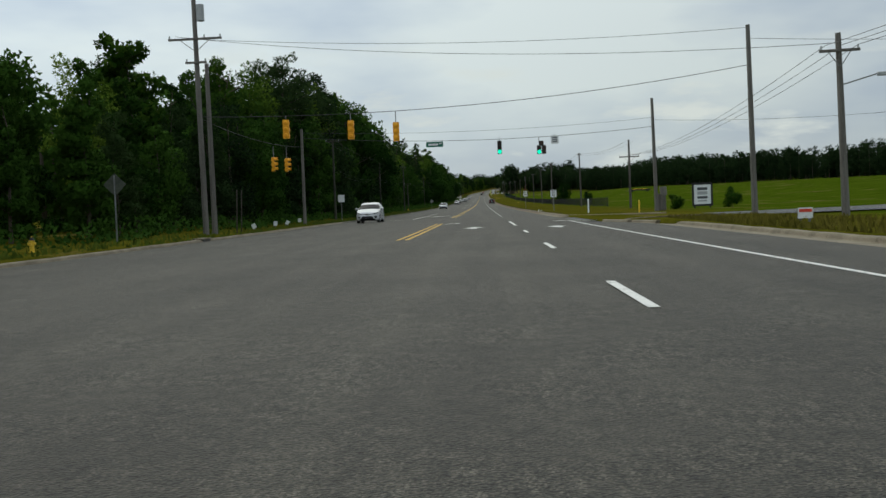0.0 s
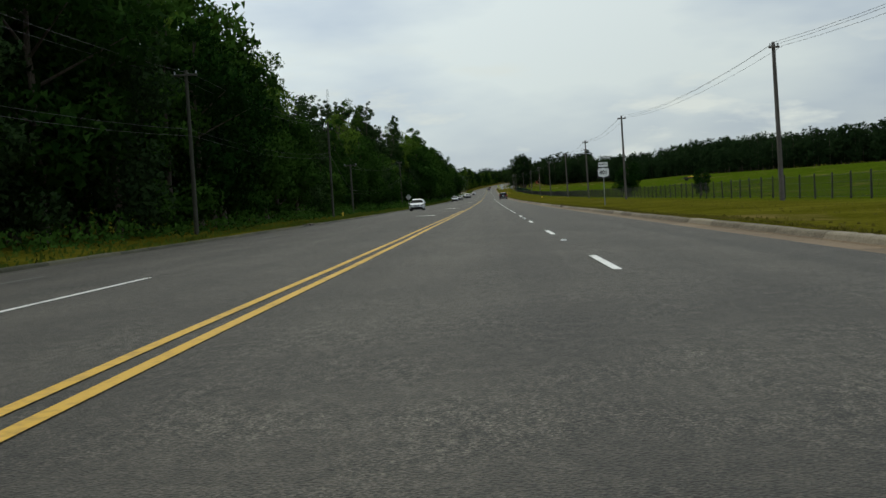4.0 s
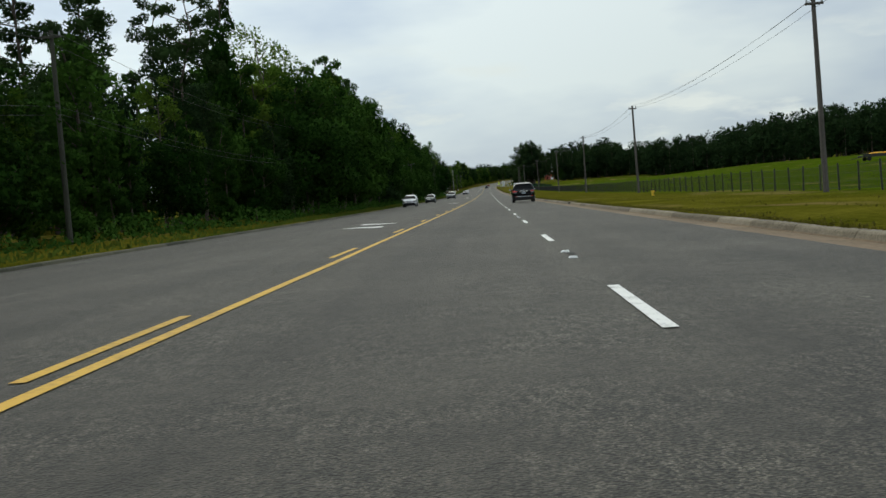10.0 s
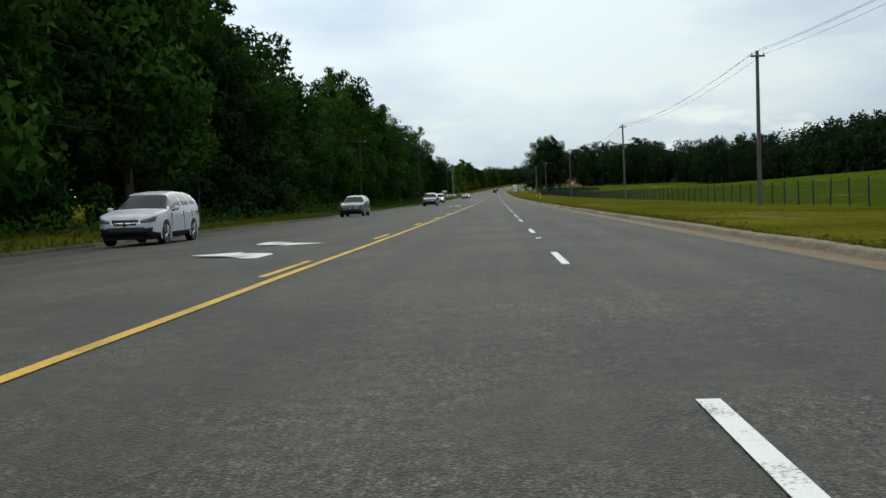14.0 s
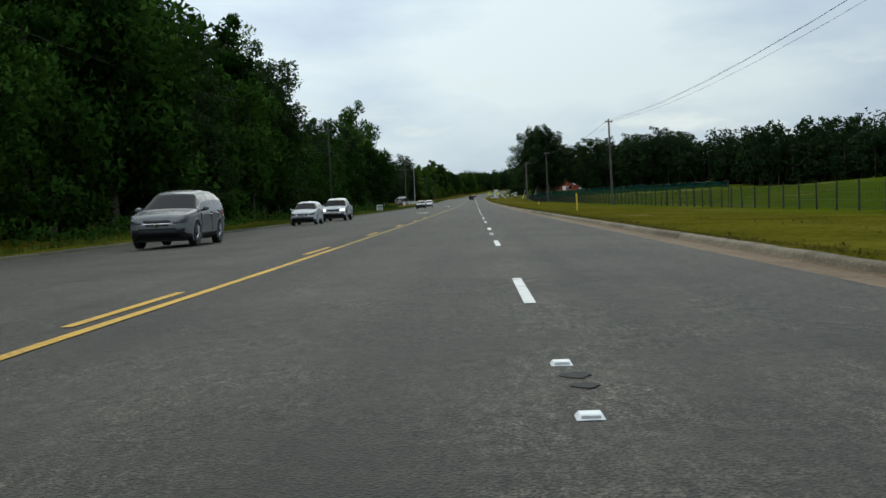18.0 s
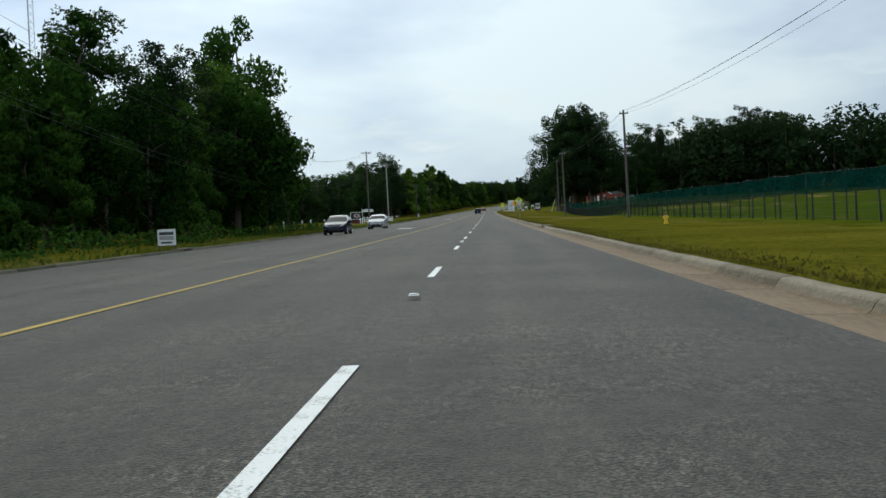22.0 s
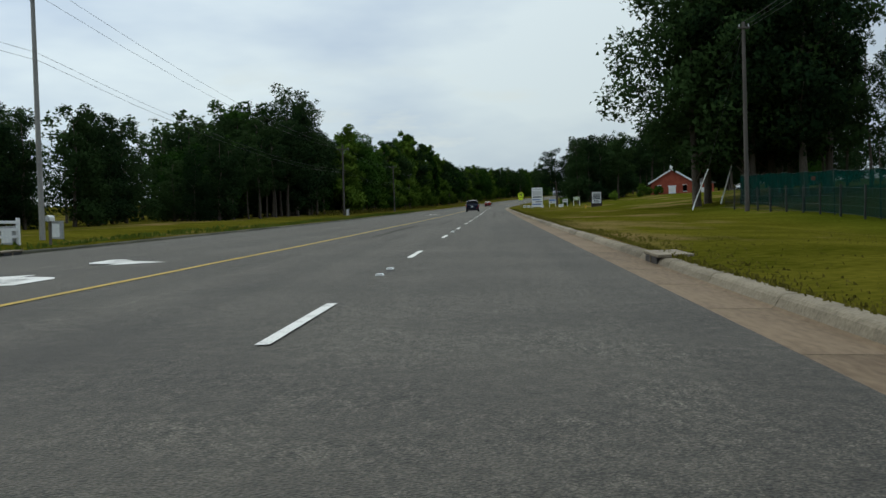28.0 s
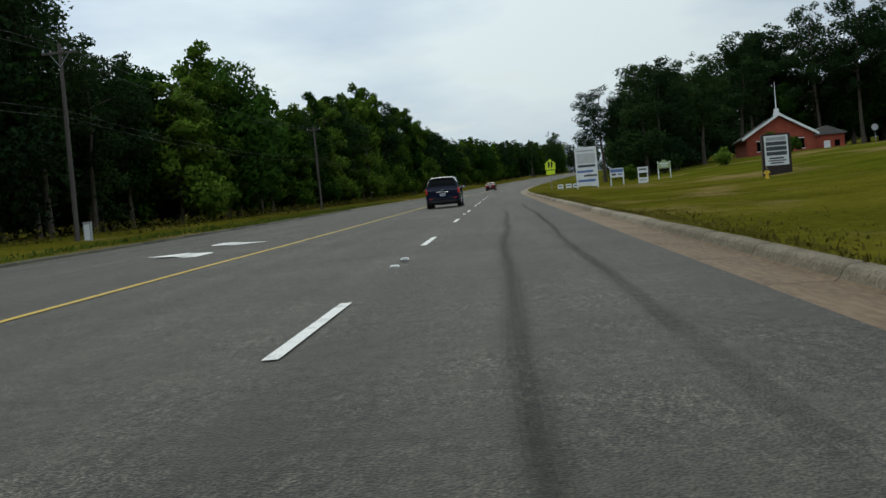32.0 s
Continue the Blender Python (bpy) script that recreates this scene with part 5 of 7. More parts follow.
def road_sign(x, y, z, kind, w, h, face, label, rim=None, category="road sign", turn=0, post_h=None, name="road_sign", back=False, lean=0):
    """z: height of the panel's centre over the ground. Returns the thing and its panel, whose face is at y = -0.006."""
    t = thing(name, label, category, pose(x, y, gz(x, y), 0, lean, turn))
    sign_post(t, post_h or z + h * 0.4)
    p = part("panel", prism(plate_outline(kind, w, h), -0.004, 0.02), face, t, m=pose(0, 0, z))
    part("panel_back", prism(plate_outline(kind, w * 0.99, h * 0.99), 0.021, 0.024), SIGN_SHADED if face == SIGN_SHADED else SIGN_GREY, p)
    if rim is not None:
        outer, inner = plate_outline(kind, w * 0.96, h * 0.96), plate_outline(kind, w * 0.92, h * 0.92)
        bm = bmesh.new()
        n = len(outer)
        a = [bm.verts.new((q[0], -0.006, q[1])) for q in outer]
        b = [bm.verts.new((q[0], -0.006, q[1])) for q in inner]
        for k in range(n):
            j = (k + 1) % n
            bm.faces.new((a[k], a[j], b[j], b[k]))
        part("border", bm, rim, p)
    return t, p


t, p = road_sign(5.9, 107.4, 1.72, "rect", 0.62, 0.76, SIGN_WHITE, "white speed limit sign on a steel post in the verge", BLACK)
lettering("SPEED", 0.15, BLACK, p, 0, 0.26)
lettering("LIMIT", 0.15, BLACK, p, 0, 0.11)
lettering("55", 0.36, BLACK, p, 0, -0.17)
t, p = road_sign(6.3, 187, 2.2, "rect", 0.84, 0.72, BLACK, "black square route marker with a white shield and numerals")
part("shield", prism([(1.36 * a, 1.3 * b) for a, b in ((-0.22, 0.24), (-0.12, 0.21), (0, 0.26), (0.12, 0.21), (0.22, 0.24), (0.285, 0.10), (0.26, 0.0), (0.275, -0.12), (0.2, -0.2), (0.08, -0.22), (0, -0.265), (-0.08, -0.22), (-0.2, -0.2), (-0.275, -0.12), (-0.26, 0), (-0.285, 0.10))], -0.010, -0.005), SIGN_WHITE, p)
lettering("401", 0.36, BLACK, p, 0, 0.0, -0.013)
q = part("direction_plate", prism(rounded(0.62, 0.3, 0.04), -0.004, 0.02), SIGN_WHITE, t, m=pose(0, 0, 2.74))
lettering("NORTH", 0.16, BLACK, q, 0, 0)
t, p = road_sign(5.26, 775.6, 2.3, "diamond", 1.17, 1.17, SIGN_LIME, "lime diamond warning sign for a school speed zone", BLACK, post_h=2.75, lean=-2)
part("arrow_symbol", prism([(-0.08, 0.30), (0.08, 0.30), (0.08, 0.40), (0.18, 0.40), (0, 0.55), (-0.18, 0.40), (-0.08, 0.40)], -0.009, -0.006), BLACK, p)
part("symbol_border", prism(rounded(0.46, 0.70, 0.04), -0.008, -0.005), BLACK, p, m=pose(0, 0, -0.09))
lm = part("symbol_panel", prism(rounded(0.43, 0.67, 0.03), -0.011, -0.0085), SIGN_WHITE, p, m=pose(0, 0, -0.09))
part("top_strip", prism(rounded(0.42, 0.15, 0.02), -0.014, -0.0115), SIGN_LIME, lm, m=pose(0, 0, 0.255))
lettering("SCHOOL", 0.105, BLACK, lm, 0, 0.255, -0.016)
lettering("SPEED", 0.118, BLACK, lm, 0, 0.115, -0.013)
lettering("LIMIT", 0.118, BLACK, lm, 0, 0.0, -0.013)
lettering("35", 0.29, BLACK, lm, 0, -0.19, -0.013)
t, p = road_sign(5.7, 812.5, 2.25, "diamond", 1.15, 1.15, SIGN_AMBER, "amber diamond sign warning of a side road", BLACK)
part("junction_symbol", prism([(-0.07, -0.34), (0.07, -0.34), (0.07, -0.05), (0.32, -0.05), (0.32, 0.09), (0.07, 0.09), (0.07, 0.36), (-0.07, 0.36)], -0.009, -0.006), BLACK, p)
t, p = road_sign(6.7, 1012, 2.7, "pentagon", 1.1, 1.15, SIGN_LIME, "lime pentagon school crossing sign on a post", BLACK)
for dx in (-0.14, 0.16):
    part("walker_symbol", prism([(dx - 0.1, -0.34), (dx + 0.02, -0.34), (dx + 0.1, -0.05), (dx + 0.12, 0.14), (dx + 0.03, 0.3), (dx - 0.07, 0.28), (dx - 0.1, 0.05)], -0.009, -0.006), BLACK, p)
part("lower_plate", prism(rounded(0.9, 0.42, 0.04), -0.004, 0.02), SIGN_LIME, t, m=pose(0, 0, 1.85))
road_sign(-16.3, 308, 2.05, "diamond", 1.1, 1.1, SIGN_GREY, "bare grey back of a diamond road sign at the wood's edge", turn=180)
road_sign(-17.2, 44.6, 2.5, "diamond", 1.0, 1.0, SIGN_SHADED, "dull grey back of a diamond sign on a thin post", turn=180)
road_sign(-16.8, 114, 2.4, "rect", 0.7, 0.8, SIGN_WHITE, "small white rectangular sign at the wood's edge")
t, p = road_sign(-21.2, 1085, 2.0, "rect", 0.75, 1.1, SIGN_WHITE, "white sign beside the far lanes")
bars(p, [(-0.2, 0.2, 0.2, 0.12), (-0.2, 0.2, -0.15, 0.3)], PRINT)
road_sign(44.5, 1025, 1.7, "octagon", 0.8, 0.8, SIGN_GREY, "pale back of an octagonal sign on the church lawn", turn=0)
t, p = road_sign(63, 1040, 1.8, "diamond", 1.25, 1.25, SIGN_ORANGE, "orange diamond works sign on a portable stand", category="works sign")
part("lower_plate", prism(rounded(0.5, 0.5, 0.04), -0.004, 0.02), SIGN_ORANGE, t, m=pose(0, 0, 0.75))
road_sign(74, 1046, 1.7, "rect", 0.9, 0.9, SIGN_RED, "red traffic sign at the far side of the lawn")

# street name and lane signs on the span wire
t = thing("street_name_sign", "green street name sign hung from the span wire", "street sign", pose(-5.0, 83.2, far_z(-5.0) - 0.28))
part("panel", prism(rounded(1.35, 0.42, 0.05), -0.01, 0.01), SIGN_GREEN, t)
bars(t, [(-0.5, 0.28, -0.01, 0.15), (0.36, 0.55, 0.05, 0.1)], SIGN_WHITE, -0.014)
for sx in (-0.5, 0.5):
    part("hanger", tube(bmesh.new(), (sx, 0, 0.2), (sx, 0, 0.34), 0.012, 0.012, 6), GALV, t)
t = thing("lane_use_sign", "white square lane control sign hung beside the signal", "road sign", pose(4.5, 83.2, far_z(4.5) - 0.3))
part("panel", prism(rounded(0.6, 0.66, 0.05), -0.01, 0.01), SIGN_WHITE, t)
bars(t, [(-0.2, 0.2, 0.16, 0.08), (-0.2, 0.2, 0.0, 0.08), (-0.2, 0.2, -0.16, 0.08)], PRINT, -0.014)
part("hanger", tube(bmesh.new(), (0, 0, 0.3), (0, 0, 0.42), 0.012, 0.012, 6), GALV, t)


# ---- notice boards ----
def board_sign(x, y, w, h, z0, label, face=SIGN_WHITE, rows=(), posts=2, post_mat=GALV, turn=0, frame_mat=None, category="sign board", name="sign_board", top=None, rim=0.065):
    t = thing(name, label, category, pose(x, y, gz(x, y), 0, 0, turn))
    for k in range(posts):
        px = (-w / 2 + 0.06 + (w - 0.12) * k / max(1, posts - 1)) if posts > 1 else 0
        part("post", boxed(px - 0.05, px + 0.05, 0.03, 0.13, -0.4, z0 + h * (0.9 if frame_mat is None else 1.0), 0.008), post_mat, t)
    outline = top or rounded(w, h, 0.02, 2)
    p = part("panel", prism(outline, -0.02, 0.028), face, t, m=pose(0, 0, z0 + h / 2))
    if frame_mat:
        for a, b, c, d in ((-w / 2 - rim, w / 2 + rim, h / 2, h / 2 + rim), (-w / 2 - rim, w / 2 + rim, -h / 2 - rim, -h / 2), (-w / 2 - rim, -w / 2, -h / 2, h / 2), (w / 2, w / 2 + rim, -h / 2, h / 2)):
            part("frame_bar", boxed(a, b, -0.04, 0.03, c, d), frame_mat, p)
    for x0, x1, zz, hh, mm in rows:
        part("print_bar", boxed(x0, x1, -0.026, -0.021, zz - hh / 2, zz + hh / 2), mm, p)
    return t, p


board_sign(18.4, 95, 1.5, 1.75, 0.35, "white notice board in a dark frame among shrubs", SIGN_WHITE,
           [(-0.45, 0.45, 0.5, 0.26, PRINT), (-0.45, 0.45, 0.12, 0.3, SIGN_GREY), (-0.45, 0.45, -0.28, 0.22, PRINT), (-0.4, 0.4, -0.58, 0.14, SIGN_GREY)], post_mat=BLACK, frame_mat=BLACK, rim=0.17)
board_sign(8.8, 33.5, 0.46, 0.34, 0.1, "small white and red yard sign in tall grass", SIGN_WHITE, [(-0.2, 0.2, 0.08, 0.1, SIGN_RED)], post_mat=GALV)
t, p = board_sign(-15.9, 691, 0.95, 0.85, 0.25, "white real estate style yard sign on wooden posts", SIGN_WHITE, [(-0.38, 0.38, 0.2, 0.16, PRINT), (-0.38, 0.38, -0.04, 0.2, SIGN_GREY), (-0.3, 0.3, -0.28, 0.1, PRINT)], post_mat=POLE)
board_sign(9.45, 1000, 2.0, 3.6, 0.2, "tall white directory sign with rows of faded print", SIGN_WHITE,
           [(-0.75, 0.75, 1.45, 0.12, SIGN_GREY), (-0.85, 0.85, 0.75, 0.9, material("weathered_print", (0.45, 0.45, 0.44), (0.58, 0.58, 0.56), 2.0, 12.0)), (-0.8, 0.8, 0.05, 0.22, PRINT), (-0.9, 0.6, -0.45, 0.2, SIGN_BLUE), (-0.3, 0.9, -0.85, 0.16, PRINT), (-0.85, 0.75, -1.3, 0.22, SIGN_BLUE)], post_mat=TRIM)
board_sign(12.4, 1002, 1.3, 0.85, 0.75, "blue and white advertising board on low posts", SIGN_WHITE, [(-0.6, 0.6, 0.2, 0.3, SIGN_BLUE), (-0.5, -0.1, -0.15, 0.2, PRINT), (0.1, 0.5, -0.15, 0.16, SIGN_BLUE)], post_mat=TRIM)
board_sign(14.7, 1001, 0.95, 0.55, 0.85, "small white arched notice board on two white legs", SIGN_WHITE, [(-0.35, 0.35, 0.05, 0.14, PRINT)], post_mat=TRIM)
board_sign(17.0, 1003, 1.25, 0.75, 0.95, "pale green arched sign on two white legs", BARN, [(-0.42, 0.42, 0.08, 0.12, SIGN_WHITE), (-0.3, 0.3, -0.14, 0.08, SIGN_WHITE)], post_mat=TRIM,
           top=[(-0.62, -0.37), (0.62, -0.37), (0.62, 0.12), (0.5, 0.22), (0.22, 0.3), (0.12, 0.42), (-0.12, 0.42), (-0.22, 0.3), (-0.5, 0.22), (-0.62, 0.12)])
board_sign(13.2, 990, 0.8, 0.45, 0.1, "small white yard sign stuck in the lawn", SIGN_WHITE, [(-0.3, 0.3, 0.02, 0.12, SIGN_GREY)])
for x in (7.2, 8.0, 8.7, 10.6):
    board_sign(x, 1003.5 + x * 0.2, 0.55, 0.4, 0.12, "small white yard sign among a row of signs", SIGN_WHITE, [(-0.2, 0.2, 0.02, 0.1, PRINT)])

# church sign
SIGN_TIMBER = material("dark_sign_timber", (0.02, 0.015, 0.012), (0.045, 0.034, 0.027), 1.0, 10.0, rough=0.8)
t = thing("church_sign", "white church notice board in a dark timber frame on the lawn", "sign board", pose(16.75, 961.5, gz(16.75, 961.5) - 0.05, 0, 0, 4) @ Matrix.Scale(0.86, 4))
for sx in (-1, 1):
    part("post", boxed(sx * 0.86 - 0.07, sx * 0.86 + 0.07, -0.14, 0.14, -0.3, 2.62, 0.012), SIGN_TIMBER, t)
part("base_board", boxed(-0.79, 0.79, -0.13, 0.13, -0.3, 0.62), SIGN_TIMBER, t)
part("header", boxed(-0.79, 0.79, -0.13, 0.13, 2.55, 2.66), SIGN_TIMBER, t)
p = part("cabinet", boxed(-0.77, 0.77, -0.12, 0.12, 0.63, 2.54), SIGN_WHITE, t)
for x0, x1, zz, hh, mm in ((-0.64, 0.64, 2.32, 0.22, SIGN_GREY), (-0.66, 0.66, 2.02, 0.24, PRINT), (-0.66, 0.66, 1.70, 0.26, PRINT), (-0.66, 0.66, 1.38, 0.24, PRINT), (-0.5, 0.45, 1.08, 0.1, PRINT), (-0.55, 0.6, 0.92, 0.07, PRINT), (-0.45, 0.45, 0.77, 0.08, PRINT)):
    part("print_bar", boxed(x0, x1, -0.128, -0.123, zz - hh / 2, zz + hh / 2), mm, p)

# business boards and rail fence at the entrance drive
t, p = board_sign(-21.9, 819.5, 2.05, 1.1, 0.75, "black business board with a pale oval crest in a white frame", material("black_board", (0.012, 0.011, 0.011), (0.03, 0.027, 0.026), 1.0, 8.0), [], post_mat=BRICK_DARK, frame_mat=TRIM, turn=8)
part("oval_crest", prism([(0.56 * math.cos(2 * math.pi * k / 24), 0.36 * math.sin(2 * math.pi * k / 24)) for k in range(24)], -0.028, -0.021), SIGN_GREY, p)
part("crest_emblem", prism([(-0.16, -0.24), (0.16, -0.24), (0.24, 0.06), (0.0, 0.24), (-0.24, 0.06)], -0.033, -0.029), BRICK, p)
part("brick_base", boxed(-1.1, 1.1, -0.2, 0.2, -0.2, 0.6, 0.01), BRICK_DARK, thing("planter_wall", "low dark brick planter under the business board", "planter", pose(-21.9, 819.9, gz(-21.9, 819.9), 0, 0, 8)))
t, p = board_sign(-23.0, 846, 2.4, 0.3, 2.0, "white letter board raised on two dark posts", SIGN_WHITE, [], post_mat=BLACK, turn=6)
for k in range(8):
    part("letter_block", boxed(-1.1 + 0.29 * k, -0.9 + 0.29 * k, -0.03, 0.02, 0.17, 0.42), SIGN_WHITE, p)


def rail_fence(x0, y0, x1, y1, posts, label):
    t = thing("rail_fence", label, "fence", pose(x0, y0, gz(x0, y0)), "white fences at the entrance")
    d = Vector((x1 - x0, y1 - y0, 0))
    ang = math.degrees(math.atan2(d.y, d.x))
    for k in range(posts):
        f = k / (posts - 1)
        q = d * f
        z = gz(x0 + q.x, y0 + q.y) - gz(x0, y0)
        part("post", boxed(-0.065, 0.065, -0.065, 0.065, -0.3, 1.12, 0.01), TRIM, t, m=pose(q.x, q.y, z, 0, 0, ang))
        if k < posts - 1:
            e = d / (posts - 1)
            z2 = gz(x0 + q.x + e.x, y0 + q.y + e.y) - gz(x0, y0)
            for zz in (0.35, 0.65, 0.95):
                part("rail", boxed(0.05, e.length - 0.05, -0.02, 0.02, zz - 0.06, zz + 0.06), TRIM, t, m=pose(q.x, q.y, z, 0, -math.degrees(math.atan((z2 - z) / e.length)), ang))


rail_fence(-20.8, 821.0, -20.25, 826.2, 3, "short white post and rail fence beside the drive")
rail_fence(-20.8, 831, -18.0, 846, 5, "long white post and rail fence at the entrance")
for x, y in ((-20.3, 811.7), (-20.05, 812.3), (-19.5, 741), (-20.5, 752), (-21, 760), (-22.5, 775), (-23, 790)):
    t = thing("marker_post", "short white painted post in the roadside grass", "post", pose(x, y, gz(x, y)), "white posts on the verge")
    part("post", prism([(-0.07, -0.2), (0.07, -0.2), (0.07, 0.95), (0.0, 1.05), (-0.07, 0.95)], -0.05, 0.05), TRIM, t)


def utility_box(x, y, w, h, label):
    t = thing("utility_box", label, "utility box", pose(x, y, gz(x, y)))
    part("housing", boxed(-w / 2, w / 2, -w / 3, w / 3, -0.1, h, 0.03), SIGN_GREY, t)
    part("lid", boxed(-w / 2 - 0.02, w / 2 + 0.02, -w / 3 - 0.02, w / 3 + 0.02, h, h + 0.05, 0.01), SIGN_GREY, t)
    part("door_panel", boxed(-w / 2 + 0.06, w / 2 - 0.06, -w / 3 - 0.008, -w / 3 + 0.002, 0.08, h - 0.08), SIGN_WHITE, t)


for x, y, w, h in ((-19.4, 853, 0.6, 0.8), (-18.4, 846, 0.55, 0.7), (-24.5, 846, 0.6, 0.7), (-19.85, 955.0, 0.4, 0.95)):
    utility_box(x, y, w, h, "pale grey utility pedestal standing in the grass")


def mailbox(x, y):
    t = thing("mailbox", "white metal mailbox on a wooden post", "mailbox", pose(x, y, gz(x, y)))
    part("post", boxed(-0.05, 0.05, -0.05, 0.05, -0.3, 1.0, 0.006), POLE, t)
    part("body", prism([(-0.1, 1.0), (0.1, 1.0), (0.1, 1.14), (0.07, 1.21), (0, 1.24), (-0.07, 1.21), (-0.1, 1.14)], -0.25, 0.25), SIGN_WHITE, t)
    part("door", prism([(-0.095, 1.005), (0.095, 1.005), (0.095, 1.14), (0, 1.23), (-0.095, 1.14)], -0.262, -0.251), SIGN_GREY, t)


mailbox(-16.6, 838)
mailbox(-17.0, 846.8)


def hydrant(x, y, label="yellow fire hydrant with a dark cap on the grass"):
    t = thing("fire_hydrant", label, "fire hydrant", pose(x, y, gz(x, y)) @ Matrix.Diagonal((0.72, 0.72, 0.8, 1)), "hydrants on the verge")
    bm = bmesh.new()
    for z0, z1, r0, r1 in ((0, 0.05, 0.17, 0.17), (0.05, 0.5, 0.115, 0.105), (0.5, 0.54, 0.15, 0.15)):
        tube(bm, (0, 0, z0), (0, 0, z1), r0, r1, 12)
    part("barrel", bm, HYDRANT, t)
    part("bonnet", tube(bmesh.new(), (0, 0, 0.54), (0, 0, 0.68), 0.13, 0.05, 12), BLACK, t, "dark bonnet")
    part("nut", tube(bmesh.new(), (0, 0, 0.68), (0, 0, 0.74), 0.03, 0.03, 5), HYDRANT, t)
    for a, b in (((-0.1, 0, 0.4), (-0.2, 0, 0.4)), ((0.1, 0, 0.4), (0.2, 0, 0.4)), ((0, -0.1, 0.36), (0, -0.22, 0.36))):
        part("outlet", tube(bmesh.new(), a, b, 0.06, 0.06, 8), HYDRANT, t)


hydrant(9.8, 689.6)
hydrant(14.6, 955.2, "yellow fire hydrant in front of the church sign")
hydrant(11.3, 372)
hydrant(-17.2, 36.0, "yellow fire hydrant at the wood's edge")
hydrant(-18.0, 233, "pale fire hydrant beside a pole at the wood's edge")


def bollard(x, y, h, mat, label):
    t = thing("marker_pipe", label, "marker post", pose(x, y, gz(x, y), 0, u(-1, 1)))
    part("pipe", tube(bmesh.new(), (0, 0, -0.3), (0, 0, h), 0.055, 0.055, 10), mat, t)
    part("cap", tube(bmesh.new(), (0, 0, h), (0, 0, h + 0.06), 0.06, 0.03, 10), mat, t)


bollard(6.9, 597.0, 1.2, HYDRANT, "tall yellow pipeline marker post on the grass")
bollard(6.5, 78.5, 0.95, TRIM, "pale yellow marker post beside the kerb")
bollard(9.6, 74, 0.8, HYDRANT, "short yellow marker post beside the side street")
for k, (x, y) in enumerate(((-16.8, 70.5), (-16.6, 76), (-16.7, 80.5), (-16.9, 88))):
    t = thing("leaflet_sign", "small white plastic sign leaning in the verge", "yard sign", pose(x, y, gz(x, y), 0, (-25, 5, 30, 0)[k], 0))
    part("stake", boxed(-0.012, 0.012, -0.012, 0.012, -0.2, 0.4), GALV, t)
    part("sheet", boxed(-0.14, 0.14, -0.022, -0.013, 0.18, 0.5), SIGN_WHITE, t)
for x, y, a in ((-16.6, 64, 14), (-16.9, 66.5, 8)):
    t = thing("stay_guard", "leaning weathered guy wire guard beside the poles", "guy wire", pose(x, y, gz(x, y)))
    part("guard", tube(bmesh.new(), (0, 0, -0.2), (0.4, -1.2, 2.6), 0.04, 0.04, 6), POLE, t)
t = thing("stay_guard", "pale plastic guy wire guard under the big pines", "guy wire", pose(20.5, 893, gz(20.5, 893)))
part("guard", tube(bmesh.new(), (0, 0, -0.2), (1.1, 0.3, 3.2), 0.06, 0.06, 8), TRIM, t)

# ---- field fence: dark posts and woven wire ----
FX = 17.2


def field_fence(y0, y1, label):
    t = thing("field_fence", label, "fence", pose(FX, y0, gz(FX, y0)), "fence along the field")
    n = int(round((y1 - y0) / 3.0))
    z0 = gz(FX, y0)
    for k in range(n):
        y = y0 + 3.0 * k
        o = part("post", FENCE_POST, DARKPOST, t)
        o.matrix_basis = pose(u(-0.05, 0.05), y - y0, gz(FX, y) - z0, u(-1.5, 1.5), u(-2, 2))
    for zz in (0.12, 0.5, 0.9, 1.3):
        bm = wire(bmesh.new(), [(0, 3.0 * k, gz(FX, y0 + 3.0 * k) - z0 + zz) for k in range(n + 1)], 0.006, 4)
        part("strand", bm, DARKPOST, t)
    bm = bmesh.new()
    y = y0 + 0.1
    while y < y0 + 3.0 * n:
        z = gz(FX, y) - z0
        for r in (-1, 1):
            vs = [bm.verts.new((sx * 0.005, y - y0 + sy * 0.005, zz)) for sx, sy, zz in ((-1, r, z + 0.1), (1, -r, z + 0.1), (1, -r, z + 1.3), (-1, r, z + 1.3))]
            bm.faces.new(vs)
        y += 0.16
    me = finish("woven_wire", bm, DARKPOST)
    tagged(part("woven_wire", me, DARKPOST, t), kind="stuff")


FENCE_POST = finish("post", tube(bmesh.new(), (0, 0, -0.4), (0, 0, 1.45), 0.055, 0.045, 7), DARKPOST)
for ya in range(156, 860, 60):
    field_fence(ya, min(ya + 60, 880), "dark steel post and wire fence along the grass field")

# green netting hung high on the fence line; it reaches the ground near its corner
NET_TOP = [(596, 1.9), (640, 2.2), (690, 2.4), (790, 2.4), (825, 2.15), (856, 2.1), (884, 2.2)]
NET_LOW = [(596, 1.45), (690, 1.3), (737, 0.95), (757, 0.8), (776, 0.1), (884, 0.02)]


def net_line(y):
    return 17.45 + 2.6 * smooth(852, 884, y)


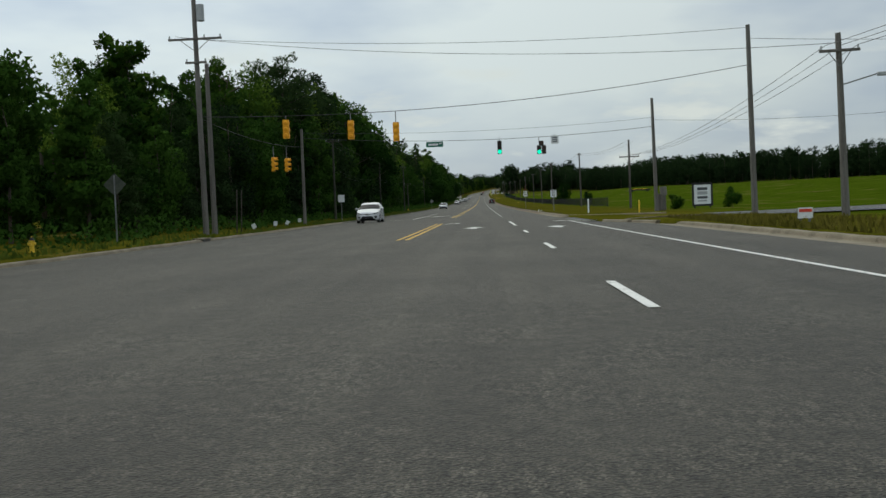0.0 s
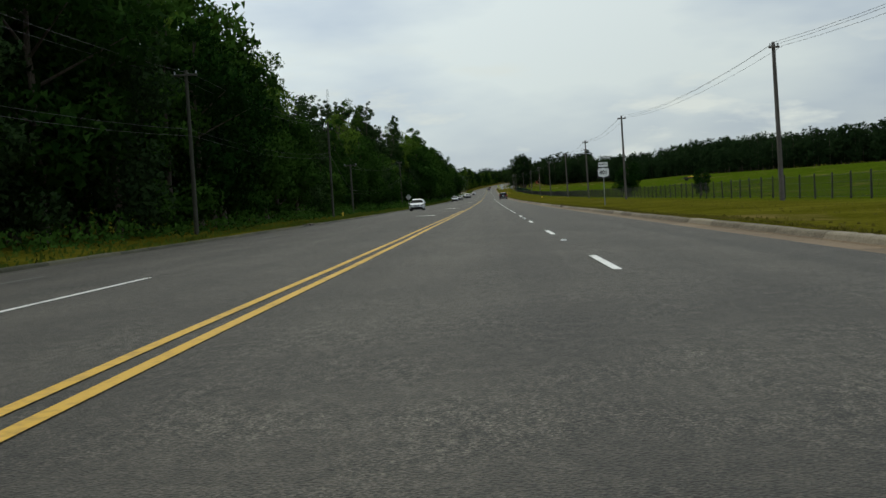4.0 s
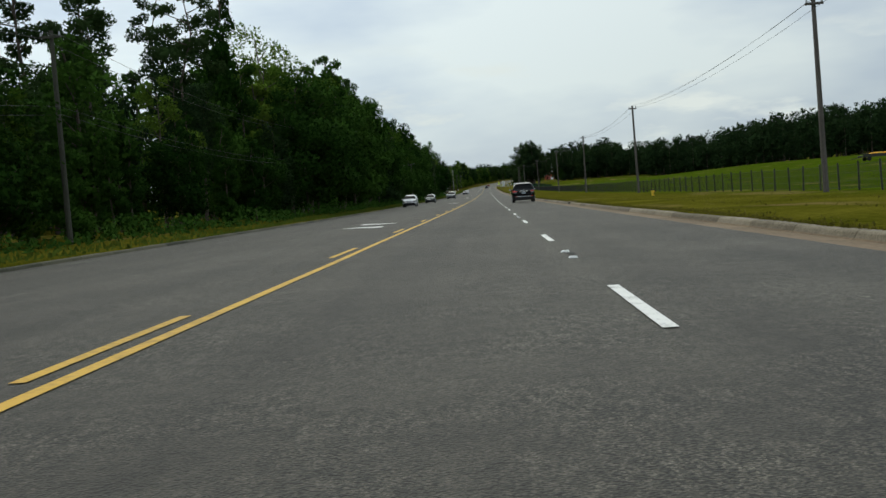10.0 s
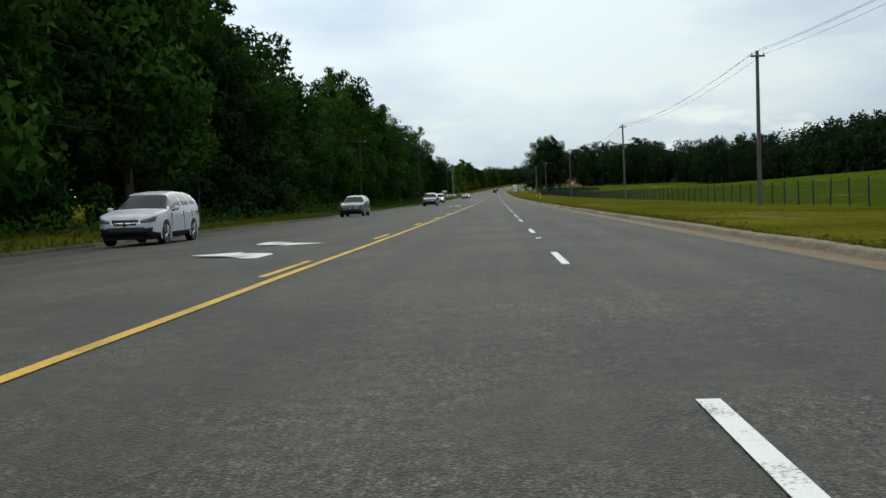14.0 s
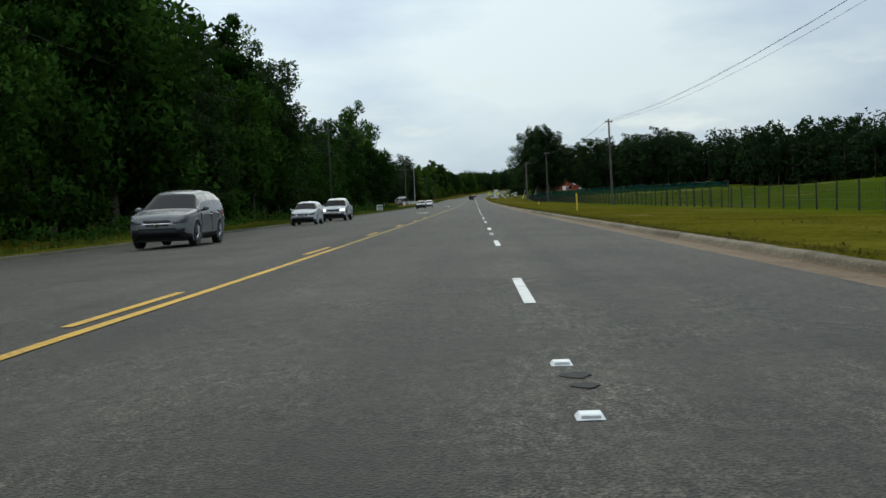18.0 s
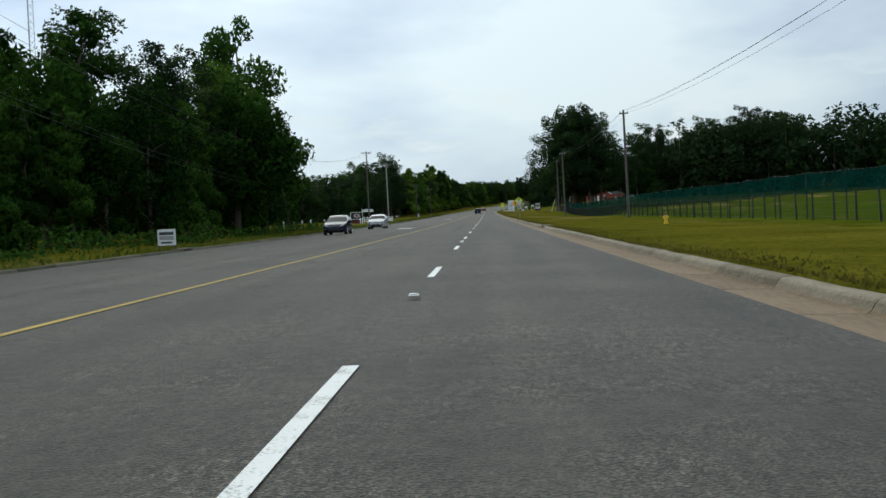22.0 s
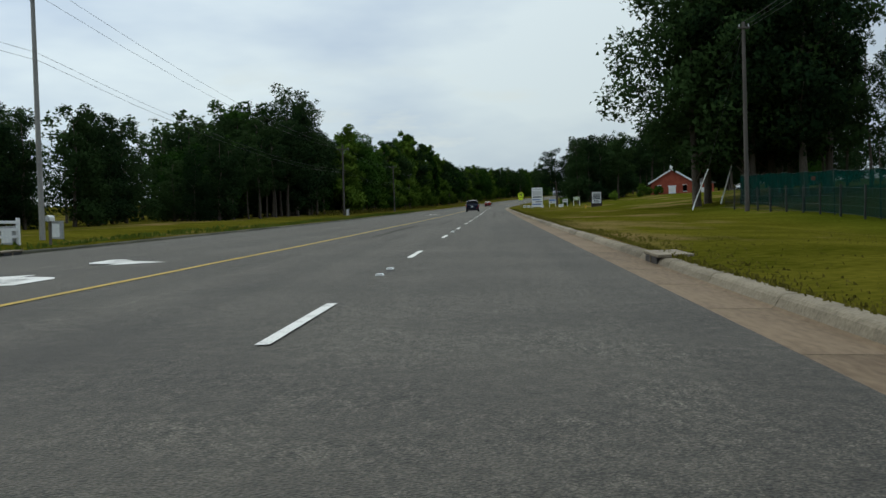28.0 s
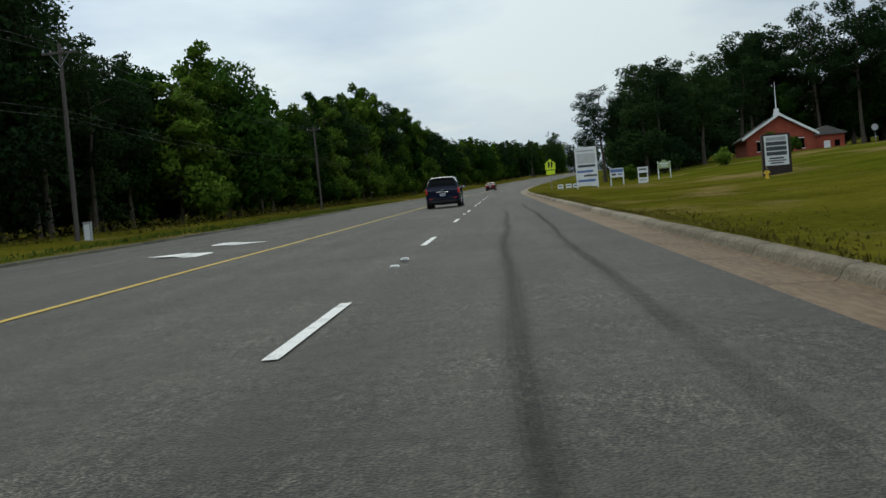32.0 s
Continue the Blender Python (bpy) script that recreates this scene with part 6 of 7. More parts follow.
for ya in range(596, 884, 24):
    yb = ya + 24
    x0, z0 = net_line(ya), gz(net_line(ya), ya)
    t = thing("net_fence", "green windscreen net hung between tall dark posts", "fence", pose(x0, ya, z0), "green net fence")
    for k in range(ya, yb, 6):
        zb = gz(net_line(k), k) - z0
        part("post", tube(bmesh.new(), (net_line(k) - x0 + 0.05, k - ya, zb - 0.3), (net_line(k) - x0 + 0.05, k - ya, zb + stepped(NET_TOP, k) + 0.05), 0.035, 0.035, 7), DARKPOST, t)
    verts, faces = [], []
    for q in range(25):
        y = ya + q
        x, zb, top, low = net_line(y) - x0, gz(net_line(y), y) - z0, stepped(NET_TOP, y), stepped(NET_LOW, y)
        slack = math.sin(math.pi * (q % 6) / 6)
        for w in (0.0, 0.35, 0.7, 1.0):
            verts.append((x + 0.05 * math.sin(q * 1.3 + w * 3), q, zb + low + (top - low) * w - (0.07 if w == 1.0 else -0.05 if w == 0.0 else 0.0) * slack))
    for q in range(24):
        for w in range(3):
            i = q * 4 + w
            faces.append((i, i + 1, i + 5, i + 4))
    me = bpy.data.meshes.new("net")
    me.from_pydata(verts, [], faces)
    me.materials.append(NET)
    part("net", me, NET, t)
    part("top_wire", wire(bmesh.new(), [verts[4 * q + 3] for q in range(25)], 0.008, 4), DARKPOST, t)

# a low farm wagon in the field
wx, wy = 71.0, 485.0
t = thing("farm_wagon", "dark flat farm wagon loaded with low yellow bales", "wagon", pose(wx, wy, gz(wx, wy), 0, 0, 6))
part("deck", boxed(-4.8, 4.8, -1.2, 1.2, 0.75, 1.0, 0.04), DARKPOST, t)
part("side_board", boxed(-4.8, 4.8, -1.25, -1.2, 0.7, 1.25), DARKPOST, t)
for k in range(7):
    part("bale", boxed(-3.0 + 0.95 * k, -2.15 + 0.95 * k, -1.0, 0.6, 1.0, 1.42 + 0.1 * (k % 2), 0.05), HYDRANT if k % 2 else SIGN_AMBER, t)
for sx in (-3.6, 3.6):
    for sy in (-0.9, 0.9):
        part("wheel", tube(bmesh.new(), (sx, sy - 0.12, 0.38), (sx, sy + 0.12, 0.38), 0.38, 0.38, 14), TYRE, t)
part("drawbar", tube(bmesh.new(), (-4.7, 0, 0.7), (-6.6, 0, 0.45), 0.06, 0.06, 6), DARKPOST, t)
# pale leaning guard of a guy wire beside the big pines
t = thing("guy_wire", "slanting guy wire in a pale plastic guard", "guy wire", pose(15.9, 881, gz(15.9, 881)))
part("guard", tube(bmesh.new(), (0, 0, -0.2), (0.22, 0.0, 0.5), 0.05, 0.05, 8), SIGN_WHITE, t)
part("upper_guard", tube(bmesh.new(), (0.22, 0, 0.5), (1.0, -1.2, 2.9), 0.05, 0.045, 8), SIGN_WHITE, t)
part("wire", tube(bmesh.new(), (1.0, -1.2, 2.9), (0.95, -12.8, 10.6), 0.012, 0.012, 5), WIRE, t)
# broken pale rubble left on the kerb
for k, (dx, dy) in enumerate(((0, 0), (0.25, 0.4), (-0.1, 0.8), (0.3, -0.5))):
    t = thing("rubble_piece", "small pale broken piece of concrete lying on the kerb", "rubble", pose(4.45 + dx * 0.5, 108 + dy, gz(4.45, 108) + 0.01, 8, 12 * k, 40 * k), "rubble on the kerb")
    part("chunk", boxed(-0.08, 0.08, -0.06, 0.06, 0, 0.05, 0.015), SIGN_WHITE, t)

# lattice mast far behind the wood
t = thing("lattice_mast", "tall grey steel lattice mast far behind the wood", "radio mast", pose(-121, 918, gz(-121, 918)))
legs = [Vector((1.1 * math.cos(a), 1.1 * math.sin(a), 0)) for a in (0.3, 2.4, 4.5)]
for v in legs:
    part("leg", tube(bmesh.new(), v - Vector((0, 0, 1)), v * 0.75 + Vector((0, 0, 84)), 0.09, 0.07, 5), GALV, t)
bm = bmesh.new()
for k in range(42):
    for i in range(3):
        a, b = legs[i] * (1 - 0.25 * k / 42), legs[(i + 1) % 3] * (1 - 0.25 * (k + 1) / 42)
        tube(bm, a + Vector((0, 0, 2 * k)), b + Vector((0, 0, 2 * k + 2)), 0.045, 0.045, 4, caps=False)
part("lattice", bm, GALV, t)

# ---- brick church ----
CHX, CHY = 47.0, 1075.0
CHZ = gz(CHX, CHY) - 0.4
t = thing("church", "small red brick church with white trim and steeple", "church", pose(CHX, CHY, CHZ, 0, 0, -6))
part("front_wall", prism([(-5.3, -0.5), (5.3, -0.5), (5.3, 3.2), (0, 6.4), (-5.3, 3.2)], 0, 0.35), BRICK, t)
part("rear_wall", prism([(-5.3, -0.5), (5.3, -0.5), (5.3, 3.2), (0, 6.4), (-5.3, 3.2)], 15.65, 16), BRICK, t)
for sx in (-1, 1):
    part("side_wall", boxed(min(sx * 5.3, sx * 4.95), max(sx * 5.3, sx * 4.95), 0.36, 15.64, -0.5, 3.15), BRICK, t)
    part("roof_slope", prism([(sx * 5.9, 2.95), (0, 6.55), (0, 6.75), (sx * 5.95, 3.12)], -0.5, 16.5), ROOF, t)
    part("gable_trim", prism([(sx * 5.95, 2.80), (0, 6.42), (0, 6.85), (sx * 6.05, 3.2)], -0.62, -0.51), TRIM, t)
w = part("door", boxed(-0.9, 0.9, -0.08, 0.0, -0.3, 2.2), TRIM, t, "white double door")
part("door_frame", boxed(-1.1, 1.1, -0.05, 0.0, 2.2, 2.45), TRIM, w)
for sx in (-3.2, 3.2):
    w = part("window", boxed(sx - 0.5, sx + 0.5, -0.05, 0.0, 0.9, 2.5), CAR_GLASS, t)
    part("window_frame", boxed(sx - 0.6, sx + 0.6, -0.09, -0.05, 2.5, 2.62), TRIM, w)
    part("window_sill", boxed(sx - 0.6, sx + 0.6, -0.12, -0.05, 0.8, 0.9), TRIM, w)
st = part("steeple", boxed(-0.5, 0.5, 1.4, 2.4, 5.8, 7.0, 0.03), TRIM, t)
part("belfry", boxed(-0.36, 0.36, 1.54, 2.26, 7.0, 7.7, 0.03), TRIM, st)
part("spire", tube(bmesh.new(), (0, 1.9, 7.7), (0, 1.9, 12.0), 0.11, 0.03, 8), TRIM, st)
a = thing("church_annex", "low red brick annex with a grey roof beside the church", "building", pose(CHX + 8.6, CHY + 4, CHZ, 0, 0, -6))
part("wall", boxed(-2.8, 2.8, 0, 8, -0.5, 2.9), BRICK, a)
part("roof", prism([(-3.2, 2.9), (3.2, 2.9), (3.2, 3.1), (0, 4.4), (-3.2, 3.1)], -0.4, 8.4), ROOF, a)
part("door", boxed(-0.5, 0.5, -0.06, 0.0, -0.3, 1.9), TRIM, a)
part("window", boxed(1.2, 2.0, -0.05, 0.0, 0.9, 1.9), CAR_GLASS, a)


# ---- vehicles ----
SPECS = {
    # outlines from front (+y) to rear: top of the shell, underside, half width, belt line; glass by its reach along y
    "suv": dict(taper=0.28, top=[(2.5, 0.70), (2.45, 0.86), (2.3, 0.97), (1.9, 1.04), (1.25, 1.12), (0.45, 1.58), (0.1, 1.66), (-0.6, 1.71), (-1.6, 1.68), (-2.0, 1.62), (-2.12, 1.56), (-2.40, 1.14), (-2.45, 1.08), (-2.5, 1.0)],
                low=[(2.5, 0.46), (2.35, 0.30), (1.9, 0.25), (-1.9, 0.26), (-2.3, 0.34), (-2.5, 0.46)],
                half=[(2.5, 0.60), (2.42, 0.80), (2.2, 0.91), (1.8, 0.96), (1.0, 0.98), (-1.5, 0.98), (-2.1, 0.955), (-2.35, 0.91), (-2.46, 0.86), (-2.5, 0.82)],
                belt=[(2.5, 0.9), (1.2, 1.03), (0.0, 1.07), (-1.2, 1.11), (-2.1, 1.17), (-2.5, 1.15)], side=((0.92, -0.30), (-0.42, -1.22), (-1.34, -1.92)), wind=(1.22, 0.44), rear=(-2.07, -2.39), axle=(1.48, -1.42), r=0.375),
    "sedan": dict(top=[(2.32, 0.55), (2.26, 0.69), (2.1, 0.78), (1.7, 0.86), (1.05, 0.97), (0.25, 1.31), (-0.05, 1.39), (-0.5, 1.45), (-0.95, 1.42), (-1.3, 1.33), (-1.78, 1.10), (-1.95, 1.08), (-2.25, 1.03), (-2.32, 0.92)],
                  low=[(2.32, 0.34), (2.2, 0.22), (1.8, 0.18), (-1.8, 0.19), (-2.2, 0.28), (-2.32, 0.40)],
                  half=[(2.32, 0.50), (2.24, 0.70), (2.0, 0.81), (1.6, 0.87), (0.8, 0.888), (-1.2, 0.888), (-1.9, 0.85), (-2.2, 0.78), (-2.32, 0.68)],
                  belt=[(2.3, 0.75), (1.2, 0.90), (0.0, 0.94), (-1.2, 0.98), (-2.3, 0.97)], side=((0.80, -0.25), (-0.33, -1.12)), wind=(1.02, 0.23), rear=(-1.30, -1.79), axle=(1.38, -1.30), r=0.32),
    "pickup": dict(top=[(2.9, 0.80), (2.86, 1.0), (2.7, 1.09), (2.2, 1.15), (1.45, 1.2), (0.8, 1.70), (0.5, 1.80), (-0.2, 1.87), (-0.8, 1.84), (-0.95, 1.78), (-1.08, 1.23), (-2.84, 1.23), (-2.9, 1.1)],
                   low=[(2.9, 0.52), (2.7, 0.36), (-2.6, 0.38), (-2.9, 0.5)], half=[(2.9, 0.80), (2.8, 0.92), (2.4, 0.99), (1.0, 1.0), (-2.6, 1.0), (-2.9, 0.96)],
                   belt=[(2.9, 1.0), (1.2, 1.15), (-2.9, 1.18)], side=((1.15, 0.12), (0.0, -0.82)), wind=(1.42, 0.78), rear=(-0.94, -1.07), axle=(1.9, -1.75), r=0.41),
    "van": dict(top=[(2.55, 0.70), (2.5, 0.86), (2.3, 0.97), (1.9, 1.04), (1.5, 1.11), (0.6, 1.56), (0.2, 1.66), (-0.5, 1.74), (-1.8, 1.73), (-2.3, 1.68), (-2.4, 1.60), (-2.5, 1.16), (-2.53, 1.08), (-2.55, 1.0)],
                low=[(2.55, 0.42), (2.4, 0.28), (1.9, 0.21), (-2.1, 0.23), (-2.55, 0.42)], half=[(2.55, 0.62), (2.45, 0.82), (2.1, 0.95), (1.5, 0.99), (-2.2, 0.985), (-2.5, 0.94), (-2.55, 0.90)],
                belt=[(2.5, 0.9), (1.2, 1.02), (-2.5, 1.09)], side=((1.05, 0.0), (-0.1, -1.1), (-1.2, -2.15)), wind=(1.46, 0.58), rear=(-2.33, -2.49), axle=(1.55, -1.5), r=0.34),
}


def curve_at(keys, y):
    return float(np.interp(-y, [-k[0] for k in keys], [k[1] for k in keys]))


ROWS = 19


def shell_ring(sp, y, squeeze=1.0):
    """Half a cross-section from the underside over the belt to the middle of the top, then mirrored."""
    top, low, hw = curve_at(sp["top"], y), curve_at(sp["low"], y), curve_at(sp["half"], y)
    belt = min(curve_at(sp["belt"], y), top - 0.05)
    up = top - belt
    half = [(0.80 * hw, low), (0.95 * hw, low + 0.03)]
    for k in range(7):
        f = (k + 1) / 7
        half.append((hw * (0.985 + 0.015 * math.sin(math.pi * f) - 0.02 * f * f), low + 0.05 + (belt - low - 0.05) * f))
    rw = hw * (0.955 - sp.get("taper", 0.21) * min(1, max(0, up - 0.06) / 0.55))
    for f in (0.22, 0.45, 0.68):
        half.append((hw * 0.965 + (rw - hw * 0.965) * f ** 1.15, belt + (up - 0.02) * f))
    half += [(rw * 0.99, top - 0.11 * min(1, up / 0.3)), (rw * 0.95, top - 0.045 * min(1, up / 0.3)), (rw * 0.86, top - 0.012), (rw * 0.7, top), (rw * 0.48, top + 0.010), (rw * 0.24, top + 0.016), (0.0, top + 0.018)]
    half = [(x * squeeze, z) for x, z in half]
    return [(x, y, z) for x, z in half] + [(-x, y, z) for x, z in half[-2::-1]]


def shell(sp):
    """All rings of a car's shell, and its faces sorted by what they are made of."""
    y0, y1 = sp["top"][0][0], sp["top"][-1][0]
    marks = sorted({*(k[0] for k in sp["top"]), *(e for s in sp["side"] for e in s), *sp["wind"], *sp["rear"], *(a + b for a in sp["axle"] for b in (-0.45, -0.3, -0.15, 0, 0.15, 0.3, 0.45))}, reverse=True)
    ys = []
    for a, b in zip(marks[:-1], marks[1:]):
        n = max(1, int((a - b) / 0.09))
        ys += [a + (b - a) * k / n for k in range(n)]
    ys.append(y1)
    rings = [shell_ring(sp, y0 + 0.012 * q, s) for q, s in ((1.6, 0.0), (1.5, 0.3), (1.3, 0.55), (1.0, 0.78), (0.6, 0.92))]
    rings += [shell_ring(sp, y) for y in ys]
    rings += [shell_ring(sp, y1 - 0.010 * q, s) for q, s in ((0.6, 0.92), (1.0, 0.78), (1.3, 0.55), (1.5, 0.3), (1.6, 0.0))]
    n = len(rings[0])
    sorts = {}
    for i in range(len(rings) - 1):
        for k in range(n - 1):
            quad = (rings[i][k], rings[i][k + 1], rings[i + 1][k + 1], rings[i + 1][k])
            cxx, cyy, czz = (sum(p[q] for p in quad) / 4 for q in range(3))
            row = k if k < ROWS - 1 else 2 * (ROWS - 1) - 1 - k
            side = "left" if cxx < 0 else "right"
            what = "body"
            if 9 <= row <= 11:
                for m, (a, b) in enumerate(sp["side"]):
                    if b < cyy < a and curve_at(sp["top"], cyy) - curve_at(sp["belt"], cyy) > 0.16:
                        what = f"side_window {side} {m}"
            if row >= 12 and sp["wind"][1] < cyy < sp["wind"][0]:
                what = "windscreen"
            if row >= 12 and sp["rear"][1] < cyy < sp["rear"][0]:
                what = "rear_window"
            for ax in sp["axle"]:
                if row <= 9 and math.hypot(cyy - ax, czz - sp["r"]) < sp["r"] * 1.17:
                    what = "gone"
            sorts.setdefault(what, []).append((quad, row, (cxx, cyy, czz)))
    return sorts


def faces_mesh(quads_in, grow=0.0, mid=None):
    bm = bmesh.new()
    seen = {}
    for quad in quads_in:
        vs = []
        for p in quad:
            key = tuple(round(c, 4) for c in p)
            if key not in seen:
                q = Vector(p)
                if grow:
                    q += (q - Vector((0, mid, q.z))).normalized() * grow
                seen[key] = bm.verts.new(q)
            if seen[key] not in vs:
                vs.append(seen[key])
        if len(vs) > 2 and not any(set(f.verts) == set(vs) for f in vs[0].link_faces):
            bm.faces.new(vs)
    return bm


# front and rear fittings as outlines in x and z, laid on the shell; the first is the upper grille
FACE = {
    "sedan": [("grille", ((-0.36, 0.60), (0.36, 0.60), (0.36, 0.665), (-0.36, 0.665)), True, False), ("headlight", ((0.37, 0.60), (0.72, 0.66), (0.80, 0.77), (0.37, 0.675)), True, True),
              ("lower_grille", ((-0.50, 0.27), (0.50, 0.27), (0.38, 0.52), (-0.38, 0.52)), True, False), ("fog_light", ((0.55, 0.34), (0.68, 0.38), (0.70, 0.50), (0.50, 0.47)), True, True),
              ("tail_light", ((0.42, 0.78), (0.70, 0.76), (0.80, 0.93), (0.45, 0.90)), False, True)],
    "suv": [("grille", ((-0.38, 0.62), (0.38, 0.62), (0.43, 0.84), (-0.43, 0.84)), True, False), ("headlight", ((0.46, 0.70), (0.86, 0.76), (0.90, 0.91), (0.46, 0.80)), True, True),
            ("grille_bar", ((-0.41, 0.71), (0.41, 0.71), (0.42, 0.75), (-0.42, 0.75)), True, False),
            ("lower_grille", ((-0.62, 0.36), (0.62, 0.36), (0.52, 0.56), (-0.52, 0.56)), True, False), ("fog_light", ((0.68, 0.46), (0.80, 0.48), (0.82, 0.58), (0.66, 0.57)), True, True),
            ("tail_light", ((0.555, 0.92), (0.950, 0.905), (0.968, 1.04), (0.60, 1.02)), False, True), ("reverse_light", ((0.62, 0.845), (0.948, 0.84), (0.952, 0.902), (0.56, 0.916)), False, True), ("trim_strip", ((0.42, 0.73), (0.66, 0.73), (0.66, 0.745), (0.42, 0.745)), False, True)],
    "pickup": [("grille", ((-0.54, 0.74), (0.54, 0.74), (0.54, 1.03), (-0.54, 1.03)), True, False), ("headlight", ((0.56, 0.84), (0.93, 0.84), (0.95, 1.0), (0.56, 1.0)), True, True),
               ("grille_bar", ((-0.56, 0.87), (0.56, 0.87), (0.56, 0.93), (-0.56, 0.93)), True, False), ("chrome_bumper", ((-0.86, 0.56), (0.86, 0.56), (0.86, 0.72), (-0.86, 0.72)), True, False),
               ("tail_light", ((0.86, 0.80), (0.97, 0.80), (0.97, 1.14), (0.86, 1.14)), False, True)],
    "van": [("grille", ((-0.38, 0.66), (0.38, 0.66), (0.43, 0.84), (-0.43, 0.84)), True, False), ("headlight", ((0.46, 0.70), (0.86, 0.76), (0.90, 0.91), (0.46, 0.80)), True, True),
            ("lower_grille", ((-0.55, 0.34), (0.55, 0.34), (0.48, 0.54), (-0.48, 0.54)), True, False), ("tail_light", ((0.83, 0.80), (0.955, 0.80), (0.955, 1.08), (0.86, 1.10)), False, True)],
}
FACE_LOOK = {"grille": (PLASTIC, ""), "lower_grille": (PLASTIC, ""), "fog_light": (BLACK, ""), "headlight": (CLEAR, "clear headlight lens"), "tail_light": (TAIL, "red tail light lens"),
             "reverse_light": (REVERSE, "clear reversing light lens"), "grille_bar": (CHROME, "chrome grille bar"), "chrome_bumper": (CHROME, "chrome bumper"), "trim_strip": (CHROME, "")}


def patch(sp, corners, front, s, n=9, m=4):
    """A fitting with four corners in x and z that follows the curve of the car's nose or tail."""
    y0, y1 = sp["top"][0][0], sp["top"][-1][0]
    ends = [y0 - 0.01 * k for k in range(75)] if front else [y1 + 0.01 * k for k in range(75)]

    def on_shell(x, z):
        for y in ends:
            if abs(x) <= curve_at(sp["half"], y) * 0.985 and curve_at(sp["low"], y) <= z <= curve_at(sp["top"], y) - 0.01:
                return y
        return ends[-1]

    a, b, c, d = (Vector((s * p[0], p[1])) for p in corners)
    bm, rows = bmesh.new(), []
    lift = 0.026 if front else -0.026
    for j in range(m + 1):
        line = []
        for i in range(n + 1):
            p = a.lerp(b, i / n).lerp(d.lerp(c, i / n), j / m)
            edge = i in (0, n) or j in (0, m)
            line.append(bm.verts.new((p.x * (1.012 if abs(p.x) > 0.3 else 1), on_shell(p.x, p.y) + lift * (0.2 if edge else 1), p.y)))
        rows.append(line)
    for p, q in zip(rows[:-1], rows[1:]):
        for i in range(n):
            bm.faces.new((p[i], p[i + 1], q[i + 1], q[i]))
    return bm


def bar(bm, p, q, w, d):
    """A flat bar from p to q, w wide along y and d thick."""
    p, q = Vector(p), Vector(q)
    side = Vector((0, 1, 0)) * w / 2
    out = (q - p).cross(side).normalized() * d / 2
    a = [bm.verts.new(c) for c in (p - side - out, p + side - out, p + side + out, p - side + out)]
    b = [bm.verts.new(c) for c in (q - side - out, q + side - out, q + side + out, q - side + out)]
    for k in range(4):
        j = (k + 1) % 4
        bm.faces.new((a[k], a[j], b[j], b[k]))
    bm.faces.new(a[::-1])
    bm.faces.new(b)
    return bm


def wheel_meshes(r):
    bm = bmesh.new()
    loft(bm, [[(x, rr * math.cos(a), rr * math.sin(a)) for a in [2 * math.pi * k / 24 for k in range(24)]] for x, rr in ((-0.11, r * 0.72), (-0.115, r * 0.93), (-0.09, r), (0.09, r), (0.115, r * 0.93), (0.11, r * 0.72))])
    tyre = finish("tyre", bm, TYRE, False)
    bm = bmesh.new()
    tube(bm, (-0.02, 0, 0), (0.105, 0, 0), r * 0.70, r * 0.72, 24)
    rim_back = finish("rim_barrel", bm, PLASTIC)
    bm = bmesh.new()
    for k in range(5):
        a = 2 * math.pi * k / 5
        for da in (-0.17, 0.17):
            c, s, c2, s2 = math.cos(a + da), math.sin(a + da), math.cos(a + da * 0.5), math.sin(a + da * 0.5)
            tube(bm, (0.125, r * 0.12 * c2, r * 0.12 * s2), (0.118, r * 0.68 * c, r * 0.68 * s), 0.024, 0.02, 5)
    tube(bm, (0.10, 0, 0), (0.135, 0, 0), r * 0.19, r * 0.15, 12)
    loft(bm, [[(0.112, rr * math.cos(a), rr * math.sin(a)) for a in [2 * math.pi * k / 24 for k in range(24)]] for rr in (r * 0.66, r * 0.72)], caps=False)
    return tyre, rim_back, finish("spokes", bm, RIM)


WHEELS, SHELLS = {}, {}


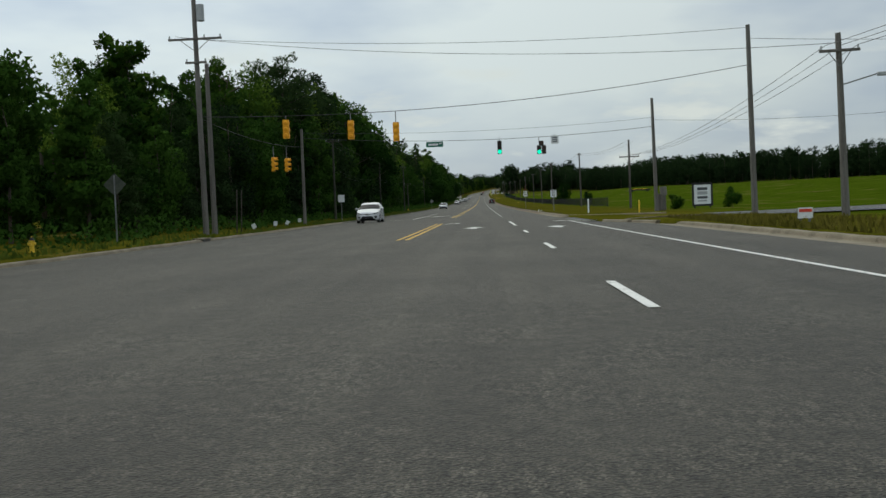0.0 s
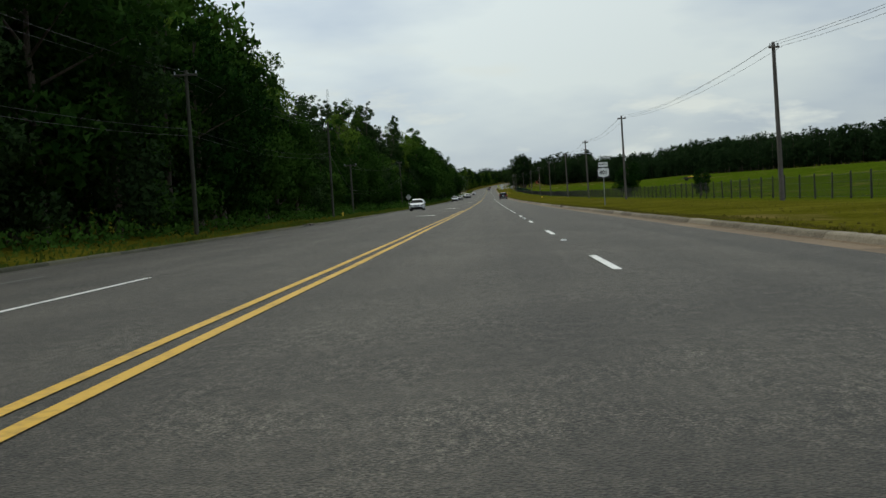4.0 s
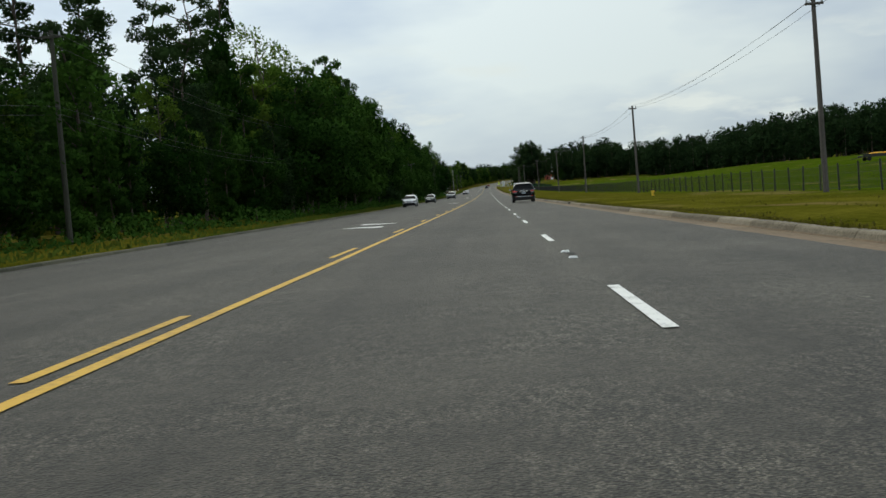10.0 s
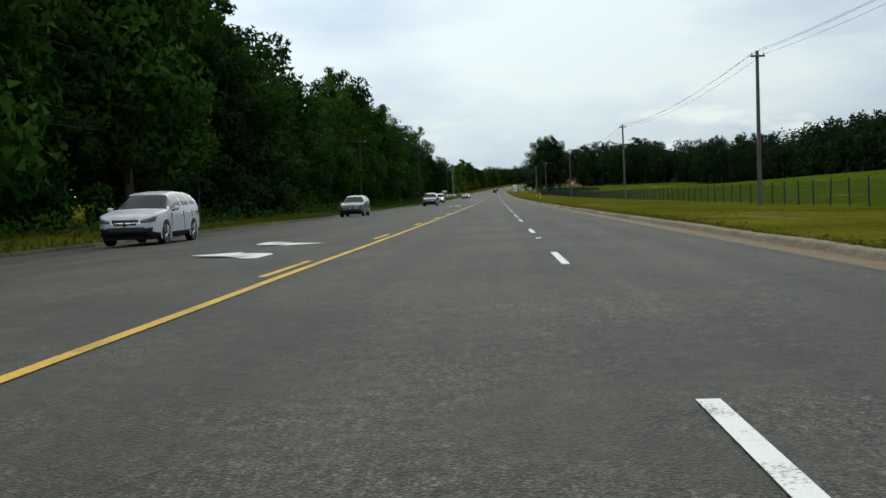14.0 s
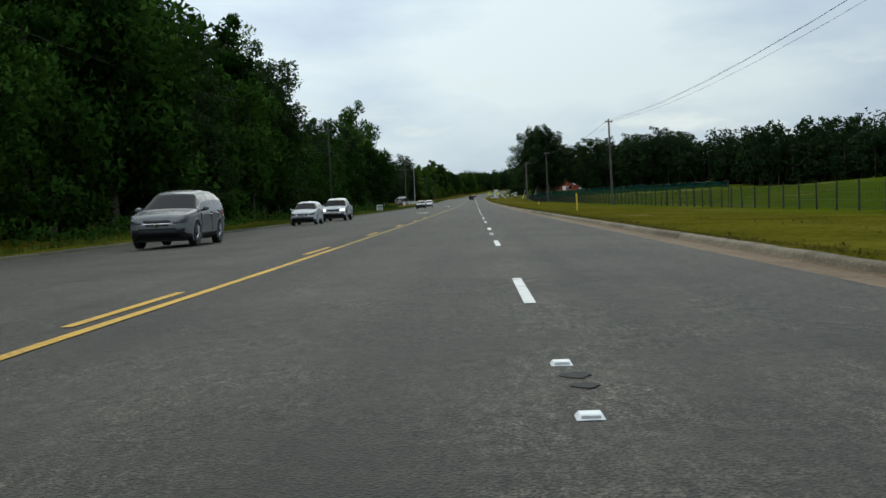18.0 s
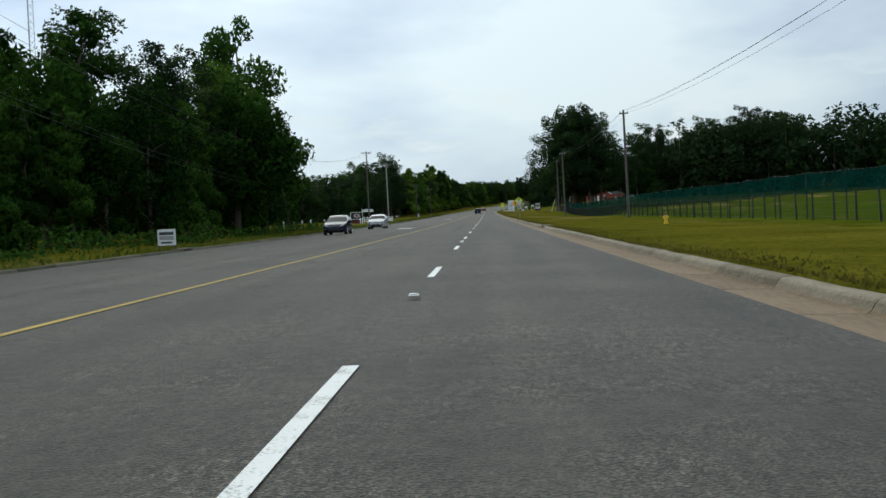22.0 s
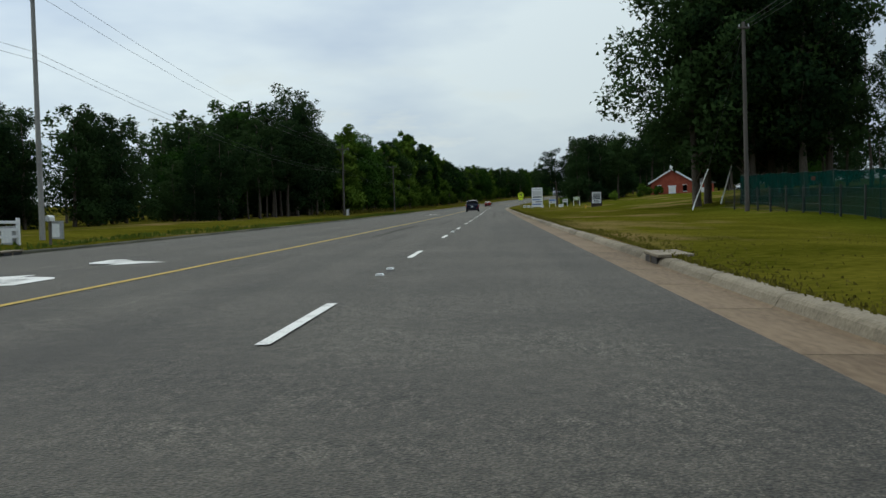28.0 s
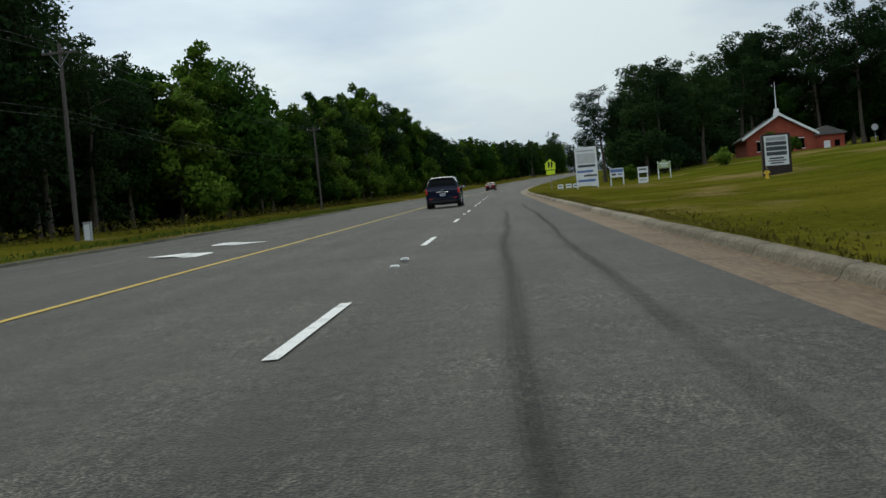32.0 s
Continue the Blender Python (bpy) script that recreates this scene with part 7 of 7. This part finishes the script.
def vehicle(kind, x, y, turn, colour, label, category, z=None, rails=False, antenna=False, sx=1.0, sz=1.0, group="", sy=1.0, lit=False):
    sp = SPECS[kind]
    ground_z = (zr(y) + cross(x - cx(y))) if z is None else z
    slope = grade(y) if z is None else 0
    name = {"suv": "sport_utility_vehicle", "sedan": "sedan_car", "pickup": "pickup_truck", "van": "minivan"}[kind]
    car = thing(name, label, category, pose(x, y, ground_z, slope, 0, 0) @ pose(0, 0, 0, 0, 0, turn) @ Matrix.Diagonal((sx, sy, sz, 1)), group)
    if kind not in SHELLS:
        SHELLS[kind], WHEELS[kind] = shell(sp), wheel_meshes(sp["r"])
    sorts = SHELLS[kind]
    y0, y1, hw, r = sp["top"][0][0], sp["top"][-1][0], max(k[1] for k in sp["half"]), sp["r"]
    zb = curve_at(sp["belt"], y1 + 0.3)
    zf = curve_at(sp["top"], y0 - 0.25)
    suv, tall = kind == "suv", kind in ("suv", "van", "pickup")
    groups = {"body": []}
    for quad, row, (a, b, c) in sorts["body"]:
        what = "lower_cladding" if tall and row < 14 and c < curve_at(sp["low"], b) + (0.13 if kind != "van" else 0.05) else "body"
        groups.setdefault(what, []).append(quad)
    part("body", faces_mesh(groups.pop("body")), colour, car, smooth=True)
    for some in groups.values():
        part("lower_cladding", faces_mesh(some), PLASTIC, car, smooth=True)
    for nm, corners, front, mirrored in FACE[kind]:
        mat, lab = FACE_LOOK[nm]
        if nm == "headlight" and lit:
            mat, lab = LAMP_LIT, "headlight switched on"
        for s in ((-1, 1) if mirrored else (1,)):
            part(nm.split(" ")[0], patch(sp, corners, front, s), mat, car, lab, smooth=False)
    for what, some in sorts.items():
        if what.split()[0] in ("side_window", "windscreen", "rear_window"):
            part(what.split()[0], faces_mesh([q for q, _, _ in some]), SIDE_GLASS if what[0] == "s" else CAR_GLASS, car, smooth=True)
    part("underside", boxed(-hw * 0.78, hw * 0.78, y1 + 0.3, y0 - 0.3, r * 0.55, r * 1.5), BLACK, car)
    # wheels with their arches
    tyre, barrel, spokes = WHEELS[kind]
    for yy in sp["axle"]:
        for s in (-1, 1):
            w = part("wheel", tyre, TYRE, car, m=pose(s * (hw - 0.125), yy, r, 0, 0, 0 if s > 0 else 180))
            part("rim", barrel, PLASTIC, w)
            part("spokes", spokes, RIM, w)
            edge = curve_at(sp["half"], yy)
            bm = bmesh.new()
            arc = [radians(-22 + 224 * k / 18) for k in range(19)]
            rows = []
            for xo, rr in ((-0.06, 1.12), (0.0, 1.13), (0.006, 1.19), (-0.012, 1.27)):
                rows.append([bm.verts.new((s * (curve_at(sp["half"], yy + r * rr * math.cos(q)) + xo), yy + r * rr * math.cos(q), r + r * rr * math.sin(q))) for q in arc])
            for p, q in zip(rows[:-1], rows[1:]):
                for k in range(18):
                    bm.faces.new((p[k], p[k + 1], q[k + 1], q[k]))
            part("wheel_arch", bm, PLASTIC if kind == "pickup" else colour, car, smooth=True)
            bm = bmesh.new()
            ring = [[bm.verts.new((s * xo, yy + r * 1.2 * math.cos(q), r + r * 1.2 * math.sin(q))) for q in arc] for xo in (edge - 0.03, edge - 0.34)]
            for k in range(18):
                bm.faces.new((ring[0][k], ring[0][k + 1], ring[1][k + 1], ring[1][k]))
            bm.faces.new(ring[1])
            part("wheel_well", bm, BLACK, car)
    # doors, handles, mirrors
    for s in (-1, 1):
        seams = [sp["side"][0][0] + 0.02, (sp["side"][0][1] + sp["side"][1][0]) / 2, sp["side"][1][1] - 0.06]
        for yy in seams:
            e, zt = curve_at(sp["half"], yy), curve_at(sp["belt"], yy)
            part("door_seam", boxed(min(s * (e + 0.002), s * (e - 0.03)), max(s * (e + 0.002), s * (e - 0.03)), yy - 0.005, yy + 0.005, 0.45, zt - 0.05), BLACK, car)
        for yy in seams[1:]:
            e, zt = curve_at(sp["half"], yy), curve_at(sp["belt"], yy)
            part("door_handle", boxed(min(s * (e + 0.03), s * (e - 0.03)), max(s * (e + 0.03), s * (e - 0.03)), yy + 0.08, yy + 0.27, zt - 0.15, zt - 0.115, 0.008), CHROME if suv else colour, car)
        ym, zm = sp["side"][0][0] - 0.12, curve_at(sp["belt"], 0.8) + 0.10
        bm = bmesh.new()
        loft(bm, [[(s * (hw + 0.10) + 0.10 * k * math.cos(q), ym + dy, zm + 0.075 * k * math.sin(q)) for q in [2 * math.pi * v / 12 for v in range(12)]] for dy, k in ((0.10, 0.4), (0.06, 0.9), (0.0, 1.05), (-0.06, 1.0), (-0.065, 0.9))])
        mr = part("door_mirror", bm, colour, car, smooth=True)
        part("mirror_arm", boxed(min(s * (hw - 0.1), s * (hw + 0.05)), max(s * (hw - 0.1), s * (hw + 0.05)), ym - 0.02, ym + 0.04, zm - 0.09, zm - 0.04), PLASTIC, mr)
        part("mirror_glass", boxed(s * (hw + 0.10) - 0.075, s * (hw + 0.10) + 0.075, ym - 0.072, ym - 0.067, zm - 0.05, zm + 0.05), CHROME, mr)
        part("bumper_reflector", boxed(s * 0.70 - 0.09, s * 0.70 + 0.09, y1 - 0.024, y1 + 0.05, 0.52, 0.555), TAIL, car)
    # rear fittings
    bm = prism([(-0.66, 0.46), (-0.60, 0.505), (0.60, 0.505), (0.66, 0.46), (0.68, 0.475), (0.61, 0.54), (-0.61, 0.54), (-0.68, 0.475)], y1 - 0.04, y1 + 0.02)
    part("bumper_strip", bm, SILVER_TRIM if suv else PLASTIC, car, "bright bumper strip" if suv else "")
    part("bumper_step", boxed(-0.78, 0.78, y1 - 0.03, y1 + 0.04, 0.575, 0.61, 0.012), colour, car)
    part("lower_valance", boxed(-hw * 0.8, hw * 0.8, y1 - 0.01, y1 + 0.2, 0.30, 0.45, 0.03), PLASTIC, car)
    for s in (-1, 1):
        part("tailpipe", tube(bmesh.new(), (s * 0.45, y1 + 0.3, 0.28), (s * 0.45, y1 + 0.02, 0.27), 0.03, 0.03, 8), PLASTIC, car)
    zp = zb - 0.33 if tall else zb - 0.25
    pl = part("number_plate", prism(rounded(0.305, 0.152, 0.015), y1 - 0.03, y1 + 0.02), PLATE, car, m=pose(0, 0, zp))
    bars(pl, [(-0.11, -0.02, 0.0, 0.06), (0.01, 0.11, 0.0, 0.06)], PRINT, y1 - 0.034, "plate_bar")
    if tall:
        part("plate_trim", boxed(-0.33, 0.33, y1 - 0.045, y1 + 0.02, zp + 0.115, zp + 0.155, 0.01), CHROME, car, "chrome strip above the plate")
    bd = part("badge", loft(bmesh.new(), [[(rr * math.cos(q), y1 - yo, zp + 0.235 + rr * math.sin(q)) for q in [2 * math.pi * k / 18 for k in range(18)]] for rr, yo in ((0.058, 0.0), (0.058, 0.035), (0.042, 0.035), (0.042, 0.02))], caps=False), CHROME, car)
    part("badge_bar", boxed(-0.06, 0.06, y1 - 0.04, y1, zp + 0.225, zp + 0.245), CHROME, bd)
    part("front_badge", tube(bmesh.new(), (0, y0 - 0.02, FACE[kind][0][1][0][1] + 0.05), (0, y0 + 0.05, FACE[kind][0][1][0][1] + 0.05), 0.06, 0.06, 16), CHROME, car)
    if kind in ("suv", "van"):
        yr = sp["rear"][0]
        part("rear_spoiler", prism([(-0.60, 0), (0.60, 0), (0.56, 0.035), (-0.56, 0.035)], yr - 0.12, yr + 0.10), colour, car, m=pose(0, 0, curve_at(sp["top"], yr) - 0.01))
        part("rear_wiper", bar(bmesh.new(), (0.0, sp["rear"][1] - 0.0, zb + 0.02), (0.36, sp["rear"][1] + 0.02, zb + 0.07), 0.025, 0.02), PLASTIC, car)
    if kind == "pickup":
        part("bed_floor", boxed(-0.85, 0.85, -2.78, -1.15, 1.0, 1.252), BLACK, car)
    if rails:
        for s in (-1, 1):
            bm = bmesh.new()
            pts = [(0.55, 1.56), (0.35, 1.645), (-0.2, 1.725), (-0.9, 1.765), (-1.5, 1.755), (-1.85, 1.715), (-2.05, 1.62)]
            for (ya, za), (yb, zc) in zip(pts[:-1], pts[1:]):
                tube(bm, (s * 0.59, ya, za), (s * 0.59, yb, zc), 0.016, 0.016, 6)
            part("roof_rail", bm, PLASTIC, car)
    if antenna:
        part("aerial", tube(bmesh.new(), (0, -1.75, 1.67), (0.02, -1.92, 1.92), 0.012, 0.006, 6), PLASTIC, car)
    return car


SILVER_TRIM = material("silver_bumper_paint", (0.5, 0.5, 0.5), (0.62, 0.62, 0.62), 3.0, 20.0, rough=0.3)
CHARCOAL, NAVY = paint("charcoal_paint", (0.0045, 0.0052, 0.008)), paint("navy_paint", (0.006, 0.009, 0.025))
CARWHITE, SILVER = paint("white_car_paint", (0.52, 0.53, 0.54)), paint("silver_paint", (0.34, 0.35, 0.36))
OLIVE, PEWTER, WINE = paint("green_grey_paint", (0.12, 0.135, 0.125)), paint("pewter_paint", (0.16, 0.165, 0.165)), paint("dark_red_paint", (0.12, 0.015, 0.015))

vehicle("suv", 2.11, 389.4, 0, CHARCOAL, "charcoal sport utility vehicle with roof rails driving in the kerb lane", "car", rails=True, antenna=True, sz=1.04, sx=1.045)
vehicle("van", -1.85, 963.5, 0, NAVY, "dark navy minivan in the lane beside the centre line", "car")
vehicle("sedan", -10.5, 84.6, 180, CARWHITE, "white compact sedan in the oncoming lanes", "car", group="oncoming vehicles", sx=1.06, sy=1.05, sz=1.12)
vehicle("suv", -10.8, 251.0, 180, CARWHITE, "white crossover in the oncoming lanes", "car", group="oncoming vehicles", sz=0.9, sx=0.94, sy=0.88)
vehicle("suv", -12.2, 441.0, 180, CARWHITE, "white sport utility vehicle far off in the oncoming lane", "car", group="oncoming vehicles")
vehicle("suv", -11.9, 488.2, 180, OLIVE, "green-grey compact crossover in the outer oncoming lane", "car", group="oncoming vehicles", sz=0.95, sx=0.95)
vehicle("suv", -10.3, 556.0, 180, PEWTER, "pewter full-size utility vehicle in the oncoming lanes", "car", group="oncoming vehicles", sz=1.08, sx=1.03)
vehicle("suv", -12.2, 594.4, 180, CARWHITE, "boxy white hatchback in the outer oncoming lane", "car", group="oncoming vehicles", sx=0.92, sz=0.95, sy=0.84)
vehicle("pickup", -12.0, 609.0, 180, CARWHITE, "white pickup truck with a chrome grille in the oncoming lane", "truck", group="oncoming vehicles", lit=True)
vehicle("sedan", -10.2, 743.0, 180, SILVER, "silver sedan in the inner oncoming lane", "car", group="oncoming vehicles")
vehicle("sedan", -10.4, 715.8, 180, NAVY, "dark blue sedan in the oncoming lanes", "car", group="oncoming vehicles")
vehicle("sedan", -0.4, 1098, -bend(1098), WINE, "small dark red car far ahead on the rise", "car")
vehicle("sedan", 57.5, 1046, 165, SILVER, "silver car parked at the edge of the church lawn", "car", z=gz(57.5, 1046))
